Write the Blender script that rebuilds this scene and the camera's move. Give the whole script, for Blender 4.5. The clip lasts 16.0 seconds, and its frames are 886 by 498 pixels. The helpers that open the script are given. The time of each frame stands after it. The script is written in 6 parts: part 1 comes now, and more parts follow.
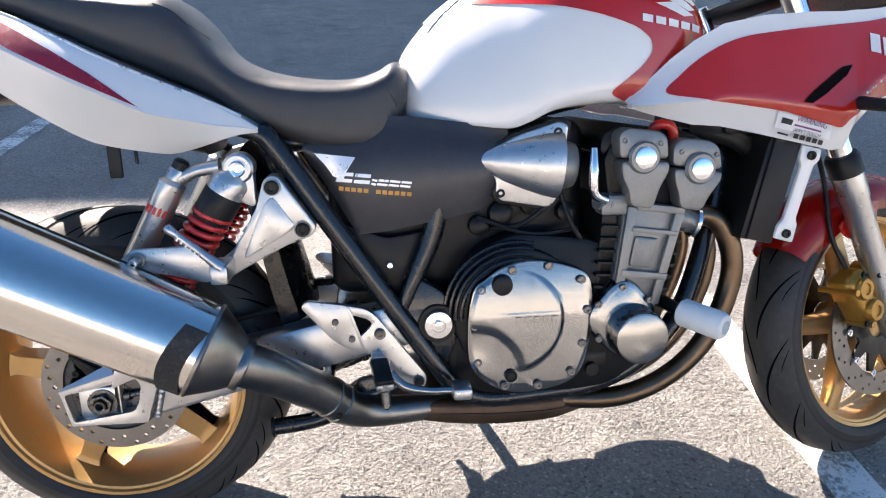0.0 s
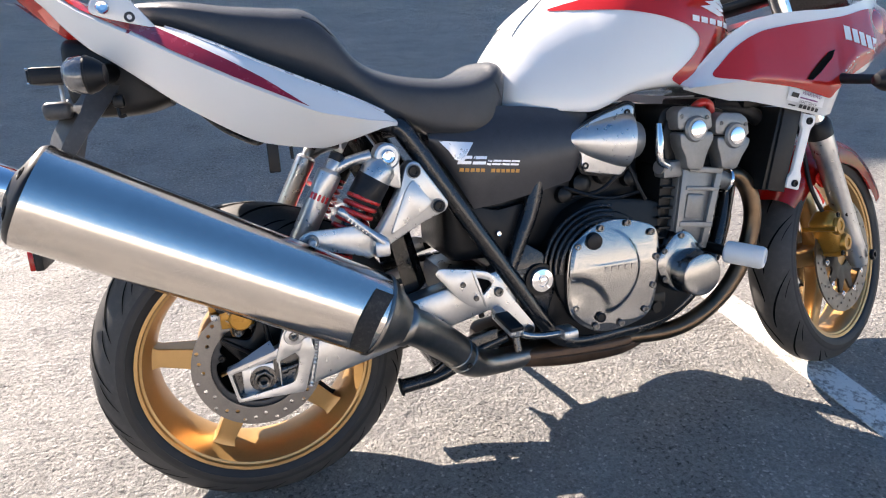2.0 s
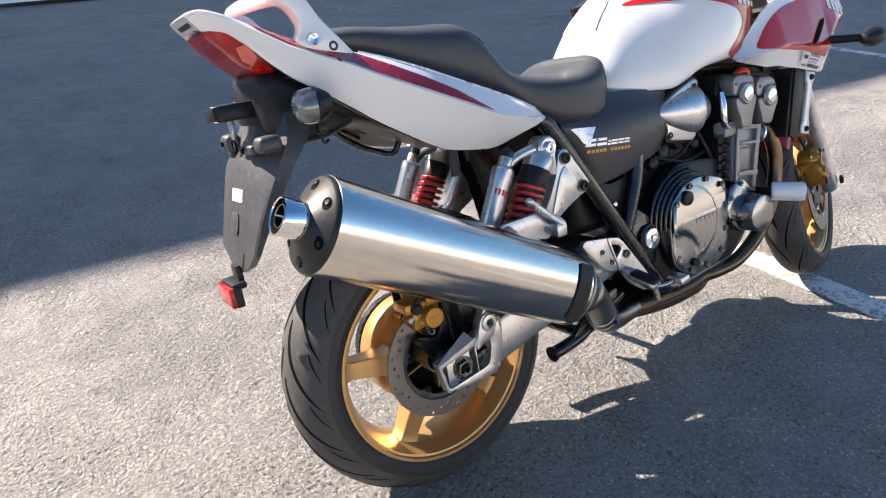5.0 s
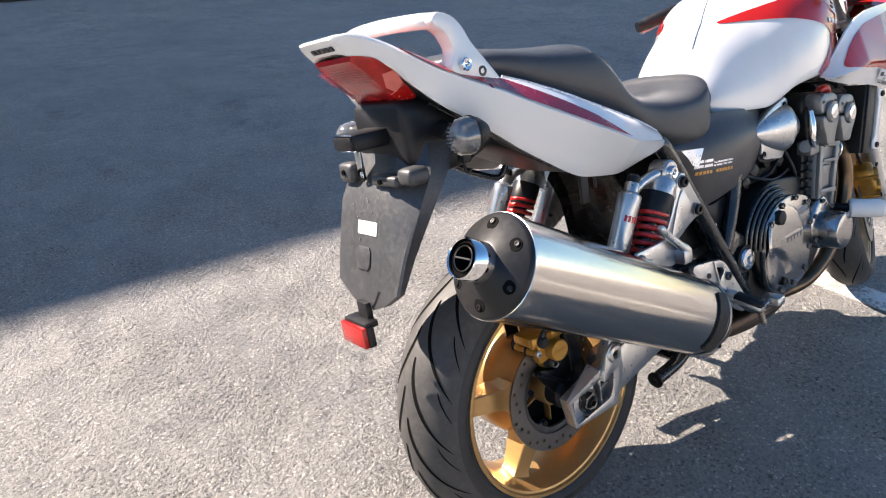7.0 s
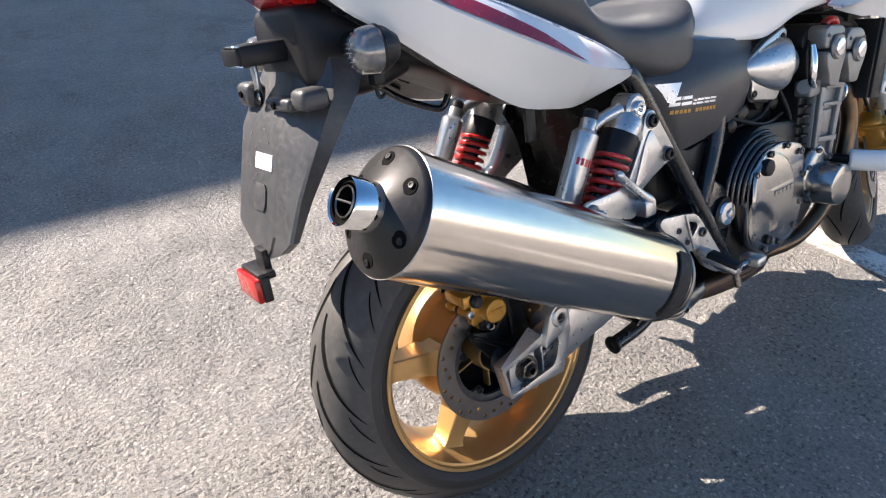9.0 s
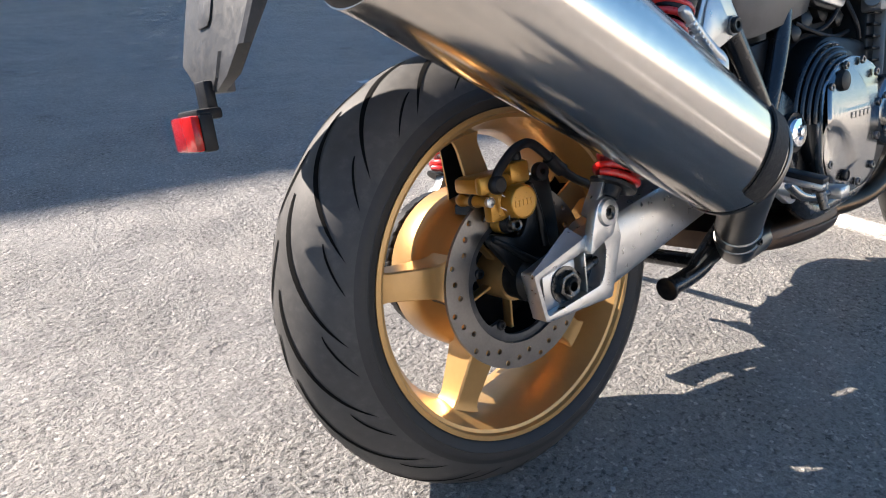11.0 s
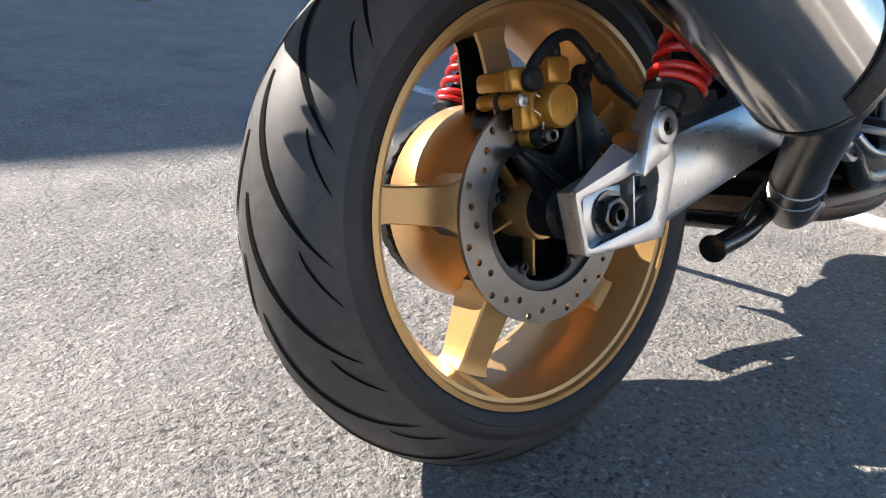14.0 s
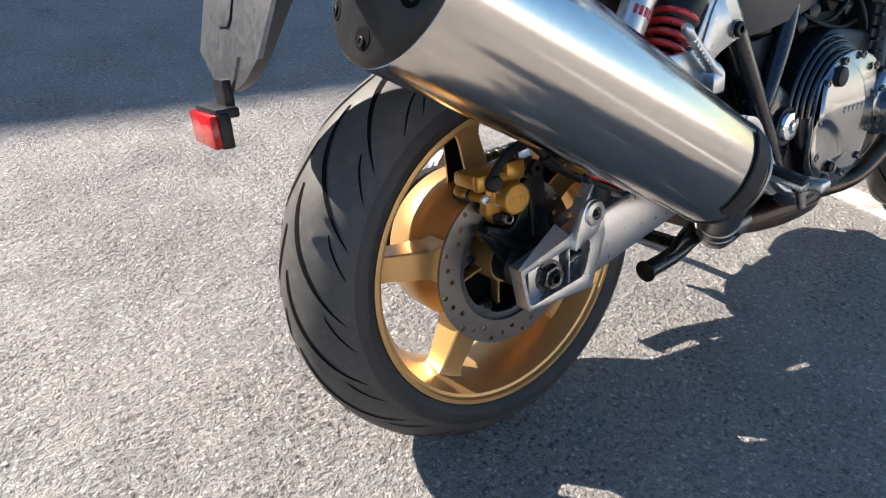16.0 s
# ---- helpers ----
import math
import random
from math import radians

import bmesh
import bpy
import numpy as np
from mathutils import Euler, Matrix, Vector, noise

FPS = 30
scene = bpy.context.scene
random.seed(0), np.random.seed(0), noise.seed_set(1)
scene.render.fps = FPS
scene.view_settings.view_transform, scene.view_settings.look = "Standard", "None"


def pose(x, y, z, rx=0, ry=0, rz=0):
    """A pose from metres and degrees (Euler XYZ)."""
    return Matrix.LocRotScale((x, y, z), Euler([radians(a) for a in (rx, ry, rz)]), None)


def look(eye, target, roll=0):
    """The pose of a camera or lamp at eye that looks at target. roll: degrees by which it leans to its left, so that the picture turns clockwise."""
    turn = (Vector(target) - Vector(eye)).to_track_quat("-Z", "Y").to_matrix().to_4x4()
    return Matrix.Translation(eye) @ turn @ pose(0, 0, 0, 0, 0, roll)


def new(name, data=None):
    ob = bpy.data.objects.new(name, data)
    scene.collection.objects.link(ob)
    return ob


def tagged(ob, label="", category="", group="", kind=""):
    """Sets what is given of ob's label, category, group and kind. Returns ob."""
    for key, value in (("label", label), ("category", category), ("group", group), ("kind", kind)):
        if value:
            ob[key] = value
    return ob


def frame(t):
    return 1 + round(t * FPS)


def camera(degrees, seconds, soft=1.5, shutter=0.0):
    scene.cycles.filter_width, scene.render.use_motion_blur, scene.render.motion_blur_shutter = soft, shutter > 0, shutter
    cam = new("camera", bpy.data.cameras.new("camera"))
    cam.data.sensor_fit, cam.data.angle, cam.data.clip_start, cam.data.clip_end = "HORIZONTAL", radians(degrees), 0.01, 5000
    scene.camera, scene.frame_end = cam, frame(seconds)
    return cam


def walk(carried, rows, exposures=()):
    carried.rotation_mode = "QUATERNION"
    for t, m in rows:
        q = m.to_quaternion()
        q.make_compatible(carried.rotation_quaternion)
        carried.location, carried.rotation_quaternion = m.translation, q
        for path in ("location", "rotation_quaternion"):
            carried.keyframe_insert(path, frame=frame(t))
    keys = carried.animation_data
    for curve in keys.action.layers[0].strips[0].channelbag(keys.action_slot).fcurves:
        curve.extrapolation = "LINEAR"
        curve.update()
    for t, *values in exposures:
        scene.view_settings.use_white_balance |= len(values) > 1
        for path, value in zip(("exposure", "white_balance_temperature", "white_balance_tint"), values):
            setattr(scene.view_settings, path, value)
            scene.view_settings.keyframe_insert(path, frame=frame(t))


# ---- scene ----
cam = camera(67.7, 16.0, soft=1.1)
PATH = [
    (0, (0.465, -1.039, 1.092), (0.692, 0.729, 0.185), 0.8),
    (0.5, (0.372, -1.034, 1.099), (0.685, 0.727, 0.205), -0.7),
    (1, (0.255, -1.062, 1.11), (0.675, 0.683, 0.228), 0.2),
    (1.5, (0.102, -1.131, 1.112), (0.651, 0.589, 0.253), 0.1),
    (2, (0.0, -1.154, 1.108), (0.573, 0.55, 0.23), 0.7),
    (2.5, (-0.081, -1.123, 1.11), (0.514, 0.561, 0.209), -0.5),
    (3, (-0.161, -1.096, 1.11), (0.528, 0.54, 0.188), -2.8),
    (3.5, (-0.267, -1.082, 1.119), (0.525, 0.519, 0.219), -2.3),
    (4, (-0.435, -1.1, 1.146), (0.458, 0.462, 0.272), -3.1),
    (4.5, (-0.545, -1.078, 1.169), (0.386, 0.45, 0.274), -2.1),
    (5, (-0.623, -0.982, 1.16), (0.361, 0.508, 0.259), -2.4),
    (5.2, (-0.651, -0.938, 1.162), (0.35, 0.539, 0.257), -3.7),
    (7.3, (-0.84, -0.717, 1.196), (0.265, 0.678, 0.284), -0.8),
    (7.5, (-0.838, -0.711, 1.194), (0.277, 0.667, 0.267), -0.3),
    (8, (-0.818, -0.691, 1.167), (0.307, 0.66, 0.213), 0.9),
    (8.5, (-0.741, -0.69, 1.133), (0.362, 0.639, 0.124), 1.5),
    (9, (-0.629, -0.689, 1.114), (0.392, 0.669, 0.058), 0.3),
    (9.5, (-0.554, -0.689, 1.066), (0.412, 0.692, -0.01), -0.4),
    (10, (-0.579, -0.669, 0.953), (0.44, 0.686, -0.107), -3.9),
    (10.2, (-0.578, -0.648, 0.901), (0.457, 0.747, -0.089), -3.3),
    (12.3, (-0.57, -0.571, 0.568), (0.589, 0.879, -0.176), 2.7),
    (12.5, (-0.567, -0.568, 0.561), (0.589, 0.872, -0.205), 2.8),
    (13, (-0.57, -0.563, 0.557), (0.583, 0.873, -0.223), 3.2),
    (13.5, (-0.551, -0.538, 0.556), (0.603, 0.902, -0.215), 3.2),
    (14, (-0.528, -0.483, 0.55), (0.635, 0.956, -0.21), 3.9),
    (14.5, (-0.511, -0.448, 0.55), (0.618, 1.005, -0.234), 3.9),
    (15, (-0.5, -0.444, 0.587), (0.594, 1.022, -0.22), 3.1),
    (15.5, (-0.515, -0.507, 0.675), (0.542, 0.878, -0.307), 2.6),
    (16, (-0.582, -0.594, 0.855), (0.456, 0.731, -0.224), 4.6),
]
walk(cam, [(t, look(eye, target, roll)) for t, eye, target, roll in PATH], [(0.0, 2.16, 6850, 16), (2.0, 2.02, 6850, 16), (3.5, 1.94, 6850, 16), (5.0, 1.88, 6850, 16), (10.0, 1.90, 6750, 15), (12.5, 1.84, 6550, 13), (16.0, 1.82, 6600, 13)])

# ---------------------------------------------------------------- light
SUN_DIR = Vector((-0.399, 0.692, 0.602)).normalized()
world = bpy.data.worlds.new("sky")
scene.world = world
world.use_nodes = True
wn = world.node_tree
sky = wn.nodes.new("ShaderNodeTexSky")
sky.sky_type = "NISHITA"
sky.sun_disc = False
sky.dust_density = 0.2
sky.sun_elevation = math.asin(SUN_DIR.z)
sky.sun_rotation = math.atan2(SUN_DIR.x, SUN_DIR.y)
calm = wn.nodes.new("ShaderNodeHueSaturation")
calm.inputs["Saturation"].default_value = 1.3
wn.links.new(sky.outputs[0], calm.inputs["Color"])
wn.links.new(calm.outputs[0], wn.nodes["Background"].inputs[0])
wn.nodes["Background"].inputs[1].default_value = 0.060
sun_data = bpy.data.lights.new("sun", "SUN")
sun_data.energy, sun_data.angle, sun_data.color = 5.0, radians(0.5), (1.0, 0.92, 0.82)
sun = new("sun", sun_data)
sun.matrix_world = look(SUN_DIR * 30, (0, 0, 0))

# ---------------------------------------------------------------- materials


def nodes_of(name):
    m = bpy.data.materials.new(name)
    m.use_nodes = True
    t = m.node_tree
    return m, t, t.nodes["Principled BSDF"]


def add(t, kind, **inputs):
    n = t.nodes.new(kind)
    for k, v in inputs.items():
        n.inputs[k.replace("_", " ")].default_value = v
    return n


def coords(t, scale=(1, 1, 1), space="Object"):
    c = t.nodes.new("ShaderNodeTexCoord")
    m = t.nodes.new("ShaderNodeMapping")
    m.inputs["Scale"].default_value = scale
    t.links.new(c.outputs[space], m.inputs["Vector"])
    return m.outputs[0]


def ramp(t, source, stops):
    r = t.nodes.new("ShaderNodeValToRGB")
    while len(r.color_ramp.elements) < len(stops):
        r.color_ramp.elements.new(0.5)
    for e, (p, c) in zip(r.color_ramp.elements, stops):
        e.position, e.color = p, (*c, 1) if len(c) == 3 else c
    t.links.new(source, r.inputs[0])
    return r.outputs[0]


def mixed(t, fac, a, b, blend="MIX"):
    m = t.nodes.new("ShaderNodeMix")
    m.data_type, m.blend_type = "RGBA", blend
    for sock, v in ((m.inputs[0], fac), (m.inputs[6], a), (m.inputs[7], b)):
        if isinstance(v, bpy.types.NodeSocket):
            t.links.new(v, sock)
        else:
            sock.default_value = v if isinstance(v, (int, float)) else (*v, 1)
    return m.outputs[2]


def coat(name, colour, rough=0.4, metal=0.0, grain=60.0, vary=0.12, bump=0.0, bump_scale=400.0, clear=0.0, rough_vary=0.12, stretch=(1, 1, 1), dust=0.0, spec=0.5, sheen=0.0):
    """A surface of one colour with mottling at two scales, uneven gloss, fine relief and dust."""
    m, t, b = nodes_of(name)
    v = coords(t, stretch)
    big, fine = add(t, "ShaderNodeTexNoise", Scale=grain * 0.12, Detail=3.0), add(t, "ShaderNodeTexNoise", Scale=grain, Detail=4.0)
    for n in (big, fine):
        t.links.new(v, n.inputs["Vector"])
    lo, hi = [c * (1 - vary) for c in colour], [min(1, c * (1 + vary)) for c in colour]
    base = mixed(t, 0.5, ramp(t, big.outputs[0], [(0.3, lo), (0.7, hi)]), ramp(t, fine.outputs[0], [(0.3, lo), (0.7, hi)]))
    if dust:
        spots = add(t, "ShaderNodeTexNoise", Scale=grain * 0.5, Detail=8.0, Roughness=0.75)
        t.links.new(v, spots.inputs["Vector"])
        base = mixed(t, ramp(t, spots.outputs[0], [(0.52, (0, 0, 0)), (0.8, (dust, dust, dust))]), base, (0.35, 0.31, 0.26))
    t.links.new(base, b.inputs["Base Color"])
    r = t.nodes.new("ShaderNodeMapRange")
    r.inputs["To Min"].default_value, r.inputs["To Max"].default_value = max(0.02, rough - rough_vary), min(1, rough + rough_vary)
    t.links.new(fine.outputs[0], r.inputs["Value"])
    t.links.new(r.outputs[0], b.inputs["Roughness"])
    b.inputs["Metallic"].default_value = metal
    b.inputs["Specular IOR Level"].default_value = spec
    b.inputs["Sheen Weight"].default_value, b.inputs["Sheen Roughness"].default_value = sheen, 0.5
    b.inputs["Coat Weight"].default_value, b.inputs["Coat Roughness"].default_value = clear, 0.04
    if bump:
        rel = add(t, "ShaderNodeTexNoise", Scale=bump_scale, Detail=2.0)
        t.links.new(v, rel.inputs["Vector"])
        bn = add(t, "ShaderNodeBump", Strength=bump, Distance=0.001)
        t.links.new(rel.outputs[0], bn.inputs["Height"])
        t.links.new(bn.outputs[0], b.inputs["Normal"])
    return m


def asphalt_nodes(t):
    """Pale worn binder with fine chippings, rougher in places. Returns colour, height, and two noises."""
    v = coords(t, space="Object")

    def noise_tex(scale, detail, rough=0.6):
        n = add(t, "ShaderNodeTexNoise", Scale=scale, Detail=detail, Roughness=rough)
        t.links.new(v, n.inputs["Vector"])
        return n.outputs[0]

    def sum_of(a, ka, b):
        m = t.nodes.new("ShaderNodeMath")
        m.operation = "MULTIPLY_ADD"
        t.links.new(a, m.inputs[0])
        m.inputs[1].default_value = ka
        t.links.new(b, m.inputs[2])
        return m.outputs[0]

    cell = add(t, "ShaderNodeTexVoronoi", Scale=170.0)
    t.links.new(v, cell.inputs["Vector"])
    grit, crumb, mid, big, stain = noise_tex(330.0, 3.0, 0.6), noise_tex(78.0, 5.0, 0.66), noise_tex(7.0, 6.0), noise_tex(0.9, 6.0, 0.6), noise_tex(1.9, 8.0, 0.68)
    sep = t.nodes.new("ShaderNodeSeparateColor")
    t.links.new(cell.outputs["Color"], sep.inputs[0])
    c = ramp(t, sep.outputs[0], [(0.0, (0.27, 0.26, 0.248)), (0.5, (0.35, 0.337, 0.321)), (0.93, (0.41, 0.394, 0.376)), (1.0, (0.66, 0.633, 0.595))])
    c = mixed(t, 0.7, c, ramp(t, grit, [(0.32, (0.60, 0.60, 0.61)), (0.5, (1.02, 1.02, 1.02)), (0.72, (1.42, 1.41, 1.385))]), "MULTIPLY")
    coarse = ramp(t, noise_tex(3.1, 5.0), [(0.47, (0, 0, 0)), (0.62, (1, 1, 1))])
    # Low spots of the crumb noise are darkened to paint in crevice shade.
    pit_shade = ramp(t, crumb, [(0.36, (0.16, 0.155, 0.15)), (0.47, (1, 1, 1))])
    c = mixed(t, mixed(t, coarse, (0.4, 0.4, 0.4), (1.0, 1.0, 1.0)), c, mixed(t, 1.0, c, pit_shade, "MULTIPLY"))
    c = mixed(t, 1.0, c, ramp(t, mid, [(0.32, (0.90, 0.90, 0.905)), (0.5, (1.0, 1.0, 1.0)), (0.7, (1.09, 1.085, 1.07))]), "MULTIPLY")
    c = mixed(t, 1.0, c, ramp(t, big, [(0.38, (0.87, 0.875, 0.89)), (0.5, (1.0, 0.995, 0.985)), (0.62, (1.10, 1.09, 1.07))]), "MULTIPLY")
    c = mixed(t, 1.0, c, ramp(t, stain, [(0.30, (0.62, 0.60, 0.59)), (0.41, (1, 1, 1)), (0.64, (1, 1, 1)), (0.76, (1.12, 1.11, 1.09))]), "MULTIPLY")
    lumps = t.nodes.new("ShaderNodeMath")
    lumps.operation = "MULTIPLY"
    t.links.new(crumb, lumps.inputs[0])
    t.links.new(ramp(t, noise_tex(3.1, 5.0), [(0.44, (1.0, 1.0, 1.0)), (0.64, (2.8, 2.8, 2.8))]), lumps.inputs[1])
    h = sum_of(lumps.outputs[0], 2.3, grit)
    h = sum_of(cell.outputs["Distance"], -0.35, h)
    h = sum_of(noise_tex(28.0, 4.0, 0.58), 2.2, h)
    h = sum_of(noise_tex(12.0, 4.0, 0.55), 2.6, h)
    return c, h, mid, grit


def asphalt():
    m, t, b = nodes_of("asphalt")
    c, h, _, _ = asphalt_nodes(t)
    t.links.new(c, b.inputs["Base Color"])
    b.inputs["Roughness"].default_value = 0.5
    bn = add(t, "ShaderNodeBump", Strength=1.0, Distance=0.0145)
    t.links.new(h, bn.inputs["Height"])
    t.links.new(bn.outputs[0], b.inputs["Normal"])
    return m


def line_paint():
    m, t, b = nodes_of("worn_white_paint")
    c, h, mid, grit = asphalt_nodes(t)
    wear = add(t, "ShaderNodeTexNoise", Scale=60.0, Detail=8.0, Roughness=0.75)
    t.links.new(coords(t), wear.inputs["Vector"])
    w = mixed(t, 0.45, wear.outputs[0], mid)
    t.links.new(mixed(t, ramp(t, w, [(0.47, (0, 0, 0)), (0.52, (1, 1, 1))]), c, (0.78, 0.77, 0.74)), b.inputs["Base Color"])
    b.inputs["Roughness"].default_value = 0.7
    bn = add(t, "ShaderNodeBump", Strength=0.7, Distance=0.003)
    t.links.new(h, bn.inputs["Height"])
    t.links.new(bn.outputs[0], b.inputs["Normal"])
    return m


ASPHALT, LINE = asphalt(), line_paint()
RUBBER = coat("tyre_rubber", (0.046, 0.044, 0.042), 0.6, grain=80, vary=0.28, bump=0.16, bump_scale=900, dust=0.08, spec=0.45)
SIDEWALL = coat("sidewall_rubber", (0.024, 0.0235, 0.023), 0.56, grain=60, vary=0.25, bump=0.06, bump_scale=700, dust=0.02, spec=0.4)
CAPBLACK = coat("satin_black_cap", (0.010, 0.010, 0.0105), 0.42, grain=120, vary=0.15, bump=0.08, bump_scale=500, spec=0.35)
PAD = coat("crumbled_rubber", (0.03, 0.029, 0.028), 0.7, grain=200, vary=0.4, bump=1.0, bump_scale=240, dust=0.15, spec=0.3)
# Near-black that stands for shade in grooves and hollows; also on grommet and baffle.
SHADE_BLACK = coat("shade_and_rubber_black", (0.005, 0.005, 0.005), 0.9, spec=0.05)
GOLD = coat("gold_paint", (0.48, 0.290, 0.112), 0.39, metal=0.66, grain=900, vary=0.05, clear=0.3)
STEEL = coat("brushed_steel", (0.68, 0.635, 0.585), 0.15, metal=1.0, grain=90, vary=0.05, bump=0.008, bump_scale=200, rough_vary=0.05, stretch=(1, 1, 1))
CHROME = coat("chrome", (0.8, 0.8, 0.8), 0.06, metal=1.0, vary=0.03, rough_vary=0.03)
POLISH = coat("polished_alloy", (0.34, 0.337, 0.33), 0.21, metal=1.0, grain=50, vary=0.07, bump=0.05, bump_scale=40, rough_vary=0.06)
ALLOY = coat("satin_alloy", (0.54, 0.54, 0.535), 0.30, metal=0.9, grain=90, vary=0.10, bump=0.03, bump_scale=350, dust=0.05, rough_vary=0.08)
CAST = coat("cast_silver_paint", (0.24, 0.24, 0.235), 0.40, metal=0.6, grain=160, vary=0.12, bump=0.2, bump_scale=300, dust=0.15)
DISC = coat("disc_steel", (0.20, 0.19, 0.18), 0.36, metal=1.0, grain=300, vary=0.15)
BLACK = coat("black_frame_paint", (0.010, 0.010, 0.011), 0.25, clear=0.3, grain=50, vary=0.2, dust=0.02)
PLASTIC = coat("black_plastic", (0.009, 0.009, 0.010), 0.42, grain=120, vary=0.2, bump=0.12, bump_scale=700, dust=0.02, spec=0.3)
GREYPLASTIC = coat("weathered_grey_plastic", (0.040, 0.041, 0.043), 0.42, grain=120, vary=0.25, bump=0.15, bump_scale=700, dust=0.12)
DARK = coat("dark_engine_paint", (0.007, 0.007, 0.0072), 0.36, grain=90, vary=0.3, dust=0.02, spec=0.28)
VINYL = coat("seat_vinyl", (0.040, 0.041, 0.044), 0.36, grain=300, vary=0.15, bump=0.35, bump_scale=1400, rough_vary=0.06)
WHITE = coat("white_body_paint", (0.72, 0.72, 0.705), 0.22, clear=1.0, grain=12, vary=0.02)
RED = coat("red_body_paint", (0.47, 0.013, 0.008), 0.2, metal=0.0, clear=0.6, grain=14, vary=0.08)
PANEL = coat("grey_side_panel", (0.048, 0.049, 0.054), 0.33, metal=0.4, grain=500, vary=0.15, dust=0.03)
SPRING = coat("red_spring", (0.55, 0.015, 0.012), 0.3, clear=0.6, vary=0.1)
PIPE = coat("dull_exhaust_steel", (0.25, 0.238, 0.222), 0.33, metal=1.0, grain=40, vary=0.25, rough_vary=0.1)
STRIPE = coat("dark_red_stripe", (0.27, 0.008, 0.024), 0.25, clear=0.3, vary=0.06)
RUST = coat("rusty_exhaust_box", (0.080, 0.046, 0.027), 0.40, metal=0.5, grain=22, vary=0.7, bump=0.25, bump_scale=120, rough_vary=0.2)
BRONZE = coat("heat_tinted_pipe", (0.15, 0.105, 0.07), 0.34, metal=1.0, grain=25, vary=0.45, rough_vary=0.15)
NYLON = coat("white_nylon", (0.72, 0.73, 0.72), 0.45, vary=0.05)
LENSBRIGHT = coat("bright_lens", (0.62, 0.13, 0.10), 0.2, clear=0.5, vary=0.2)
REDLENS = coat("red_lens", (0.33, 0.007, 0.005), 0.16, clear=0.4, vary=0.35, grain=110, bump=0.5, bump_scale=110, spec=0.3)
SMOKE = coat("smoked_lens", (0.15, 0.15, 0.15), 0.16, metal=0.4, clear=1.0, vary=0.3, grain=200, bump=0.3, bump_scale=200)
INK = coat("black_print", (0.02, 0.02, 0.022), 0.4)
WPRINT = coat("white_print", (0.78, 0.78, 0.78), 0.4)
OPRINT = coat("orange_print", (0.62, 0.30, 0.06), 0.4)
SILVERPRINT = coat("silver_print", (0.66, 0.68, 0.72), 0.3, metal=0.6)
CALGOLD = coat("gold_caliper_paint", (0.40, 0.205, 0.032), 0.32, metal=0.6, grain=400, vary=0.15, clear=0.2)
PALEWALL = coat("pale_wall", (0.60, 0.565, 0.51), 0.85, grain=3, vary=0.12)
GREASE = coat("greasy_steel", (0.13, 0.125, 0.12), 0.3, metal=1.0, grain=200, vary=0.3, rough_vary=0.15)
WALL = coat("building_wall", (0.84, 0.89, 0.95), 0.8, grain=3, vary=0.1)

# ---------------------------------------------------------------- building blocks
LEAN_ANGLE = 13.3
bike = new("motorcycle")
bike.rotation_euler = (radians(-LEAN_ANGLE), 0, 0)
tagged(bike, "white and red motorcycle with gold wheels on its side stand", "motorcycle")


def part(name, bm, material, parent, label="", smooth=38, xf=None):
    if xf is not None:
        bm.transform(xf)
    bmesh.ops.recalc_face_normals(bm, faces=bm.faces)
    me = bpy.data.meshes.new(name)
    for f in bm.faces:
        f.smooth = True
    bm.to_mesh(me)
    bm.free()
    me.set_sharp_from_angle(angle=radians(smooth))
    me.materials.append(material)
    ob = new(name, me)
    ob.parent = parent
    if label:
        tagged(ob, label)
    return ob


def join(*bms):
    """Several bmeshes as one."""
    out = bms[0]
    for b in bms[1:]:
        me = bpy.data.meshes.new("join")
        b.to_mesh(me)
        b.free()
        out.from_mesh(me)
        bpy.data.meshes.remove(me)
    return out


def catmull(pts, per=6, closed=False):
    pts = [Vector(p) for p in pts]
    n, out = len(pts), []
    for i in range(n if closed else n - 1):
        p = [pts[(i + k) % n] if closed else pts[min(max(i + k, 0), n - 1)] for k in (-1, 0, 1, 2)]
        for j in range(per):
            t = j / per
            out.append(0.5 * (2 * p[1] + (p[2] - p[0]) * t + (2 * p[0] - 5 * p[1] + 4 * p[2] - p[3]) * t * t + (3 * p[1] - p[0] - 3 * p[2] + p[3]) * t ** 3))
    if not closed:
        out.append(pts[-1])
    return out


def skin(rings, caps=True, ring_closed=True, loop=False):
    bm = bmesh.new()
    vs = [[bm.verts.new(p) for p in r] for r in rings]
    n = len(vs[0])
    for i in range(len(vs) if loop else len(vs) - 1):
        a, b = vs[i], vs[(i + 1) % len(vs)]
        for j in range(n if ring_closed else n - 1):
            bm.faces.new((a[j], a[(j + 1) % n], b[(j + 1) % n], b[j]))
    if caps and not loop:
        bm.faces.new(vs[0][::-1])
        bm.faces.new(vs[-1])
    return bm


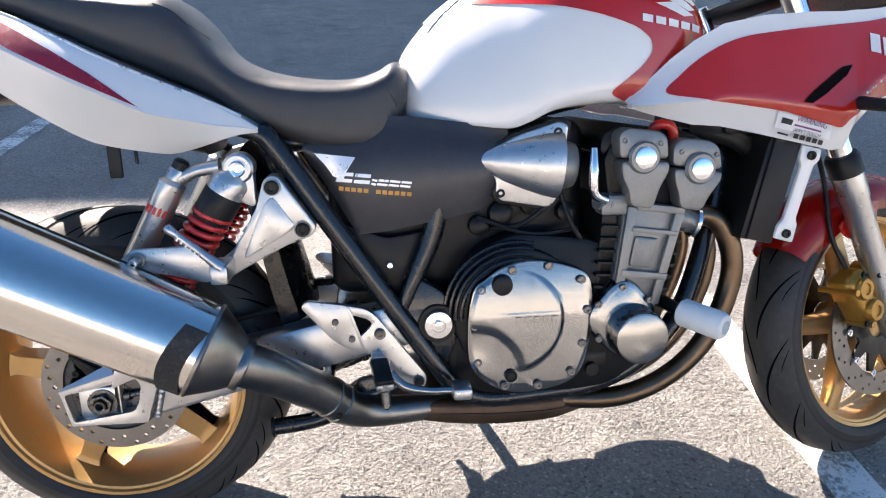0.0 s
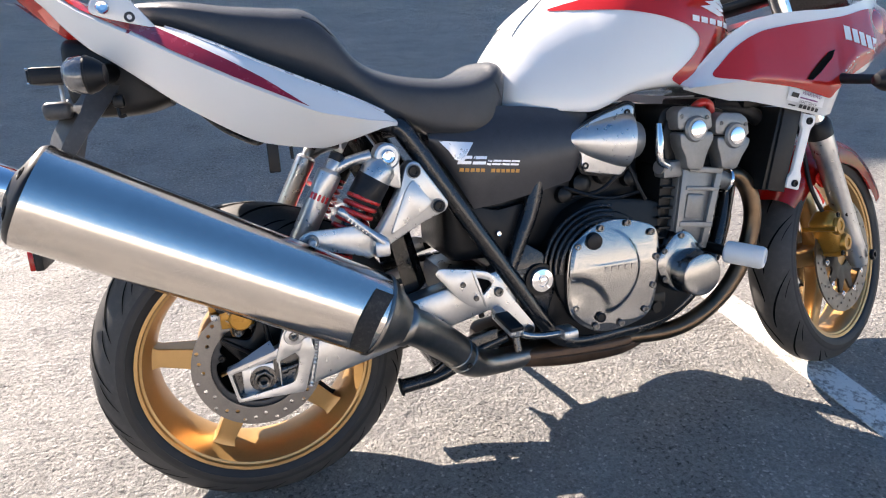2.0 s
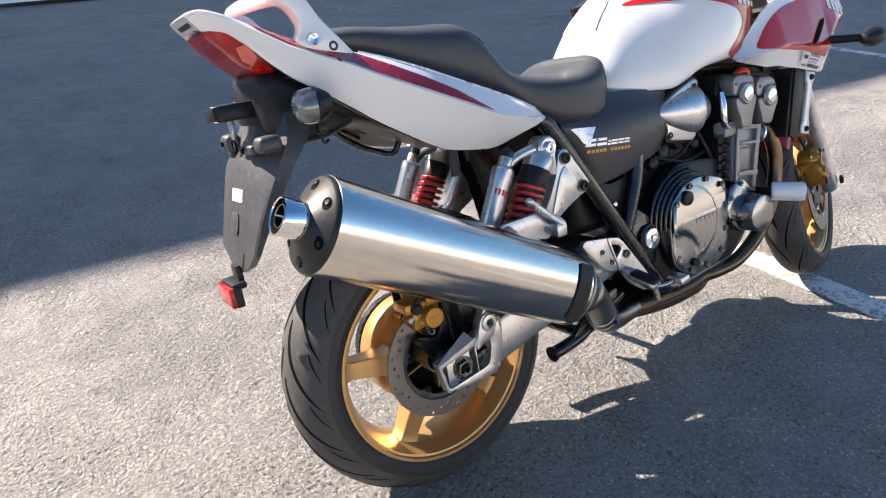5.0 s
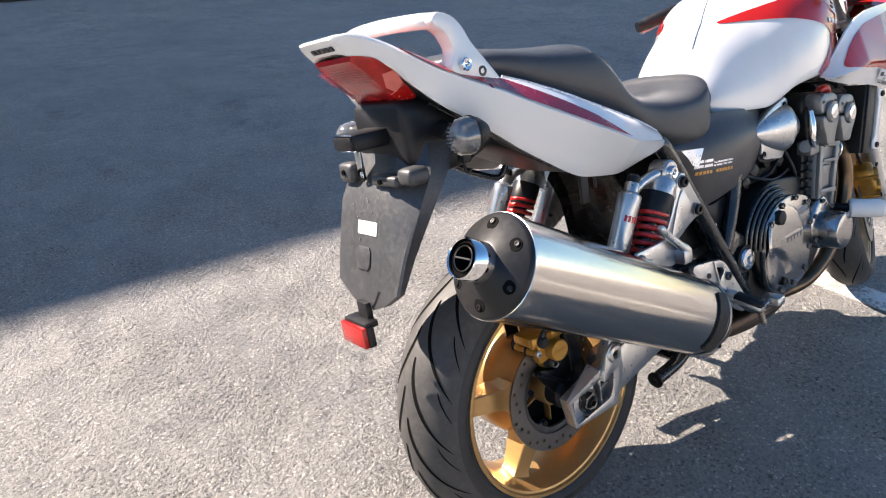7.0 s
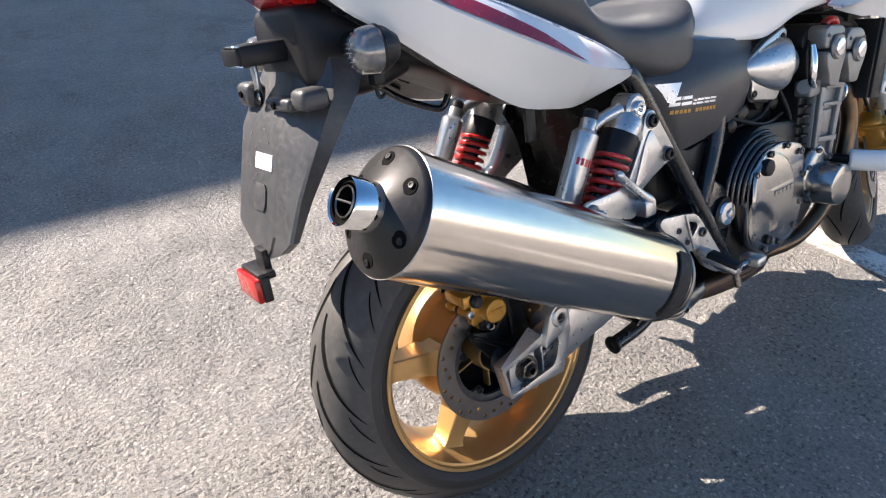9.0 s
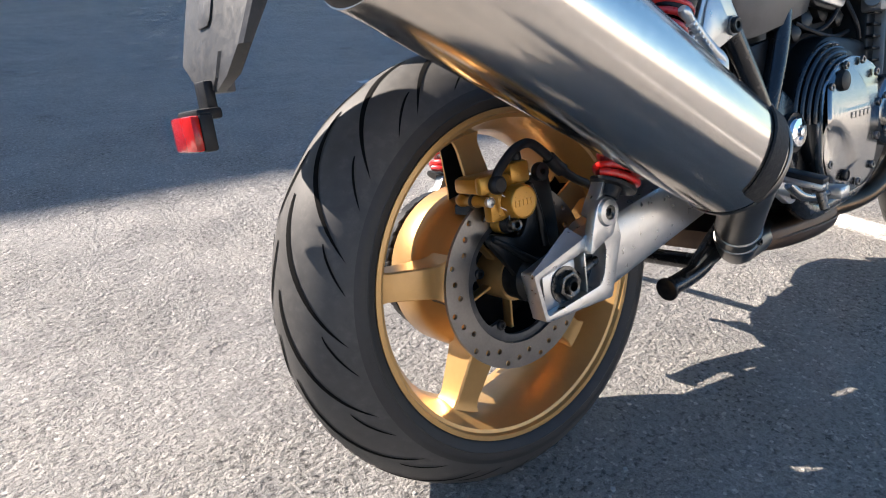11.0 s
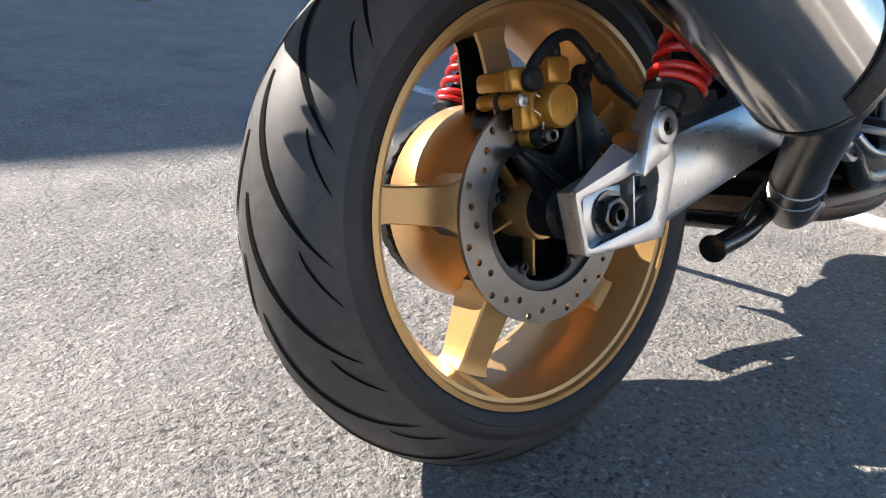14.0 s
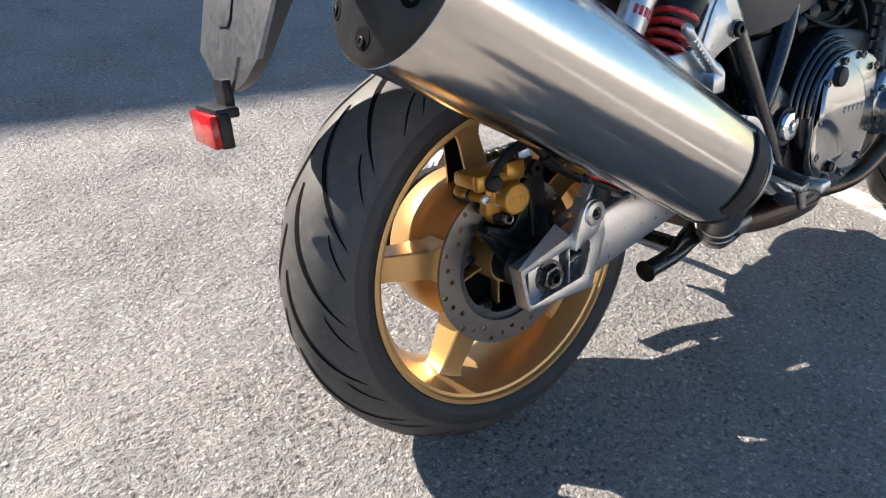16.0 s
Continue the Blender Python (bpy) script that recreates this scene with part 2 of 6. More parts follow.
def tube(pts, r, segs=12, per=6, smooth=True, flat=1.0, closed=False):
    """A pipe along a path. r: one radius or one for each point."""
    rs = r if isinstance(r, (list, tuple)) else [r] * len(pts)
    path = catmull(pts, per, closed) if smooth else [Vector(p) for p in pts]
    if smooth:
        rr = [v.x for v in catmull([(q, 0, 0) for q in rs], per, closed)]
    else:
        rr = list(rs)
    up, rings, n = Vector((0, 0, 1)), [], len(path)
    d0 = (path[1] - path[0]).normalized()
    side = d0.cross(up if abs(d0.z) < 0.95 else Vector((0, 1, 0))).normalized()
    for i, p in enumerate(path):
        d = (path[(i + 1) % n] - path[i - 1]) if closed else (path[min(i + 1, n - 1)] - path[max(i - 1, 0)])
        d = d.normalized()
        side = (side - d * side.dot(d)).normalized()
        top = side.cross(d)
        rings.append([p + rr[i] * (math.cos(a) * side + flat * math.sin(a) * top) for a in (2 * math.pi * k / segs for k in range(segs))])
    return skin(rings, loop=closed)


def lathe(profile, centre=(0, 0, 0), segs=48, axis="Y", closed=False):
    """profile: (radius, offset along the axis)."""
    rings = []
    for k in range(segs):
        a = 2 * math.pi * k / segs
        c, s = math.cos(a), math.sin(a)
        ring = []
        for r, o in profile:
            v = {"Y": (r * c, o, r * s), "X": (o, r * c, r * s), "Z": (r * c, r * s, o)}[axis]
            ring.append(Vector(v) + Vector(centre))
        rings.append(ring)
    bm = skin(rings, caps=False, ring_closed=closed, loop=True)
    bmesh.ops.remove_doubles(bm, verts=bm.verts, dist=1e-5)
    return bm


def along(a, b):
    """A frame whose z runs from a to b, at a."""
    d = Vector(b) - Vector(a)
    return Matrix.Translation(a) @ d.to_track_quat("Z", "Y").to_matrix().to_4x4()


def turned(profile, a, b, segs=32):
    """A lathe round the line from a to b; offsets in metres from a."""
    bm = lathe(profile, segs=segs, axis="Z")
    bm.transform(along(a, b))
    return bm


def rounded(pts, r, n=4):
    """An outline with its corners rounded."""
    out, m = [], len(pts)
    for i in range(m):
        a, p, b = Vector(pts[i - 1]), Vector(pts[i]), Vector(pts[(i + 1) % m])
        k = min(r, 0.45 * (a - p).length, 0.45 * (b - p).length)
        u, w = p + (a - p).normalized() * k, p + (b - p).normalized() * k
        out += [u.lerp(p, t).lerp(p.lerp(w, t), t) for t in (j / n for j in range(n + 1))]
    return out


def plate(outline, y0, y1, bevel=0.003, r=0.0, holes=(), curve=None):
    """A plate cut to an outline in x and z, from y0 to y1. curve(x, z): how far each place is pushed along y."""
    pts = rounded(outline, r) if r else [Vector(p) for p in outline]
    bm = bmesh.new()
    edges = []
    for loop in (pts, *holes):
        vs = [bm.verts.new((p[0], y0, p[1])) for p in loop]
        edges += [bm.edges.new((vs[i - 1], vs[i])) for i in range(len(vs))]
    if holes:
        bmesh.ops.triangle_fill(bm, edges=edges, use_beauty=True)
    else:
        bm.faces.new(list(bm.verts))
    got = bmesh.ops.extrude_face_region(bm, geom=list(bm.faces))
    for v in got["geom"]:
        if isinstance(v, bmesh.types.BMVert):
            v.co.y = y1
    bmesh.ops.recalc_face_normals(bm, faces=bm.faces)
    if bevel:
        sharp = [e for e in bm.edges if len(e.link_faces) == 2 and abs(e.verts[0].co.y - e.verts[1].co.y) < 1e-6 and e.calc_face_angle(0) > 1.0]
        bmesh.ops.bevel(bm, geom=sharp, offset=bevel, segments=2, affect="EDGES", profile=0.5, clamp_overlap=True)
    if curve:
        for v in bm.verts:
            v.co.y += curve(v.co.x, v.co.z)
    return bm


def block(lo, hi, bevel=0.004, segments=2):
    bm = bmesh.new()
    bmesh.ops.create_cube(bm, size=1)
    lo, hi = Vector(lo), Vector(hi)
    for v in bm.verts:
        v.co = Vector((lo[i] + (v.co[i] + 0.5) * (hi[i] - lo[i]) for i in range(3)))
    if bevel:
        bmesh.ops.bevel(bm, geom=list(bm.edges), offset=bevel, segments=segments, affect="EDGES", profile=0.5, clamp_overlap=True)
    return bm


def circle(cx, cz, r, n=16, a0=0.0):
    return [Vector((cx + r * math.cos(a0 + 2 * math.pi * k / n), cz + r * math.sin(a0 + 2 * math.pi * k / n))) for k in range(n)]


def ring_section(w, zb, zt, p=2.6, n=40, yc=0.0, lift=0.0, under=None):
    """A rounded closed section in y and z. lift: how far the widest place lies above the middle, in half heights. under: the squareness of the lower half."""
    out, zc, h = [], (zb + zt) / 2, (zt - zb) / 2
    for k in range(n):
        a = 2 * math.pi * k / n
        c, s = math.cos(a), math.sin(a)
        q = under if under and s < 0 else p
        y = w * math.copysign(abs(c) ** (2 / q), c)
        z = math.copysign(abs(s) ** (2 / q), s)
        out.append((yc + y, zc + h * (z + lift * (1 - z * z))))
    return out


def hull(rows, p=2.6, per=5, n=40, under=None):
    """A body lofted along x. rows: x, half width, bottom, top, and where given its squareness and lift."""
    keys = catmull([(r[0], r[1], r[2]) for r in rows], per)
    tops = catmull([(r[3], r[4] if len(r) > 4 else p, r[5] if len(r) > 5 else 0.0) for r in rows], per)
    return skin([[Vector((k.x, y, z)) for y, z in ring_section(max(k.y, 0.002), k.z, t.x, t.y, n, 0.0, t.z, under)] for k, t in zip(keys, tops)])


from mathutils.bvhtree import BVHTree


def tree_of(*obs):
    verts, faces = [], []
    for ob in obs:
        k = len(verts)
        verts += [v.co.copy() for v in ob.data.vertices]
        faces += [[k + i for i in p.vertices] for p in ob.data.polygons]
    return BVHTree.FromPolygons(verts, faces)


def applied(name, outline, target, material, parent, label="", lift=0.0022, side=-1, step=0.009, r=0.0, way="Y"):
    """A thin film laid onto the surface of a body: an outline in x and z, pressed on along y (or in x and y, along z)."""
    pts = rounded(outline, r) if r else [Vector(p) for p in outline]
    bm = bmesh.new()
    bm.faces.new([bm.verts.new((p[0], 0, p[1]) if way == "Y" else (p[0], p[1], 0)) for p in pts])
    xs = [p[0] for p in pts]
    zs = [p[1] for p in pts]
    second = (0, 0, 1) if way == "Y" else (0, 1, 0)
    for lo, hi, no in ((min(xs), max(xs), (1, 0, 0)), (min(zs), max(zs), second)):
        k = int((hi - lo) / step)
        for i in range(1, k + 1):
            q = lo + i * (hi - lo) / (k + 1)
            bmesh.ops.bisect_plane(bm, geom=bm.verts[:] + bm.edges[:] + bm.faces[:], plane_co=[q * c for c in no], plane_no=no)
    bmesh.ops.triangulate(bm, faces=bm.faces)
    last = None
    for v in bm.verts:
        if way == "Y":
            hit, normal, _, _ = target.ray_cast(Vector((v.co.x, 2.0 * side, v.co.z)), Vector((0, -side, 0)))
        else:
            hit, normal, _, _ = target.ray_cast(Vector((v.co.x, v.co.y, 3.0)), Vector((0, 0, -1)))
        if hit is None:
            hit, normal, _, _ = target.find_nearest(Vector((v.co.x, 0.2 * side, v.co.z)) if way == "Y" else Vector((v.co.x, v.co.y, 1.0)))
        if way == "Y" and normal.y * side < 0 or way != "Y" and normal.z < 0:
            normal = -normal
        v.co = hit + normal * lift
    return part(name, bm, material, parent, label, smooth=60)


def mirrored(f):
    for side in (-1, 1):
        f(side)


BOLT_MESH = {}


def bolt(parent, at, r=0.007, axis=(0, -1, 0), material=None, name="bolt", high=0.5):
    """A socket-head screw."""
    key = (material or CHROME).name
    if key not in BOLT_MESH:
        b = lathe([(0.0, 0.25), (0.45, 0.25), (0.5, 0.62), (0.82, 0.66), (1.0, 0.5), (1.0, 0.0)], segs=14, axis="Z")
        me = bpy.data.meshes.new("bolt")
        for f in b.faces:
            f.smooth = True
        b.to_mesh(me)
        b.free()
        me.set_sharp_from_angle(angle=radians(35))
        me.materials.append(material or CHROME)
        BOLT_MESH[key] = me
    ob = new(name, BOLT_MESH[key])
    ob.parent = parent
    ob.matrix_basis = Matrix.Translation(at) @ Vector(axis).to_track_quat("Z", "Y").to_matrix().to_4x4() @ Matrix.Diagonal((r, r, r * high * 2, 1))
    return ob


# ---------------------------------------------------------------- ground
def quad(x0, y0, x1, y1, z=0.0, skew=0.0):
    bm = bmesh.new()
    bm.faces.new([bm.verts.new(p) for p in ((x0, y0, z), (x1, y0, z), (x1 + skew, y1, z), (x0 + skew, y1, z))])
    return bm


def setting(name, bm, material, label, category):
    ob = part(name, bm, material, None, label)
    return tagged(ob, label, category, kind="structure")


setting("ground", quad(-300, -300, 300, 300), ASPHALT, "pale worn asphalt of a parking lot", "asphalt")


def painted_line(x0, x1, y0, y1, skew):
    bm = block((x0, y0, -0.01), (x1, y1, 0.004), 0)
    for v in bm.verts:
        v.co.x += skew * (v.co.y - y0) / (y1 - y0)
    return tagged(setting("road_marking", bm, LINE, "worn white painted parking line on asphalt", "line"), group="parking lines")


painted_line(1.385, 1.498, -2.2, 3.0, 0.10)
painted_line(-1.49, -1.38, -2.0, 3.4, 0.10)
painted_line(5.00, 5.12, -2.2, 3.2, 0.55)

wall_turn = Matrix.Translation((0, 13.5, 0)) @ Matrix.Rotation(radians(-4.5), 4, "Z")
bm = block((-45, 0, 0.07), (60, 12, 10.89), 0)
bm.transform(wall_turn)
setting("wall_building", bm, WALL, "grey building wall behind the parking lot", "building")
# Unseen pale wall, added to bounce sunlight onto the bike's near side.
setting("wall_bounce", block((-60, -18.4, 0), (70, -18.0, 3.4), 0), PALEWALL, "unseen pale wall added to bounce light onto the bike", "wall")
bm = block((-45, 0.1, 0), (60, 12, 0.07), 0)
bm.transform(wall_turn)
setting("wall_plinth", bm, PLASTIC, "dark recessed plinth under the building wall", "plinth")


def loose_gravel():
    """Grit and chips lying loose round the parking bay."""
    rnd = random.Random(7)
    bm = bmesh.new()
    for k in range(420):
        x, y, r = rnd.uniform(-1.6, 2.2), rnd.uniform(-0.9, 1.4), rnd.choice((0.0016, 0.002, 0.0025, 0.003, 0.0045))
        vs = [bm.verts.new((x + r * rnd.uniform(0.7, 1.3) * math.cos(a), y + r * rnd.uniform(0.7, 1.3) * math.sin(a), z)) for z, n in ((0.0005, 5), (r * 0.8, 4)) for a in (2 * math.pi * j / n + x for j in range(n))]
        lo, hi = vs[:5], vs[5:]
        bm.faces.new(hi)
        for j in range(5):
            bm.faces.new((lo[j], lo[(j + 1) % 5], hi[min(3, j)] if j < 4 else hi[0])) if j % 2 else bm.faces.new((lo[j], lo[(j + 1) % 5], hi[j % 4]))
        for j in range(4):
            bm.faces.new((hi[j], hi[(j + 1) % 4], lo[(j + 1) % 5]))
    ob = part("loose_gravel", bm, GRIT, None, smooth=20)
    tagged(ob, "scattered pale grit on the asphalt", "gravel", kind="stuff")


GRIT = coat("pale_grit", (0.42, 0.40, 0.37), 0.8, grain=200, vary=0.3)
loose_gravel()

# ---------------------------------------------------------------- wheels
def tyre_surface(a, crown, radius):
    """Radius and side offset on a tyre at the crown angle a."""
    return radius - crown + crown * math.cos(a), crown * math.sin(a)


def make_tyre(radius, crown, half, bead, parent, at, xf, label):
    """A tyre with a dusty tread and darker sidewalls, pressed flat where it meets the ground."""
    top = math.asin(min(0.99, half / crown))
    edge = top * 0.93
    prof = [tyre_surface(edge * (k / 14), crown, radius) for k in range(-14, 15)]
    inner = [(r - 0.006, o * 0.97) for r, o in prof[::-4]]
    tread = part("tyre", lathe(prof + inner, at, 120, closed=True), RUBBER, parent, label, xf=xf)
    walls = [tread]
    for s in (-1, 1):
        side = [tyre_surface(edge + (top - edge) * k / 3, crown, radius) for k in range(4)]
        r0, o0 = side[-1]
        side += [(r0 - (r0 - bead) * q, half * w) for q, w in ((0.3, 0.992), (0.36, 1.004), (0.42, 0.992), (0.75, 0.95), (0.93, 0.90), (1.0, 0.82))]
        side += [(bead, half * 0.74), (radius - crown + 0.01, half * 0.70)]
        walls.append(part("sidewall", lathe([(r, s * o) for r, o in side], at, 120, closed=True), SIDEWALL, tread, "black moulded tyre sidewall", xf=xf))
    c, q = math.cos(radians(LEAN_ANGLE)), math.sin(radians(LEAN_ANGLE))
    up = Vector((0, -q, c))
    for ob in walls:
        for v in ob.data.vertices:
            low = up.dot(v.co)
            if low < 0.001:
                v.co += up * (0.001 - low)
    return tread


def make_grooves(radius, crown, parent, at, xf, count, sweep, wide=1.0):
    """Tapered, swept tread cuts as near-black raised strips for their shade, laid round both shoulders. Alike cuts
    share one mesh.
    """

    def cut(a0, a1, turn, width, side, bend):
        bm, n, rows = bmesh.new(), 18, []
        for i in range(n + 1):
            t = i / n
            a, th = a0 + (a1 - a0) * t ** bend, turn * t
            w = width * math.sin(math.pi * min(1, 0.04 + 0.96 * t)) ** 0.5 / 2
            slope = (a1 - a0) * bend * t ** (bend - 1) * crown / (abs(turn) * radius)
            c, q = 1 / math.hypot(1, slope), slope / math.hypot(1, slope)
            pts = []
            for k in (-1, 0, 1):
                aa = a + k * w * c / crown
                rr, y = tyre_surface(aa, crown, radius + 0.0009)
                th2 = th - math.copysign(k * w * q / radius, turn)
                pts.append(bm.verts.new((rr * math.cos(th2), side * (y + 0.0009 * math.sin(aa)), rr * math.sin(th2))))
            rows.append(pts)
        for u, v in zip(rows, rows[1:]):
            for k in (0, 1):
                bm.faces.new((u[k], u[k + 1], v[k + 1], v[k]))
        first = part("tread_groove", bm, SHADE_BLACK, parent)
        return first

    step = 2 * math.pi / count
    for side, off in ((-1, 0.0), (1, step / 2)):
        for a0, a1, turn, width, bend, shift in ((4, 57, sweep, 0.0092 * wide, 1.8, 0.0), (40, 58, sweep * 0.34, 0.0038 * wide, 1.3, 0.45 * step)):
            ob = cut(radians(a0), radians(a1), turn, width, side, bend)
            for i in range(count):
                o = ob if i == 0 else new("tread_groove", ob.data)
                o.parent = parent
                o.matrix_basis = (xf or Matrix()) @ Matrix.Translation(at) @ Matrix.Rotation(-(i * step + off + shift), 4, "Y")


def make_spoke(angle, r0, r1, y0, y1, w0, w1, d0, d1, at):
    rings = []
    for i in range(9):
        t = i / 8
        r = r0 + (r1 - r0) * t
        flare = 1 + 0.55 * max(0, (t - 0.72) / 0.28) ** 2 + 0.35 * max(0, (0.25 - t) / 0.25) ** 2
        w, d, y = (w0 + (w1 - w0) * t) * flare / 2, (d0 + (d1 - d0) * t) / 2, y0 + (y1 - y0) * t
        ring = []
        for k in range(20):
            a = 2 * math.pi * k / 20
            c, s = math.cos(a), math.sin(a)
            ring.append(Vector((r, y + d * math.copysign(abs(s) ** 0.45, s), w * math.copysign(abs(c) ** 0.45, c))))
        rings.append(ring)
    bm = skin(rings)
    bm.transform(Matrix.Translation(at) @ Matrix.Rotation(-angle, 4, "Y"))
    return bm


def channel_spoke(angle, r0, r1, at):
    """A cast spoke with one open flank: two walls and a floor, closed where it meets hub and rim."""
    rings = []
    for i in range(13):
        t = i / 12
        r = r0 + (r1 - r0) * t
        foot, head = max(0, (0.22 - t) / 0.22) ** 2, max(0, (t - 0.80) / 0.20) ** 2
        w = (0.0225 - 0.0045 * t) * (1 + 0.55 * foot + 0.45 * head)
        d = (0.0300 - 0.0110 * t) * (1 + 0.35 * foot + 0.25 * head)
        y, wall, k = -0.024 + 0.004 * t, 0.0042, 0.0022
        floor = -w + 0.006 + (2 * w - 0.008) * (1.0 if i in (0, 1, 12) else 0.55 if i in (2, 11) else 0.0)
        rings.append([Vector((r, y + b, z)) for b, z in ((-d + k, -w), (d - k, -w), (d, -w + k), (d, w - 0.001), (d - 0.001, w), (d - wall, w), (d - wall - 0.002, floor), (-d + wall + 0.002, floor), (-d + wall, w), (-d + 0.001, w), (-d, w - 0.001), (-d, -w + k))])
    bm = skin(rings)
    bm.transform(Matrix.Translation(at) @ Matrix.Rotation(-angle, 4, "Y"))
    return bm


def ring_plate(r_out, r_in, y, thick, holes, at, n=72):
    """A flat ring with round holes (radius, angle, hole radius)."""
    hs = [circle(h * math.cos(a), h * math.sin(a), q, 10) for h, a, q in holes]
    bm = plate(circle(0, 0, r_out, n), y, y + thick, 0, holes=[circle(0, 0, r_in, n), *hs])
    bmesh.ops.translate(bm, vec=Vector(at), verts=bm.verts)
    return bm


REAR_AXLE = (0.0, 0.0, 0.308)
FRONT_AXLE = (1.532, 0.0, 0.307)


def make_rear_wheel():
    at = REAR_AXLE
    rim = lathe([(0.2290, -0.086), (0.2290, -0.081), (0.2235, -0.079), (0.220, -0.0805), (0.2155, -0.079), (0.2105, -0.066), (0.203, -0.05), (0.197, -0.02), (0.196, 0.02),
                 (0.203, 0.05), (0.217, 0.078), (0.2290, 0.083), (0.2290, 0.087), (0.222, 0.083), (0.216, 0.06), (0.205, 0.03), (0.203, -0.02), (0.212, -0.06), (0.2225, -0.086)], at, 96, closed=True)
    wheel = part("rear_wheel", rim, GOLD, bike, "gold five-spoke rear wheel")
    make_tyre(0.3145, 0.100, 0.0925, 0.2265, wheel, at, None, "worn black road tyre")
    make_grooves(0.3145, 0.100, wheel, at, None, 17, 0.60)
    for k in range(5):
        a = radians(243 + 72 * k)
        spoke = part("spoke", channel_spoke(a, 0.100, 0.204, at), GOLD, wheel, "gold cast spoke, its hollow flank darkened for shade", smooth=30)
        # The cavity's floor and inner walls get dark paint in place of deep shade.
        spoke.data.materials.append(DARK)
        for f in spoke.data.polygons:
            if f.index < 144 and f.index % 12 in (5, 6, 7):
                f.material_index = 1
    hub = lathe([(0.0, -0.024), (0.078, -0.024), (0.084, -0.068), (0.0905, -0.0725), (0.093, -0.052), (0.100, -0.026), (0.113, -0.010), (0.120, 0.005), (0.121, 0.055), (0.112, 0.07), (0.0, 0.07)], at, 64)
    part("hub", hub, GOLD, wheel, "gold cast hub drum")
    holes = [((0.1062, 0.1205, 0.1135)[k % 3], 2 * math.pi * k / 36, 0.0040) for k in range(36)]
    part("brake_disc", ring_plate(0.128, 0.092, -0.0865, 0.005, holes, at), DISC, wheel, "drilled steel rear brake disc")
    inner = []
    for k in range(80):
        a = 2 * math.pi * k / 80
        lobe = max(0.0, math.cos(5 * (a - radians(234)))) ** 6
        inner.append(Vector(((0.081 - 0.017 * lobe) * math.cos(a), (0.081 - 0.017 * lobe) * math.sin(a))))
    car = plate(circle(0, 0, 0.0945, 60), -0.0815, -0.074, 0.001, holes=[inner])
    bmesh.ops.translate(car, vec=Vector(at), verts=car.verts)
    part("disc_carrier", car, GREYPLASTIC, wheel, "black disc carrier with five lugs")
    # A near-black lining paints the shade inside the hub.
    part("hub_shade", lathe([(0.034, -0.030), (0.074, -0.032), (0.079, -0.045), (0.083, -0.0735), (0.096, -0.0735)], at, 40), SHADE_BLACK, wheel, "near-black lining for the shade inside the hub")
    part("hub_ring", lathe([(0.030, -0.080), (0.0335, -0.080), (0.035, -0.074), (0.035, -0.028), (0.030, -0.028)], at, 40), GOLD, wheel, "gold bearing ring of the hub")
    for k in range(5):
        part("hub_web", make_spoke(radians(198 + 72 * k), 0.034, 0.080, -0.050, -0.048, 0.0045, 0.0045, 0.018, 0.018, at), GOLD, wheel)
        a = radians(234 + 72 * k)
        bolt(wheel, (0.072 * math.cos(a), -0.0815, 0.308 + 0.072 * math.sin(a)), 0.0068, material=DARK)
    part("axle_spacer", lathe([(0.0, -0.125), (0.022, -0.125), (0.025, -0.10), (0.030, -0.085), (0.030, -0.07)], at, 28), DARK, wheel)
    teeth = []
    for k in range(39 * 4):
        a = 2 * math.pi * k / (39 * 4)
        r = (0.098, 0.1015, 0.1025, 0.1015)[k % 4]
        teeth.append(Vector((r * math.cos(a), r * math.sin(a))))
    sp = plate(teeth, 0.088, 0.095, 0)
    bmesh.ops.translate(sp, vec=Vector(at), verts=sp.verts)
    part("sprocket", sp, DARK, wheel, "dark rear sprocket")


make_rear_wheel()

# drive chain on the far side
def make_chain():
    bm = bmesh.new()
    path = []
    for k in range(40):
        a = radians(80 + 200 * k / 39)
        path.append((0.104 * math.cos(a), 0.308 + 0.104 * math.sin(a)))
    top = (0.02, 0.411)
    n = 34
    for k in range(1, n):
        t = k / n
        path.insert(0, (0.02 + 0.60 * t, 0.411 + 0.035 * t))
    for k in range(1, n):
        t = k / n
        path.append((0.018 + 0.60 * t, 0.2055 + 0.155 * t))
    for i in range(len(path) - 1):
        (x0, z0), (x1, z1) = path[i], path[i + 1]
        link = block((-0.0095, 0.082 if i % 2 else 0.079, -0.0075), (0.0095, 0.101 if i % 2 else 0.104, 0.0075), 0.003, 1)
        link.transform(Matrix.Translation(((x0 + x1) / 2, 0, (z0 + z1) / 2)) @ Matrix.Rotation(-math.atan2(z1 - z0, x1 - x0), 4, "Y"))
        bm = join(bm, link)
    part("drive_chain", bm, DARK, bike, "dark drive chain round the rear sprocket")


make_chain()

STEER_TOP = Vector((1.609, 0, 0))
STEER_AXIS = Vector((-math.sin(radians(25)), 0, math.cos(radians(25))))
STEER = Matrix.Translation(STEER_TOP) @ Matrix.Rotation(radians(21), 4, STEER_AXIS) @ Matrix.Translation(-STEER_TOP)


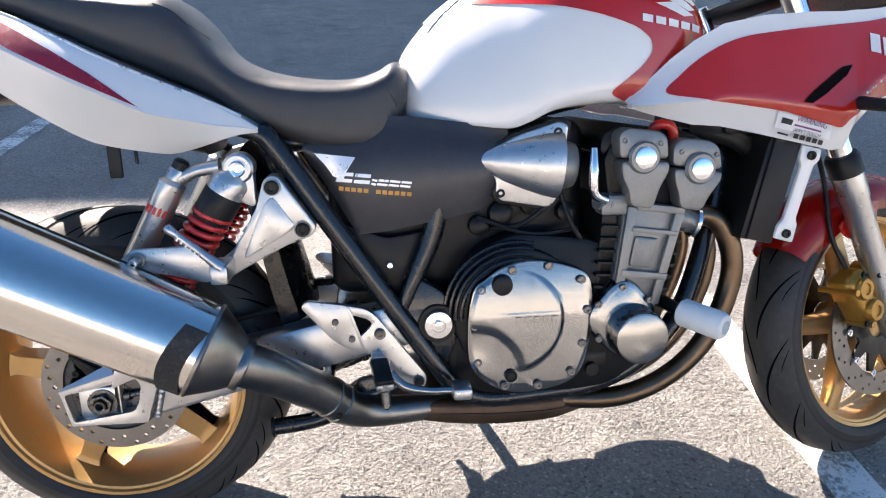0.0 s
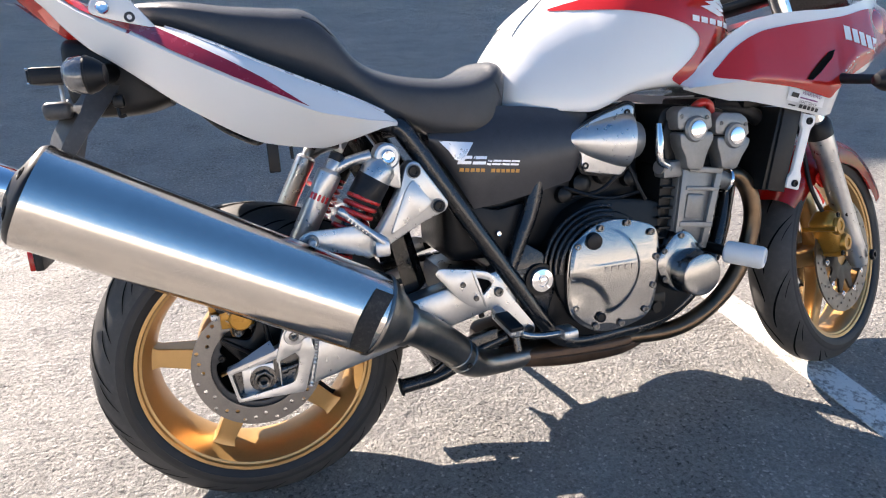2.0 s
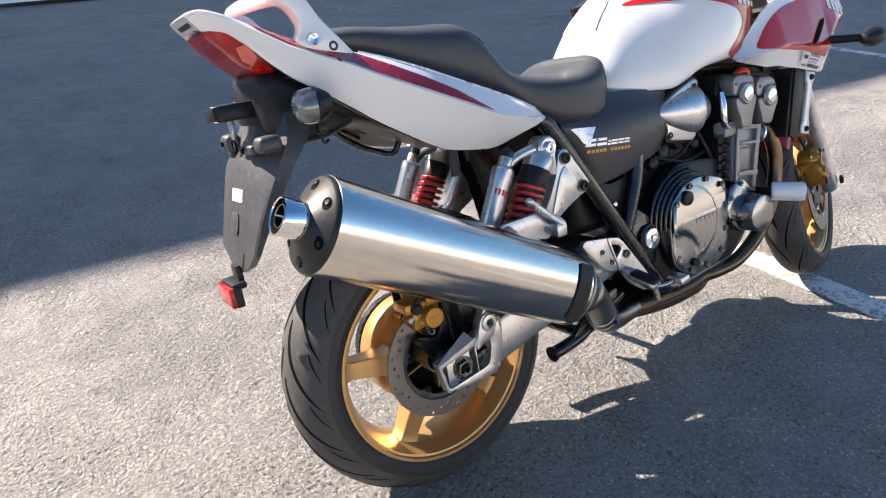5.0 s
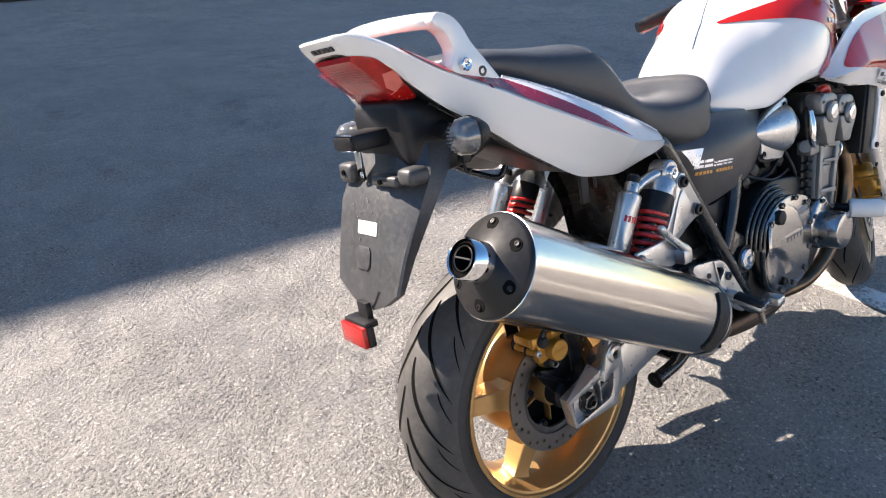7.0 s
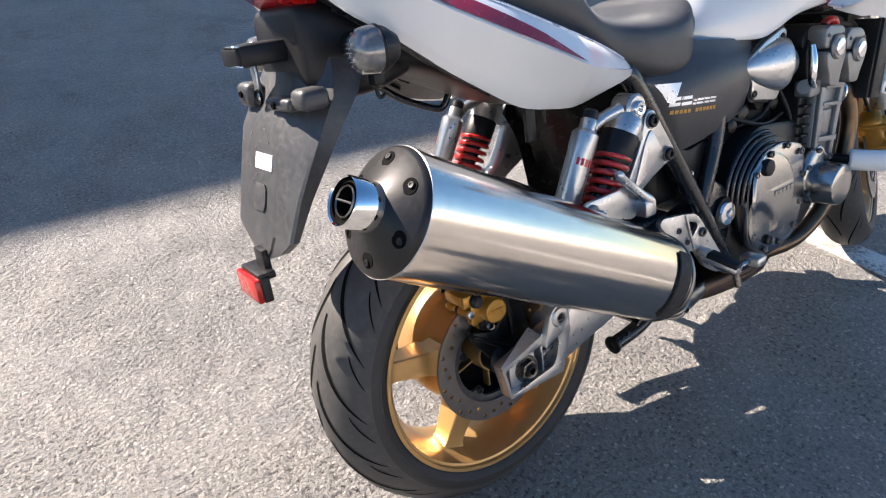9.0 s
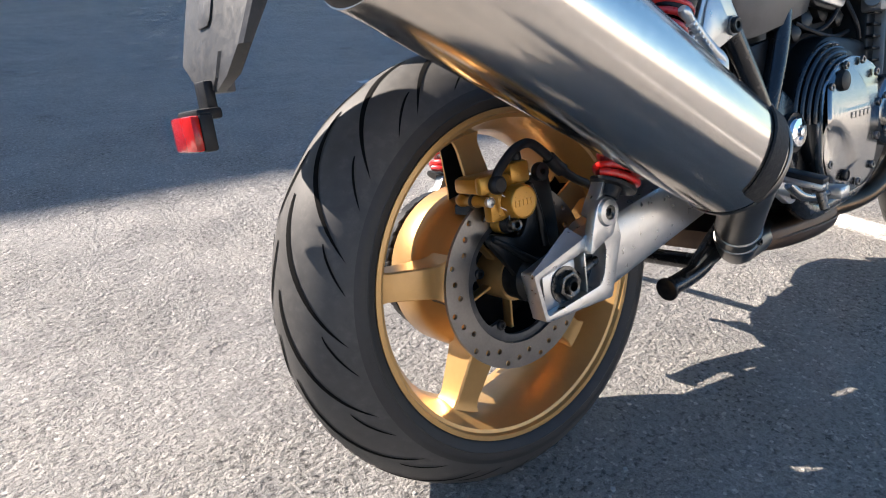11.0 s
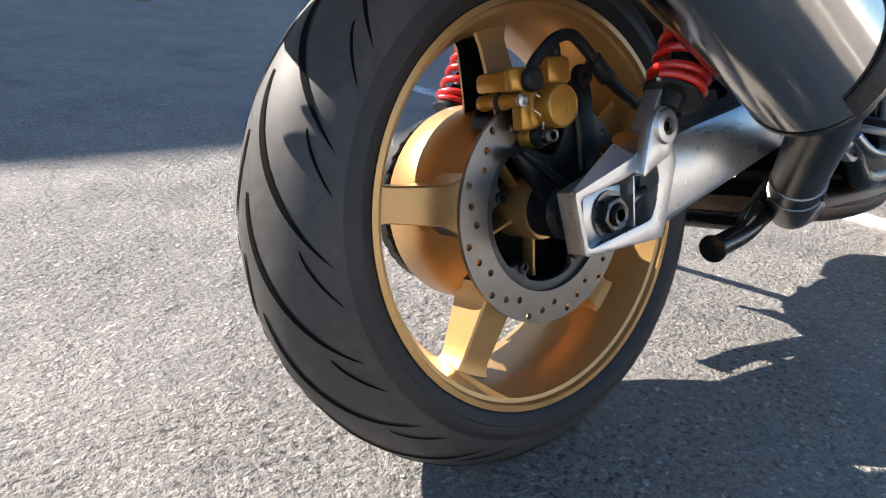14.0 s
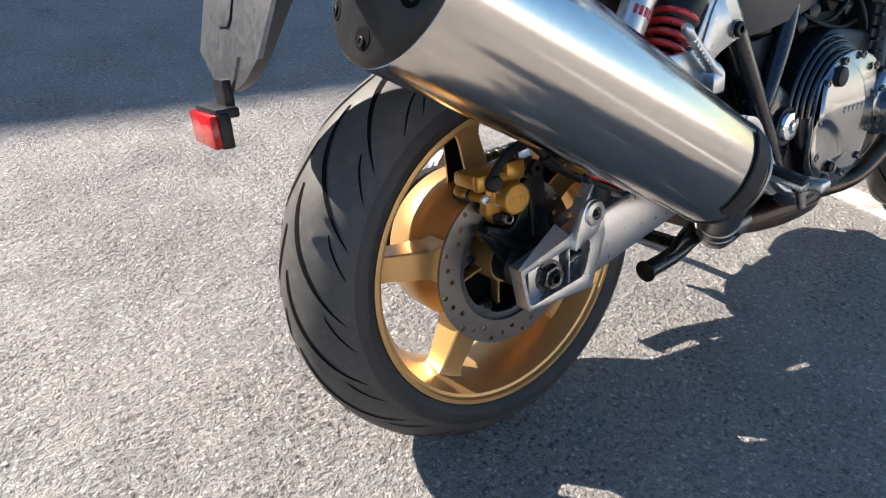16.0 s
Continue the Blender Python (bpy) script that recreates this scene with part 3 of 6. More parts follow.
def make_front_wheel():
    at = FRONT_AXLE
    rim = lathe([(0.231, -0.052), (0.231, -0.047), (0.222, -0.047), (0.216, -0.045), (0.207, -0.03), (0.203, 0.0), (0.207, 0.03), (0.216, 0.045), (0.231, 0.047), (0.231, 0.052), (0.222, 0.048), (0.212, 0.02), (0.212, -0.02), (0.222, -0.05)], at, 80, closed=True)
    wheel = part("front_wheel", rim, GOLD, bike, "gold five-spoke front wheel turned to one side", xf=STEER)
    make_tyre(0.298, 0.066, 0.0605, 0.2285, wheel, at, STEER, "black front road tyre")
    make_grooves(0.298, 0.066, wheel, at, STEER, 12, -0.55, 0.6)
    for k in range(5):
        part("spoke", make_spoke(radians(250 + 72 * k), 0.03, 0.21, 0, 0, 0.055, 0.03, 0.05, 0.026, at), GOLD, wheel, xf=STEER)
    part("hub", lathe([(0.0, -0.06), (0.03, -0.06), (0.034, -0.03), (0.045, 0.0), (0.034, 0.03), (0.03, 0.06), (0, 0.06)], at, 32), GOLD, wheel, xf=STEER)
    for s in (-1, 1):
        holes = [(0.145 - 0.012 * (k % 3), 2 * math.pi * k / 48, 0.0034) for k in range(48)]
        part("brake_disc", ring_plate(0.155, 0.108, s * 0.068, 0.0045, holes, at), DISC, wheel, "drilled front brake disc", xf=STEER)
        car = plate([Vector((r * math.cos(a), r * math.sin(a))) for a, r in ((2 * math.pi * k / 40, 0.106 if k % 4 < 2 else 0.07) for k in range(40))], s * 0.066, s * 0.060, 0.001, holes=[circle(0, 0, 0.03, 20)])
        bmesh.ops.translate(car, vec=Vector(at), verts=car.verts)
        part("disc_carrier", car, DARK, wheel, xf=STEER)
        for k in range(10):
            a = 2 * math.pi * (k + 0.06) / 10
            p = STEER @ Vector((at[0] + 0.107 * math.cos(a), s * 0.0725, at[2] + 0.107 * math.sin(a)))
            bolt(wheel, p, 0.008, STEER.to_3x3() @ Vector((0, s, 0)), CHROME, name="rotor_button", high=0.3)


make_front_wheel()


def make_fork():
    ux = Vector((-STEER_AXIS.x, 0, 0))
    ax = Vector(FRONT_AXLE)
    for s in (-1, 1):
        base = ax + Vector((-0.012, s * 0.105, 0.0))
        up = STEER_AXIS
        low = turned([(0.0, -0.03), (0.02, -0.028), (0.027, 0.0), (0.026, 0.06), (0.026, 0.30), (0.029, 0.31), (0.029, 0.365), (0.024, 0.37), (0, 0.37)], base, base + up, 28)
        leg = part("fork_leg", low, ALLOY, bike, "grey lower fork leg", xf=STEER)
        part("stanchion", turned([(0.0215, 0.36), (0.0215, 0.75), (0, 0.75)], base, base + up, 24), CHROME, leg, "chromed fork tube", xf=STEER)
        part("dust_seal", turned([(0.0, 0.36), (0.031, 0.36), (0.032, 0.395), (0.027, 0.402), (0.0, 0.402)], base, base + up, 28), PLASTIC, leg, "black rubber fork seal", xf=STEER)
        bolt(leg, STEER @ (ax + Vector((0.0, s * 0.137, 0.0))), 0.014, STEER.to_3x3() @ Vector((0, s, 0)), DARK, "axle_nut")
        # brake caliper behind the leg
        c = ax + Vector((-0.105, s * 0.083, 0.075))
        body = join(block((c.x - 0.036, c.y - 0.030, c.z - 0.064), (c.x + 0.026, c.y + 0.030, c.z + 0.064), 0.018, 4), block((c.x + 0.01, c.y - 0.014, c.z - 0.052), (c.x + 0.060, c.y + 0.018, c.z - 0.030), 0.008, 3), block((c.x + 0.01, c.y - 0.014, c.z + 0.026), (c.x + 0.060, c.y + 0.018, c.z + 0.048), 0.008, 3))
        for q in (-0.029, 0.029):
            body = join(body, turned([(0, 0), (0.0235, 0.0), (0.0235, 0.008), (0.020, 0.013), (0.012, 0.013), (0.011, 0.010), (0, 0.010)], (c.x - 0.006, c.y + s * 0.026, c.z + q), (c.x - 0.006, c.y + s, c.z + q), 28), turned([(0, -0.040), (0.0065, -0.040), (0.0065, 0.040), (0, 0.040)], (c.x - 0.034, c.y, c.z + q * 1.5), (c.x - 0.034, c.y + s, c.z + q * 1.5), 14))
        body.transform(Matrix.Translation(c) @ Matrix.Rotation(radians(-35), 4, "Y") @ Matrix.Translation(-c))
        cal = part("front_caliper", body, CALGOLD, bike, "gold front brake caliper", xf=STEER)
        for q in ((-0.03, 0.05), (0.02, 0.045), (-0.02, -0.05)):
            bolt(cal, STEER @ (c + Vector((q[0], s * 0.036, q[1]))), 0.007, STEER.to_3x3() @ Vector((0, s, 0)), DARK)
        hose = [c + Vector((-0.03, 0, 0.06)), c + Vector((-0.06, -s * 0.01, 0.13)), c + Vector((-0.07, -s * 0.02, 0.25)), c + Vector((-0.13, -s * 0.03, 0.45))]
        part("brake_hose", tube(hose, 0.005, 8), PLASTIC, cal, "black brake hose", xf=STEER)
    # mudguard: a rounded shell over the tyre
    rings = []
    for k in range(25):
        a = radians(28 + 117 * k / 24)
        taper = 1.0 if k < 19 else 1 - 0.05 * (k - 19)
        ring = []
        for j in range(17):
            b = radians(-100 + 200 * j / 16)
            r, y = 0.262 + 0.062 * math.copysign(abs(math.cos(b)) ** 0.8, math.cos(b)), 0.074 * math.sin(b) * taper
            ring.append(Vector((ax.x + r * math.cos(a), y, ax.z + r * math.sin(a))))
        rings.append(ring)
    sh = skin(rings, caps=False, ring_closed=False)
    bmesh.ops.solidify(sh, geom=sh.faces[:], thickness=0.003)
    guard = part("front_mudguard", sh, RED, bike, "glossy red front mudguard", xf=STEER)
    for s in (-1, 1):
        arm = plate([(ax.x - 0.09, ax.z + 0.26), (ax.x - 0.02, ax.z + 0.27), (ax.x - 0.05, ax.z + 0.20), (ax.x - 0.12, ax.z + 0.19), (ax.x - 0.16, ax.z + 0.22)], s * 0.078, s * 0.084, 0.002, r=0.02)
        part("mount_arm", arm, RED, guard, xf=STEER)
    part("lower_yoke", join(block((1.30, -0.13, 0.74), (1.39, 0.13, 0.775), 0.012), block((1.22, -0.13, 0.965), (1.30, 0.13, 0.99), 0.01)), DARK, bike, "black fork yokes", xf=STEER)


make_fork()

# ---------------------------------------------------------------- swingarm, shocks
def make_swingarm():
    arm = None
    for s in (-1, 1):
        beam = plate([(0.070, 0.366), (0.16, 0.386), (0.26, 0.402), (0.36, 0.425), (0.50, 0.452), (0.60, 0.455), (0.62, 0.42), (0.60, 0.385), (0.50, 0.372), (0.40, 0.347), (0.25, 0.312), (0.16, 0.291), (0.084, 0.272)], s * 0.104, s * 0.160, 0.009, r=0.02)
        ob = part("swingarm_beam", beam, ALLOY, bike, "satin aluminium swingarm beam")
        box = plate([(-0.058, 0.338), (0.030, 0.364), (0.042, 0.370), (0.098, 0.380), (0.104, 0.350), (0.078, 0.272), (-0.045, 0.274)], s * 0.152, s * 0.176, 0.002, r=0.003,
                    holes=[rounded([(-0.051, 0.331), (0.015, 0.343), (0.050, 0.353), (0.068, 0.354), (0.074, 0.340), (0.067, 0.308), (0.058, 0.294), (-0.041, 0.280)], 0.006)])
        part("axle_carrier", box, ALLOY, ob, "machined axle carrier with an open window")
        rows = []
        for t in (0.0, 0.25, 0.5, 0.75, 1.0):
            x, z = -0.058 + 0.090 * t, 0.338 + 0.026 * t
            rows.append([Vector((x, s * 0.177, z - 0.004)), Vector((x, s * 0.177, z)), Vector((x - 0.008 * t, s * (0.172 - 0.016 * t), z + 0.002 + 0.012 * t)), Vector((x - 0.008 * t, s * (0.168 - 0.016 * t), z + 0.010 * t)), Vector((x, s * 0.166, z - 0.006))])
        part("carrier_shelf", skin(rows), ALLOY, ob, smooth=20)
        part("carrier_back", plate([(-0.050, 0.334), (0.080, 0.358), (0.080, 0.285), (-0.04, 0.279)], s * 0.149, s * 0.1525, 0), GREASE, ob, "dark steel back of the window")
        part("chain_adjuster", block((-0.033, min(s * 0.163, s * 0.150), 0.2815), (0.026, max(s * 0.163, s * 0.150), 0.3365), 0.002), ALLOY, ob, "axle adjuster block")
        part("window_post", block((0.0345, min(s * 0.172, s * 0.150), 0.2825), (0.0375, max(s * 0.172, s * 0.150), 0.351), 0.0008), ALLOY, ob)
        part("adjuster_bolt", turned([(0, 0), (0.009, 0), (0.009, 0.010), (0.006, 0.011), (0.006, 0.034), (0, 0.034)], (0.040, s * 0.158, 0.316), (0.08, s * 0.158, 0.324), 14), GREASE, ob)
        part("axle_washer", turned([(0.0, 0.0), (0.0245, 0.0), (0.0245, 0.003), (0.010, 0.004), (0.0, 0.004)], (0.004, s * 0.1625, 0.308), (0.004, s * 0.2, 0.308), 32), GREASE, ob, "greasy axle washer")
        hexa = [Vector((0.004 + 0.0195 * math.cos(a), 0.308 + 0.0195 * math.sin(a))) for a in (radians(12 + 60 * k) for k in range(6))]
        part("axle_nut", plate(hexa, s * 0.164, s * 0.176, 0.0025, holes=[circle(0.004, 0.308, 0.0105, 20)]), GREASE, ob, "greasy hexagon axle nut")
        part("axle_end", turned([(0.006, 0.0), (0.0065, 0.016), (0.010, 0.017), (0.0105, 0.0)], (0.004, s * 0.164, 0.308), (0.004, s * 0.2, 0.308), 24), GREASE, ob, "hollow axle end")
        lug = plate([(0.030, 0.342), (0.038, 0.372), (0.047, 0.398), (0.055, 0.409), (0.068, 0.412), (0.083, 0.405), (0.088, 0.389), (0.081, 0.374), (0.075, 0.360), (0.064, 0.357), (0.046, 0.350)], s * 0.174, s * 0.188, 0.003, r=0.006, holes=[circle(0.067, 0.391, 0.0095, 20)])
        part("shock_lug", lug, ALLOY, ob, "cast shock mount lug")
        part("lug_ring", turned([(0.0095, 0.0), (0.0095, 0.006), (0.0165, 0.005), (0.019, 0.0)], (0.067, s * 0.187, 0.391), (0.067, s * 0.3, 0.391), 28), ALLOY, ob)
        part("lug_bolt", turned([(0.0, 0.0), (0.0095, 0.0), (0.0095, 0.012), (0.0055, 0.012), (0.0055, 0.004), (0, 0.004)], (0.067, s * 0.178, 0.391), (0.067, s * 0.3, 0.391), 24), GREASE, ob, "dark hollow mount bolt")
        bead = [(0.106, s * 0.1605, 0.385), (0.108, s * 0.1615, 0.360), (0.102, s * 0.1615, 0.325), (0.090, s * 0.1605, 0.276)]
        path = catmull(bead, 16)
        part("weld_bead", tube(path, [0.0056 + 0.0012 * (k % 3 == 0) for k in range(len(path))], 10, smooth=False), ALLOY, ob, "rippled weld bead")
    part("swingarm_bridge", join(block((0.40, -0.105, 0.36), (0.50, 0.105, 0.44), 0.02), turned([(0, 0), (0.036, 0), (0.036, 0.30), (0, 0.30)], (0.575, -0.15, 0.425), (0.575, 0.15, 0.425))), ALLOY, bike, "swingarm cross member")


make_swingarm()


def make_shock(s):
    a, b = Vector((0.066, s * 0.184, 0.391)), Vector((0.269, s * 0.186, 0.705))
    length = (b - a).length
    d = (b - a).normalized()
    body = turned([(0, 0.02), (0.011, 0.02), (0.014, 0.034), (0.030, 0.034), (0.031, 0.038), (0.0075, 0.041), (0.0075, 0.28), (0, 0.28)], a, b, 28)
    shock = part("shock_absorber", body, PLASTIC, bike, "shock absorber with red spring and side reservoir")
    d = (b - a).normalized()
    u = d.cross(Vector((0, 1, 0))).normalized()
    w = d.cross(u)
    # closed end turns, open between
    turns, coil = 14.5, []
    for k in range(int(turns * 20) + 1):
        q, n = 2 * math.pi * k / 20, k / 20
        m = max(0.0, n - 1.0)
        coil.append(a + d * (0.044 + 0.0100 * min(n, 1.0) + 0.0205 * m - 0.003 * m * m / 13.5) + 0.0280 * (math.cos(q) * u + math.sin(q) * w))
    part("damper_body", turned([(0, 0.046), (0.0155, 0.046), (0.0165, 0.050), (0.0165, 0.28), (0, 0.28)], a, b, 28), BLACK, shock, "glossy black damper tube")
    fork_plate = plate([(-0.017, -0.012), (0.017, -0.012), (0.018, 0.010), (0.0165, 0.020), (0.0175, 0.042), (-0.0175, 0.042), (-0.0165, 0.020), (-0.018, 0.010)], -0.010, 0.010, 0.003, r=0.005, holes=[rounded([(-0.010, 0.024), (0.010, 0.024), (0.010, 0.036), (-0.010, 0.036)], 0.003)])
    fork_plate.transform(Matrix.Translation(a + Vector((0, -s * 0.012, 0))) @ Matrix.Rotation(math.atan2(d.x, d.z), 4, "Y"))
    part("clevis", fork_plate, ALLOY, shock, "silver lower shock fork")
    part("spring", tube(coil, 0.0050, 10, smooth=False), SPRING, shock, "red coil spring")
    part("sleeve", turned([(0, 0.276), (0.0285, 0.276), (0.0315, 0.284), (0.0315, 0.326), (0.029, 0.331), (0, 0.331)], a, b, 36), PLASTIC, shock, "black spring sleeve")
    part("cap", turned([(0, 0.328), (0.0305, 0.328), (0.0305, 0.350), (0.027, 0.356), (0.018, 0.366), (0, 0.366)], a, b, 36), ALLOY, shock, "silver shock cap")
    eye = join(turned([(0, -0.022), (0.024, -0.022), (0.024, 0.012), (0.020, 0.016), (0, 0.016)], b, b + Vector((0, s, 0)), 28), plate([(0.240, 0.665), (0.292, 0.640), (0.292, 0.705), (0.245, 0.705)], s * 0.17, s * 0.195, 0.004, r=0.012))
    part("upper_eye", eye, ALLOY, shock, "silver upper shock eye")
    bolt(shock, b + Vector((0, s * 0.015, 0)), 0.013, (0, s, 0), CHROME)
    r0, r1 = Vector((0.094, s * 0.184, 0.556)), Vector((0.180, s * 0.180, 0.712))
    res = part("reservoir", turned([(0, 0), (0.018, 0.0), (0.0215, 0.006), (0.0215, 0.115), (0.0225, 0.118), (0.0225, 0.145), (0.018, 0.15), (0.014, 0.152), (0.014, 0.168), (0.011, 0.172), (0, 0.172)], r0, r1, 32), ALLOY, shock, "brushed silver gas reservoir")
    part("reservoir_cap", turned([(0, 0.168), (0.0125, 0.168), (0.0125, 0.182), (0.009, 0.186), (0, 0.186)], r0, r1, 20), PLASTIC, shock)
    part("reservoir_arm", tube([(0.176, s * 0.180, 0.690), (0.205, s * 0.184, 0.702), (0.240, s * 0.186, 0.708)], [0.012, 0.010, 0.012], 12), ALLOY, shock)
    # red maker's mark round the reservoir, as plain strokes
    dd = (r1 - r0).normalized()
    side = Vector((0, s, 0))
    t = dd.cross(side).normalized()
    for k in range(5):
        q = 0.35 * (k - 2) + 0.15
        n = side * math.cos(q) + t * math.sin(q) * s
        c = r0 + dd * 0.098 + n * 0.0219
        bar = block((-0.0024, -0.006, -0.0005), (0.0024, 0.006, 0.0005), 0)
        ax_t = n.cross(dd)
        bar.transform(Matrix((ax_t, dd, n)).transposed().to_4x4())
        bmesh.ops.translate(bar, vec=c, verts=bar.verts)
        part("maker_mark", bar, SPRING, shock)


mirrored(make_shock)

# ---------------------------------------------------------------- exhaust
MUF_A, MUF_B = Vector((0.209, -0.272, 0.436)), Vector((-0.282, -0.293, 0.704))


PAD0, PAD1, SEAM = 130, 222, 290


def make_muffler():
    d = MUF_B - MUF_A
    n = d.length
    can = turned([(0.071, -0.003), (0.0735, 0.0), (0.0742, 0.04), (0.0775, n - 0.02), (0.0785, n - 0.004), (0.0785, n), (0.075, n + 0.001)], MUF_A, MUF_B, 72)
    muffler = part("muffler", can, STEEL, bike, "brushed stainless steel muffler with black end cap")
    part("end_cap", turned([(0.0775, n - 0.002), (0.0770, n + 0.003), (0.073, n + 0.009), (0.032, n + 0.024), (0.028, n + 0.027), (0, n + 0.027)], MUF_A, MUF_B, 72), CAPBLACK, muffler, "satin black muffler end cap")
    u = d.normalized()
    v = u.cross(Vector((0, 0, 1))).normalized()
    w = u.cross(v)
    for k in range(6):
        a = radians(35 + 60 * k)
        ax = v * math.cos(a) + w * math.sin(a)
        p = MUF_A + u * (n + 0.0140) + ax * 0.058
        nn = (u + ax * 0.3).normalized()
        # Flat near-black discs paint the shade of screw recesses.
        part("recess_shade", turned([(0, 0.0), (0.0100, 0.0), (0.0100, 0.0009), (0.007, 0.0010), (0.0, 0.0010)], p, p + nn, 18), SHADE_BLACK, muffler)
        bolt(muffler, p + nn * 0.001 + ax * 0.003, 0.0042, nn, DARK, high=0.25)
    ta = MUF_A + u * (n + 0.015)
    part("tail_pipe", turned([(0.0285, 0.0), (0.0295, 0.004), (0.0295, 0.046), (0.0282, 0.048), (0.0265, 0.046), (0.0265, 0.012), (0.0, 0.012)], ta, ta + u, 48), CHROME, muffler, "polished chrome tail pipe")
    part("baffle", turned([(0.0262, 0.0), (0.0262, 0.040), (0.022, 0.043), (0.020, 0.038), (0.020, 0.012), (0, 0.012)], ta, ta + u, 40), SHADE_BLACK, muffler, "near-black baffle")
    part("baffle_ring", turned([(0.0165, 0.0435), (0.0175, 0.0455), (0.0185, 0.0435)], ta, ta + u, 40), DISC, muffler)
    bar = ta + u * 0.0445
    part("baffle_bar", tube([bar - v * 0.015, bar + v * 0.015], 0.0013, 8, smooth=False), DISC, muffler)
    # front cone with its rubber strap
    part("front_cone", turned([(0.0, -0.062), (0.036, -0.062), (0.038, -0.057), (0.049, -0.042), (0.062, -0.022), (0.0705, -0.008), (0.0740, 0.0), (0.0, 0.0)], MUF_A, MUF_B, 64), PIPE, muffler, "dull steel muffler inlet cone")
    part("inlet_clamp", turned([(0.034, -0.068), (0.0405, -0.067), (0.0415, -0.064), (0.0415, -0.056), (0.0400, -0.053), (0.034, -0.052)], MUF_A, MUF_B, 40), PIPE, muffler, "steel muffler inlet clamp")
    seam = turned([(0.0738, -0.003), (0.0755, -0.001), (0.0755, 0.003), (0.0745, 0.005)], MUF_A, MUF_B, 64)
    part("seam_ring", seam, PIPE, muffler)
    rings = []
    for k in range(19):
        a = radians(PAD0 + (PAD1 - PAD0) * k / 18)
        rr = []
        for o, r in ((0.002, 0.0745), (0.002, 0.0775), (0.036, 0.0782), (0.036, 0.0750)):
            rr.append(MUF_A + u * (o + 0.003 + 0.012 * math.sin(math.pi * k / 18)) + (v * math.cos(a) + w * math.sin(a)) * r)
        rings.append(rr)
    part("heat_pad", skin(rings), PAD, muffler, "black rubber pad on the muffler")
    edge = [MUF_A + u * o + (v * math.cos(radians(SEAM)) + w * math.sin(radians(SEAM))) * (0.0738 + (0.0775 - 0.0738) * o / n) for o in (0.05, 0.15, 0.25, 0.35, 0.45)]
    part("seam_strip", tube(edge, 0.0028, 8), DARK, muffler, "dark weld seam along the muffler")
    pipe = [MUF_A - u * 0.055, (0.294, -0.248, 0.384), (0.338, -0.213, 0.344), (0.380, -0.180, 0.304), (0.412, -0.157, 0.268), (0.452, -0.134, 0.243), (0.52, -0.115, 0.232), (0.60, -0.10, 0.231)]
    part("link_pipe", tube(pipe, [0.0355, 0.0352, 0.0350, 0.0345, 0.0335, 0.0300, 0.0270, 0.026], 24), PIPE, bike, "dull steel link pipe to the muffler")
    for p, q, r in (((0.404, -0.1625, 0.277), (0.380, -0.180, 0.304), 0.0362), ((0.388, -0.174, 0.295), (0.364, -0.192, 0.320), 0.0362)):
        part("pipe_clamp", turned([(r - 0.003, -0.006), (r, -0.004), (r, 0.004), (r - 0.003, 0.006)], p, q, 28), PIPE, bike, "dull steel exhaust clamp")
    rivet = Vector((0.404, -0.1625, 0.277)) + Vector((0.0, -0.036, -0.006))
    bolt(bike, rivet, 0.006, (0, -1, 0), DARK)


make_muffler()


def make_headers():
    for yy in (-0.150, -0.055, 0.055, 0.150):
        path = [(1.02, yy, 0.592), (1.085, yy, 0.588), (1.122, yy * 1.02, 0.545), (1.133, yy * 1.03, 0.47), (1.100, yy * 1.02, 0.365), (1.035, yy * 0.98, 0.286), (0.94, yy * 0.92, 0.240), (0.83, yy * 0.72, 0.228), (0.72, yy * 0.5, 0.228)]
        part("exhaust_header", tube(path, 0.0195, 16), BRONZE, bike, "heat-tinted exhaust header pipe")
    part("collector", hull([(0.50, 0.07, 0.214, 0.250), (0.54, 0.124, 0.204, 0.254), (0.66, 0.140, 0.189, 0.254), (0.79, 0.136, 0.187, 0.248), (0.86, 0.118, 0.196, 0.243), (0.90, 0.10, 0.208, 0.238)], 4.5), RUST, bike, "rusty brown exhaust collector box")

    part("collector_seam", tube([(0.55, -0.1265, 0.228), (0.66, -0.1400, 0.222), (0.79, -0.1362, 0.217), (0.86, -0.119, 0.218)], 0.003, 8), RUST, bike, "welded seam of the collector box")

make_headers()

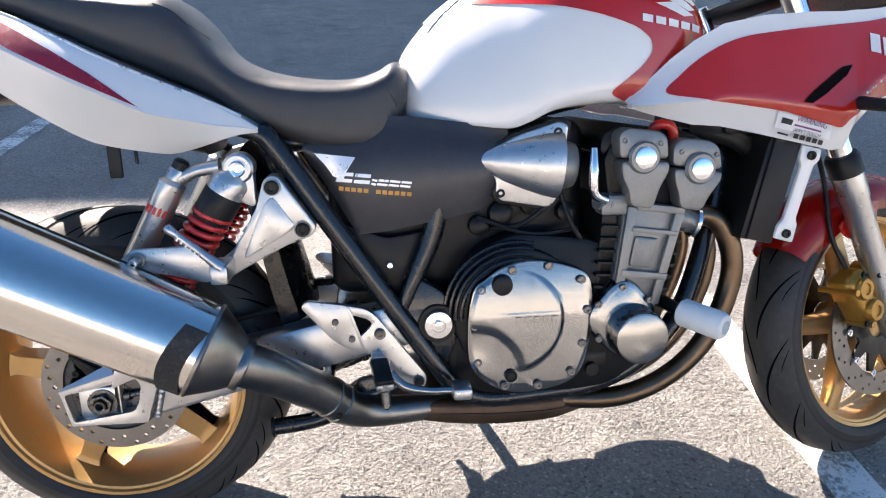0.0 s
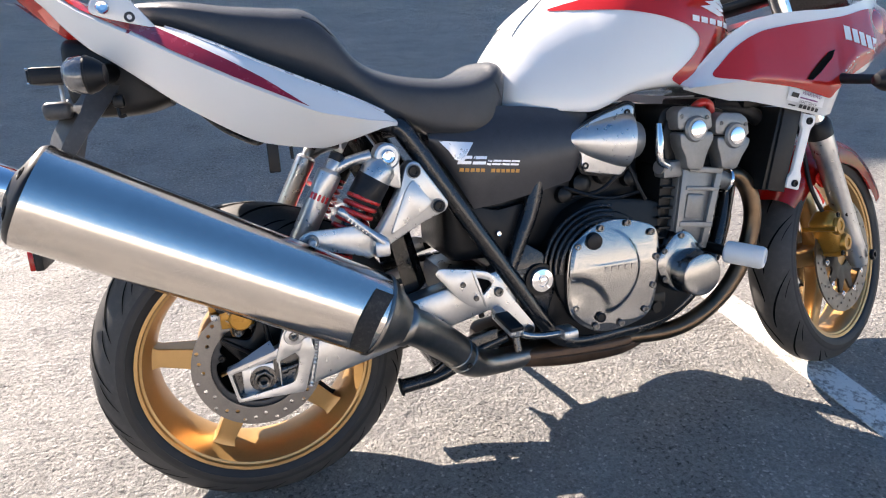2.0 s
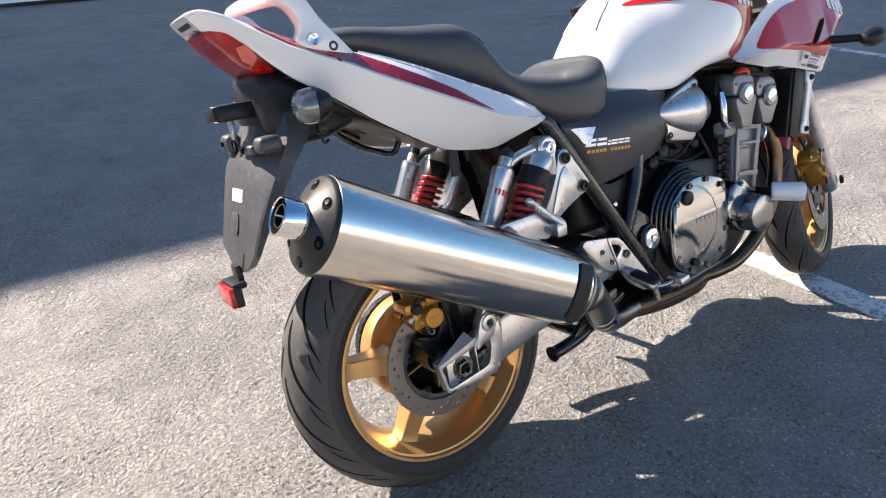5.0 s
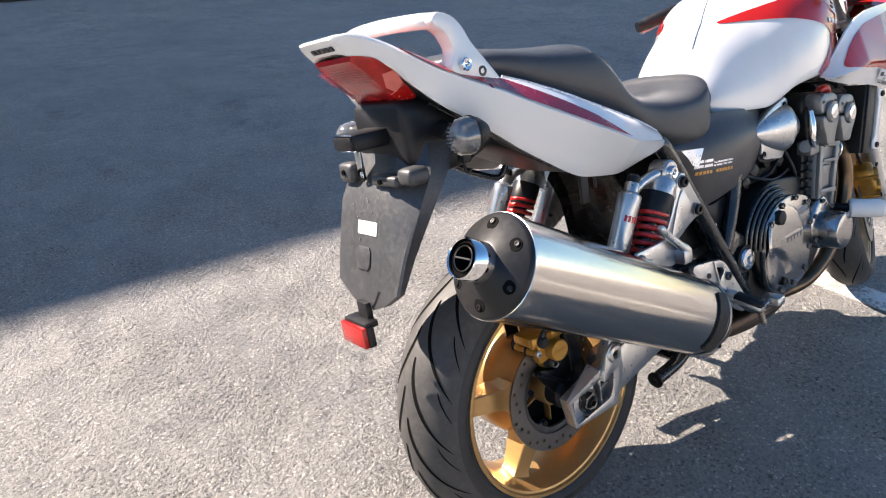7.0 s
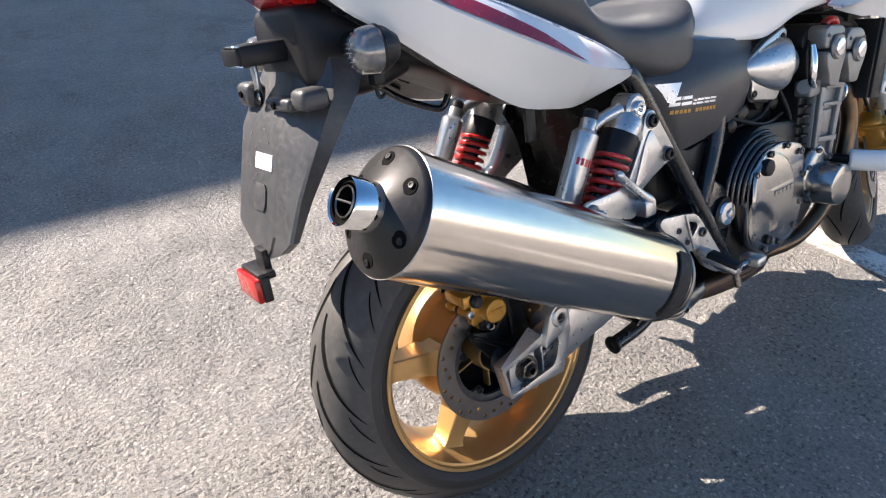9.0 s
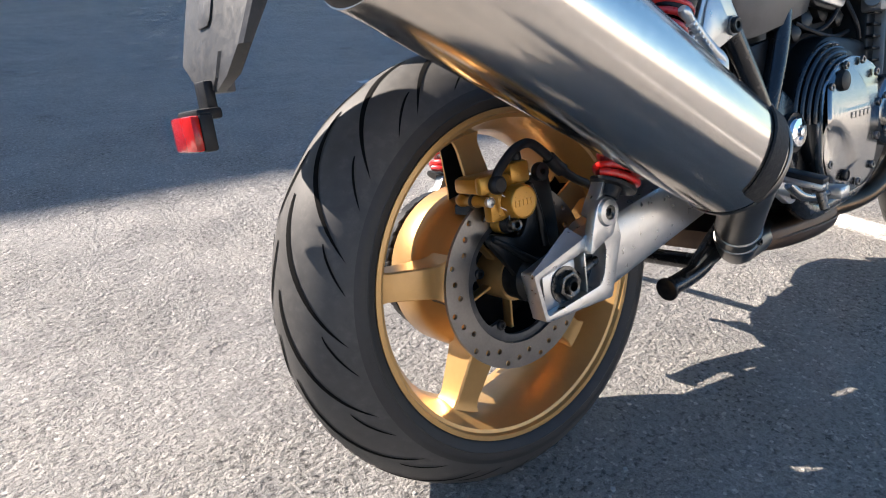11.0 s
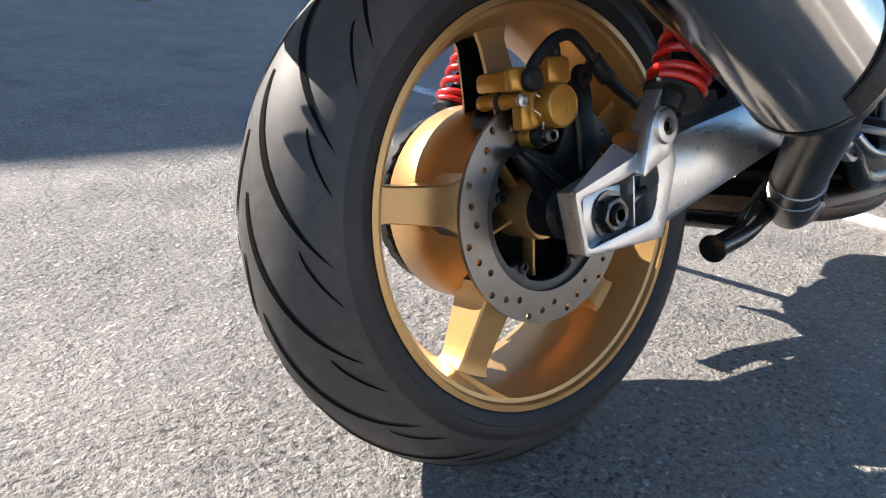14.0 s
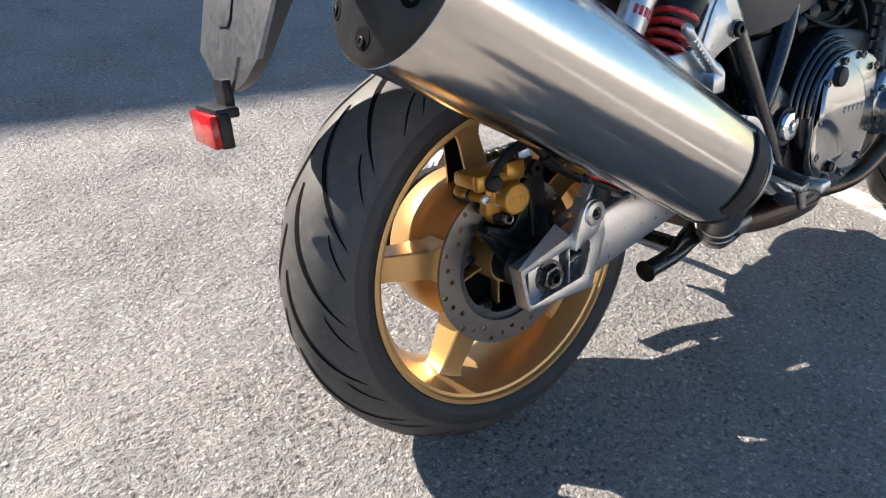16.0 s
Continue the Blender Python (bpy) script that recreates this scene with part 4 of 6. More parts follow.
# ---------------------------------------------------------------- frame
def make_frame():
    for s in (-1, 1):
        main = [(0.300, s * 0.148, 0.756), (0.318, s * 0.152, 0.740), (0.385, s * 0.155, 0.636), (0.460, s * 0.157, 0.520), (0.530, s * 0.157, 0.413), (0.590, s * 0.155, 0.322), (0.625, s * 0.15, 0.280), (0.68, s * 0.145, 0.260), (0.78, s * 0.14, 0.262), (0.88, s * 0.135, 0.270), (0.965, s * 0.130, 0.305), (1.04, s * 0.12, 0.375), (1.085, s * 0.105, 0.46), (1.125, s * 0.085, 0.60), (1.15, s * 0.06, 0.75), (1.19, s * 0.03, 0.86)]
        rail = part("frame_rail", tube(main, 0.0185, 16), BLACK, bike, "gloss black frame tube")
        part("brace", tube([(0.512, s * 0.150, 0.425), (0.545, s * 0.148, 0.500), (0.580, s * 0.143, 0.585), (0.60, s * 0.14, 0.70)], [0.014, 0.017, 0.019, 0.019], 14), BLACK, rail, "black pivot brace")
        part("subframe", tube([(0.313, s * 0.14, 0.748), (0.15, s * 0.125, 0.80), (-0.05, s * 0.10, 0.875), (-0.16, s * 0.08, 0.92)], 0.013, 12), BLACK, rail)
        part("pivot_plate", plate([(0.500, 0.445), (0.545, 0.505), (0.600, 0.470), (0.625, 0.400), (0.600, 0.335), (0.560, 0.350)], s * 0.125, s * 0.16, 0.006, r=0.02), BLACK, rail)
        cap = part("pivot_cap", turned([(0.0, 0.0), (0.027, 0.0), (0.0275, 0.004), (0.024, 0.010), (0.013, 0.0115), (0.012, 0.008), (0.008, 0.008), (0.007, 0.015), (0, 0.016)], (0.583, s * 0.166, 0.418), (0.583, s * 0.3, 0.418), 32), CHROME, rail, "chrome swingarm pivot cap")
        part("pivot_boss", turned([(0.0, 0.0), (0.034, 0.0), (0.034, 0.02), (0, 0.02)], (0.583, s * 0.148, 0.418), (0.583, s * 0.3, 0.418), 32), DARK, rail)
        part("top_rail", tube([(0.33, s * 0.10, 0.735), (0.55, s * 0.09, 0.75), (0.85, s * 0.09, 0.80), (1.15, s * 0.04, 0.88)], 0.017, 12), BLACK, rail)
    part("steering_head", turned([(0, 0), (0.034, 0), (0.034, 0.17), (0, 0.17)], (1.285, 0, 0.76), (1.285 + STEER_AXIS.x, 0, 0.76 + STEER_AXIS.z)), BLACK, bike)


make_frame()

# ---------------------------------------------------------------- engine
def make_engine():
    case = plate([(0.600, 0.310), (0.605, 0.470), (0.650, 0.545), (0.720, 0.575), (0.860, 0.560), (0.985, 0.500), (1.010, 0.420), (0.985, 0.330), (0.910, 0.272), (0.80, 0.262), (0.67, 0.262)], -0.158, 0.158, 0.012, r=0.03)
    engine = part("engine", case, DARK, bike, "four-cylinder engine with black crankcase and polished covers")
    sump = hull([(0.66, 0.06, 0.235, 0.30), (0.70, 0.085, 0.225, 0.32), (0.84, 0.085, 0.225, 0.32), (0.90, 0.06, 0.235, 0.30)], 4)
    part("oil_sump", sump, DARK, engine)
    # clutch housing: black ribbed rim behind a polished cover
    cx, cz = 0.742, 0.412
    rim = [Vector((0.728 + 0.117 * math.cos(a), 0.428 + 0.121 * math.sin(a))) for a in (2 * math.pi * k / 60 for k in range(60))]
    part("clutch_housing", plate(rim, -0.150, -0.176, 0.006), DARK, engine, "black clutch housing rim")
    for k in range(4):
        q = 0.122 + 0.004 - 0.009 * k
        arc = [(0.722 + q * math.cos(a), -0.160 - 0.007 * k, 0.432 + q * math.sin(a)) for a in (radians(75 + 9 * j) for j in range(13))]
        part("cooling_rib", tube(arc, 0.0044, 8, per=2), BLACK, engine)
    rim_pts = catmull([Vector((x, 0, z)) for x, z in ((0.695, 0.522), (0.745, 0.532), (0.805, 0.521), (0.848, 0.498), (0.857, 0.440), (0.853, 0.375), (0.832, 0.312), (0.770, 0.288), (0.697, 0.291), (0.640, 0.336), (0.632, 0.414), (0.642, 0.480), (0.664, 0.502))], 7, True)
    out = [Vector((q.x, q.z)) for q in rim_pts]
    cover = part("clutch_cover", plate(out, -0.165, -0.190, 0.004), POLISH, engine, "polished clutch cover")
    # sculpted face: raised round boss, a scooped field below it, gently domed
    def ease(q):
        q = min(1.0, max(0.0, q))
        return q * q * (3 - 2 * q)

    def rise(x, z, rn):
        h = 0.0040 * ease((1 - rn) / 0.05)
        boss = ease((0.102 - math.hypot(x - 0.703, z - 0.427)) / 0.010) * ease((math.hypot(x - 0.638, z - 0.326) - 0.080) / 0.020)
        h += 0.0075 * boss
        h += 0.0040 * ease((0.062 - math.hypot(x - 0.638, z - 0.326)) / 0.05)
        h -= 0.55 * (z - 0.405) ** 2 * (1.6 if z > 0.44 else 0.7)
        return max(h, 0.0)

    rings = []
    for k in range(44):
        rn = 1 - 0.99 * k / 43
        ring = []
        for q in out:
            x, z = cx + (q.x - cx) * rn * 0.975, cz + (q.y - cz) * rn * 0.975
            ring.append(Vector((x, -0.1898 - rise(x, z, rn), z)))
        rings.append(ring)
    part("clutch_dome", skin(rings), POLISH, cover, "sculpted polished clutch cover face", smooth=60)
    for x, z in ((0.710, 0.517), (0.774, 0.522), (0.833, 0.495), (0.845, 0.439), (0.838, 0.376), (0.819, 0.323), (0.759, 0.301), (0.698, 0.303), (0.649, 0.351), (0.643, 0.419), (0.656, 0.484)):
        bolt(engine, (x, -0.1925, z), 0.0076, material=DISC)
    part("filler_cap", turned([(0.0, 0.012), (0.012, 0.012), (0.017, 0.010), (0.019, 0.0), (0.0, 0.0)], (0.692, -0.1925, 0.492), (0.692, -0.3, 0.492), 32), PLASTIC, cover, "black oil filler cap")
    part("oil_window", turned([(0.0, 0.004), (0.007, 0.004), (0.009, 0.006), (0.011, 0.005), (0.011, 0.0), (0.0, 0.0)], (0.709, -0.1925, 0.322), (0.709, -0.3, 0.322), 24), DARK, cover, "dark oil sight glass")
    for k in range(5):
        x = 0.745 + 0.016 * k
        part("maker_mark", block((x - 0.030, -0.2028, 0.423), (x - 0.019, -0.2005, 0.434), 0.0005, 1), POLISH, cover)
    # pulse-generator cover ahead of it
    gx, gz = 0.912, 0.418
    base = [Vector((gx + r * math.cos(a), gz + 1.12 * r * math.sin(a))) for a, r in ((2 * math.pi * k / 48, 0.060 + 0.004 * math.cos(4 * 2 * math.pi * k / 48)) for k in range(48))]
    gen = part("generator_cover", plate(base, -0.150, -0.196, 0.012), POLISH, engine, "satin generator cover")
    part("generator_drum", turned([(0.0, 0.0485), (0.0425, 0.0480), (0.0460, 0.0465), (0.0475, 0.0430), (0.0505, 0.0), (0.0, 0.0)], (gx + 0.018, -0.194, gz - 0.022), (gx + 0.018, -0.4, gz - 0.022), 48), POLISH, gen, "satin round generator drum")
    for a in (35, 95, 150, 215, 300, 345):
        bolt(engine, (gx + 0.055 * math.cos(radians(a)), -0.1965, gz + 0.060 * math.sin(radians(a))), 0.0065, material=DISC)
    part("drain_boss", join(turned([(0, 0), (0.012, 0), (0.012, 0.03), (0, 0.03)], (0.868, -0.14, 0.312), (0.868, -0.3, 0.312), 20), block((0.84, -0.16, 0.30), (0.90, -0.12, 0.345), 0.008)), DARK, engine)
    # cylinder block with ribs, leaning forward
    cyl = plate([(0.868, 0.455), (0.985, 0.440), (1.024, 0.620), (0.880, 0.634)], -0.160, 0.188, 0.006, r=0.012)
    block_ob = part("cylinder_block", cyl, DARK, engine, "black cylinder block with a silver front column")
    for k in range(7):
        z = 0.470 + 0.022 * k
        part("cooling_fin", plate([(0.862 + 0.1 * (z - 0.45), z), (1.000 + 0.21 * (z - 0.45), z - 0.012), (1.000 + 0.21 * (z - 0.45), z - 0.007), (0.862 + 0.1 * (z - 0.45), z + 0.005)], -0.158, -0.172, 0.001), DARK, block_ob)
    column = plate([(0.891, 0.440), (0.976, 0.428), (1.020, 0.614), (0.912, 0.628)], -0.150, -0.181, 0.004, r=0.006)
    part("cam_chain_case", column, CAST, block_ob, "silver-painted cam chain case")
    for (x0, x1), w in (((0.892, 0.913), 0.017), ((0.962, 1.003), 0.016)):
        part("block_rail", plate([(x0, 0.442), (x0 + w, 0.439), (x1 + w, 0.617), (x1, 0.620)], -0.179, -0.1905, 0.0025), CAST, block_ob)
    for z, h in ((0.492, 0.012), (0.500, 0.004), (0.572, 0.008), (0.610, 0.012)):
        sh = 0.20 * (z - 0.45)
        part("block_rib", plate([(0.896 + sh, z + 0.004), (0.980 + sh, z - 0.008), (0.982 + sh, z + h - 0.008), (0.898 + sh, z + h + 0.004)], -0.179, -0.1930, 0.002), CAST, block_ob)
    part("block_window", plate([(0.921, 0.512), (0.962, 0.506), (0.973, 0.560), (0.930, 0.566)], -0.179, -0.1868, 0.004, r=0.006), CAST, block_ob)
    part("head_gasket", plate([(0.882, 0.620), (1.032, 0.607), (1.034, 0.613), (0.884, 0.626)], -0.176, 0.192, 0.0), DARK, block_ob)
    head = plate([(0.884, 0.624), (1.034, 0.611), (1.062, 0.690), (1.055, 0.715), (0.890, 0.735), (0.872, 0.700)], -0.172, 0.186, 0.006, r=0.012)
    head_ob = part("cylinder_head", head, DARK, engine, "black cylinder head")
    cam_cover = plate([(0.865, 0.705), (1.070, 0.680), (1.078, 0.715), (1.030, 0.742), (0.900, 0.760), (0.868, 0.740)], -0.165, 0.18, 0.012, r=0.02)
    part("cam_cover", cam_cover, DARK, engine, "black cam cover")
    for (x, z), low, cap in (((0.928, 0.705), [(0.889, 0.700), (0.894, 0.668), (0.905, 0.650), (0.910, 0.622), (0.950, 0.616), (0.960, 0.650), (0.976, 0.680), (0.975, 0.697)], [(0.887, 0.704), (0.885, 0.744), (0.900, 0.754), (0.955, 0.748), (0.970, 0.738), (0.975, 0.701)]),
                             ((1.028, 0.684), [(0.983, 0.685), (0.986, 0.660), (0.994, 0.640), (0.998, 0.616), (1.038, 0.610), (1.050, 0.635), (1.068, 0.660), (1.071, 0.676)], [(0.981, 0.689), (0.980, 0.722), (0.996, 0.735), (1.046, 0.730), (1.064, 0.718), (1.071, 0.680)])):
        part("cam_housing", plate(low, -0.160, -0.208, 0.006, r=0.010), CAST, head_ob, "silver cam end housing")
        part("cam_cap", plate(cap, -0.160, -0.205, 0.006, r=0.010), CAST, head_ob, "silver cam end cap")
        part("plug_seat", turned([(0.018, 0.0), (0.026, 0.0), (0.0275, 0.004), (0.024, 0.009), (0.018, 0.009)], (x, -0.206, z), (x, -0.4, z), 32), CAST, head_ob)
        part("cam_plug", turned([(0.0, 0.012), (0.014, 0.0125), (0.018, 0.0115), (0.0195, 0.0), (0.0, 0.0)], (x, -0.206, z), (x, -0.4, z), 32), CHROME, head_ob, "chromed cam end plug")
        for q, r in ((-0.033, 0.028), (0.030, 0.022)):
            bolt(head_ob, (x + q, -0.2045, z + r), 0.0045, material=DISC)
        bolt(head_ob, (x - 0.005, -0.18, z + 0.047), 0.006, (0, -0.2, 1), DARK)
    part("breather_hose", tube([(0.957, -0.15, 0.735), (0.968, -0.165, 0.755), (0.990, -0.17, 0.752), (1.0, -0.165, 0.72)], 0.009, 10), SPRING, engine, "red rubber breather hose")
    part("water_pipe", tube([(0.846, -0.196, 0.722), (0.846, -0.200, 0.690), (0.846, -0.200, 0.660), (0.853, -0.196, 0.642), (0.872, -0.190, 0.632)], [0.0055, 0.0085, 0.0085, 0.008, 0.0085], 14), CHROME, engine, "chrome water pipe")
    part("water_joint", join(block((0.866, -0.188, 0.604), (0.914, -0.15, 0.640), 0.006), turned([(0, 0), (0.019, 0), (0.019, 0.012), (0.015, 0.014), (0.015, 0.03), (0, 0.03)], (0.890, -0.168, 0.622), (0.852, -0.178, 0.632), 24)), CAST, engine, "grey water joint")
    part("exhaust_port", turned([(0, 0), (0.023, 0), (0.023, 0.04), (0.021, 0.045), (0, 0.045)], (1.005, -0.152, 0.592), (1.06, -0.152, 0.580), 28), CAST, engine, "grey exhaust port")
    part("port_clamp", turned([(0.019, 0.0), (0.029, 0.0), (0.030, 0.003), (0.030, 0.006), (0.019, 0.008)], (1.048, -0.152, 0.583), (1.1, -0.152, 0.572), 32), CHROME, engine, "chrome exhaust port clamp")
    for k, (x, z, r) in enumerate(((0.70, 0.60, 0.022), (0.76, 0.62, 0.026), (0.82, 0.60, 0.018), (0.66, 0.58, 0.018))):
        part("throttle_body", turned([(0, 0), (r, 0), (r * 1.1, 0.01), (r, 0.05), (0, 0.06)], (x, -0.08, z), (x + 0.01, -0.2, z + 0.01), 18), DARK, engine)
    for a, b in (((0.66, -0.13, 0.60), (0.84, -0.14, 0.575)), ((0.68, -0.12, 0.575), (0.80, -0.15, 0.64)), ((0.80, -0.14, 0.66), (0.84, -0.16, 0.56))):
        mid = [(a[i] + b[i]) / 2 + (0, -0.012, -0.018)[i] for i in range(3)]
        part("cable", tube([a, mid, b], 0.0045, 8), PLASTIC, engine, "black cable")
    part("airbox", block((0.40, -0.115, 0.46), (0.86, 0.115, 0.765), 0.03, 3), PLASTIC, bike, "black airbox and battery case")


make_engine()


def make_left_side():
    # Unseen left parts, outlined to fill out the bike's shadow on the ground.
    cov = plate([(0.535, 0.312), (0.63, 0.303), (0.80, 0.286), (0.80, 0.470), (0.72, 0.480), (0.60, 0.440), (0.545, 0.370)], 0.150, 0.236, 0.014, r=0.03)
    part("sprocket_cover", cov, DARK, bike, "black left sprocket cover")
    cov = plate([(0.785, 0.290), (0.93, 0.250), (1.03, 0.262), (1.052, 0.300), (1.064, 0.380), (1.066, 0.475), (1.03, 0.528), (0.90, 0.535), (0.80, 0.48)], 0.150, 0.243, 0.014, r=0.035)
    part("alternator_cover", cov, DARK, bike, "black left engine cover")
    part("gear_pedal", tube([(0.50, 0.205, 0.335), (0.58, 0.215, 0.300), (0.66, 0.22, 0.295), (0.70, 0.235, 0.300)], 0.008, 10), ALLOY, bike, "alloy gear pedal")


make_left_side()


def make_slider(s):
    p = part("slider_stud", turned([(0, 0), (0.012, 0), (0.012, 0.07), (0, 0.07)], (1.000, s * 0.155, 0.434), (1.009, s * 0.215, 0.433)), DARK, bike, "steel crash slider stud")
    part("crash_slider", turned([(0.0, 0.0), (0.021, 0.0), (0.0245, 0.004), (0.0245, 0.074), (0.021, 0.081), (0.012, 0.083), (0.010, 0.072), (0, 0.072)], (1.009, s * 0.215, 0.433), (1.050, s * 0.278, 0.426), 36), NYLON, p, "white nylon crash slider")


mirrored(make_slider)


def make_stays():
    # passenger foot-rest hanger
    for s in (-1, 1):
        y = s * 0.178
        pl = plate([(0.304, 0.684), (0.314, 0.692), (0.328, 0.690), (0.384, 0.607), (0.378, 0.592), (0.330, 0.574), (0.272, 0.544), (0.220, 0.515), (0.200, 0.534), (0.246, 0.568), (0.270, 0.604), (0.290, 0.640)], s * 0.150, y + s * 0.012, 0.003, r=0.008)
        br = part("passenger_hanger", pl, ALLOY, bike, "silver passenger footrest hanger")
        part("hanger_rib", plate([(0.300, 0.640), (0.316, 0.660), (0.352, 0.608), (0.322, 0.588), (0.264, 0.556), (0.282, 0.598)], y + s * 0.011, y + s * 0.0145, 0.003, r=0.010), ALLOY, br)
        for x, z in ((0.318, 0.673), (0.362, 0.603)):
            part("washer", turned([(0, 0), (0.014, 0), (0.014, 0.004), (0, 0.004)], (x, y + s * 0.011, z), (x, s, z), 24), CAST, br)
            bolt(br, (x, y + s * 0.014, z), 0.0115, (0, s, 0), DARK)
        if s < 0:
            part("muffler_stay", plate([(0.085, 0.572), (0.107, 0.590), (0.158, 0.590), (0.200, 0.592), (0.240, 0.556), (0.216, 0.530), (0.160, 0.546), (0.130, 0.552), (0.100, 0.552)], s * 0.2235, s * 0.2315, 0.002, r=0.010), ALLOY, br, "grey cast muffler stay")
            bolt(br, (0.114, s * 0.2305, 0.573), 0.0125, (0, s, 0), CAST)
            part("stay_spacer", turned([(0, 0), (0.0065, 0), (0.0065, 0.022), (0.004, 0.023), (0.004, 0.015), (0, 0.015)], (0.114, s * 0.236, 0.573), (0.114, s, 0.573), 20), ALLOY, br)
        a, b = Vector((0.163, s * 0.243, 0.626)), Vector((0.240, s * 0.243, 0.558))
        foot_peg = part("passenger_peg", turned([(0, 0.0), (0.0050, 0.001), (0.0075, 0.006), (0.0072, 0.012), (0.0058, 0.020), (0.0066, 0.060), (0.0080, 0.085), (0.0100, 0.094), (0.0100, 0.104), (0, 0.106)], a, b, 20), ALLOY, br, "folded silver passenger footrest")
        lie = along(a, b)
        for k in range(7):
            tooth = block((-0.0060, -0.0066, 0.024 + 0.0080 * k), (0.0060, 0.0020, 0.0276 + 0.0080 * k), 0.0006, 1)
            tooth.transform(lie)
            part("peg_tooth", tooth, ALLOY, foot_peg)
        part("peg_joint", block((0.222, min(s * 0.185, s * 0.252), 0.532), (0.250, max(s * 0.185, s * 0.252), 0.562), 0.005), ALLOY, br)
        # rider foot-rest plate
        y = s * 0.170
        pl = plate([(0.348, 0.466), (0.358, 0.476), (0.420, 0.466), (0.458, 0.457), (0.474, 0.444), (0.560, 0.326), (0.556, 0.306), (0.535, 0.302), (0.494, 0.330), (0.460, 0.378), (0.424, 0.386), (0.398, 0.405)], y, y + s * 0.012, 0.003, r=0.010, holes=[rounded([(0.434, 0.448), (0.462, 0.438), (0.468, 0.428), (0.444, 0.405)], 0.006)])
        # A near-black plate stands in for shade behind the cut-out.
        part("hanger_shade", plate([(0.425, 0.452), (0.468, 0.446), (0.476, 0.424), (0.440, 0.398)], s * 0.165, s * 0.174, 0), SHADE_BLACK, bike, "near-black plate for the shade behind the footrest cut-out")
        rb = part("rider_hanger", pl, ALLOY, bike, "silver rider footrest plate with a cut-out")
        part("hanger_rib", plate([(0.424, 0.464), (0.430, 0.463), (0.456, 0.382), (0.450, 0.384)], y + s * 0.011, y + s * 0.0145, 0.001), ALLOY, rb)
        for x, z, r in ((0.405, 0.437, 0.006), (0.432, 0.405, 0.006), (0.480, 0.412, 0.010), (0.545, 0.320, 0.010)):
            bolt(rb, (x, y + s * 0.012, z), r, (0, s, 0), GREASE)
        lie = Matrix.Translation((0.474, s * 0.190, 0.372)) @ Vector((0.011, s * 0.078, -0.020)).to_track_quat('Y', 'Z').to_matrix().to_4x4()
        channel = join(block((-0.015, 0.0, -0.013), (0.015, 0.078, -0.001), 0.004), block((-0.011, -0.008, -0.011), (0.011, 0.012, 0.008), 0.004))
        channel.transform(lie)
        peg = part("rider_peg", channel, ALLOY, rb, "silver flat rider footrest with black rubber pad")
        pad = block((-0.0150, 0.012, -0.003), (0.0150, 0.076, 0.007), 0.003)
        pad.transform(lie)
        part("peg_pad", pad, PLASTIC, rb, "black rubber footrest pad")
        part("peg_end", turned([(0, 0.0), (0.012, 0.0), (0.012, 0.010), (0.0075, 0.013), (0.007, 0.040), (0.004, 0.043), (0, 0.043)], (0.483, s * 0.252, 0.350), (0.486, s * 0.262, 0.305), 20), GREASE, rb, "dark steel feeler bolt under the footrest")
    part("brake_pedal", tube([(0.495, -0.200, 0.345), (0.520, -0.208, 0.322), (0.560, -0.210, 0.312), (0.600, -0.212, 0.311), (0.622, -0.214, 0.305)], [0.008, 0.008, 0.007, 0.007, 0.007], 12), POLISH, bike, "polished rear brake pedal")
    part("pedal_pad", block((0.600, -0.236, 0.300), (0.634, -0.190, 0.322), 0.006), ALLOY, bike, "brake pedal tip")
    part("brake_cylinder", turned([(0, 0), (0.012, 0), (0.012, 0.06), (0.006, 0.065), (0.006, 0.11), (0, 0.11)], (0.432, -0.150, 0.46), (0.452, -0.150, 0.36)), DARK, bike)


make_stays()


def make_stands():
    cs = part("centre_stand", join(tube([(0.52, -0.11, 0.285), (0.44, -0.114, 0.262), (0.385, -0.115, 0.233), (0.345, -0.115, 0.221), (0.280, -0.115, 0.214)], 0.0155, 16), tube([(0.52, 0.11, 0.285), (0.44, 0.114, 0.262), (0.385, 0.115, 0.233), (0.345, 0.115, 0.221), (0.280, 0.115, 0.214)], 0.0155, 16), tube([(0.372, -0.115, 0.234), (0.372, 0.115, 0.234)], 0.014, 12), plate([(0.345, 0.236), (0.362, 0.216), (0.41, 0.226), (0.50, 0.262), (0.50, 0.312), (0.44, 0.300)], -0.106, -0.124, 0.003, r=0.008), plate([(0.345, 0.236), (0.362, 0.216), (0.41, 0.226), (0.50, 0.262), (0.50, 0.312), (0.44, 0.300)], 0.106, 0.124, 0.003, r=0.008)), BLACK, bike, "folded black centre stand")
    for q in (-1, 1):
        part("foot", turned([(0, 0), (0.0190, 0), (0.0195, 0.002), (0.0190, 0.005), (0.010, 0.0065), (0.004, 0.006), (0.0, 0.004)], (0.281, q * 0.115, 0.2142), (0.20, q * 0.115, 0.206), 24), DARK, cs, "worn centre stand foot plate")
    c, q = math.cos(radians(LEAN_ANGLE)), math.sin(radians(LEAN_ANGLE))
    foot = Vector((0.66, 0.36 * c, 0.36 * q))
    st = part("side_stand", tube([(0.62, 0.150, 0.300), (0.64, 0.25, 0.20), foot + Vector((0, 0, 0.006))], [0.016, 0.013, 0.012], 14), BLACK, bike, "lowered black side stand resting on the asphalt")
    bm = lathe([(0, 0.0), (0.028, 0.0), (0.028, 0.006), (0, 0.006)], segs=20, axis="Z")
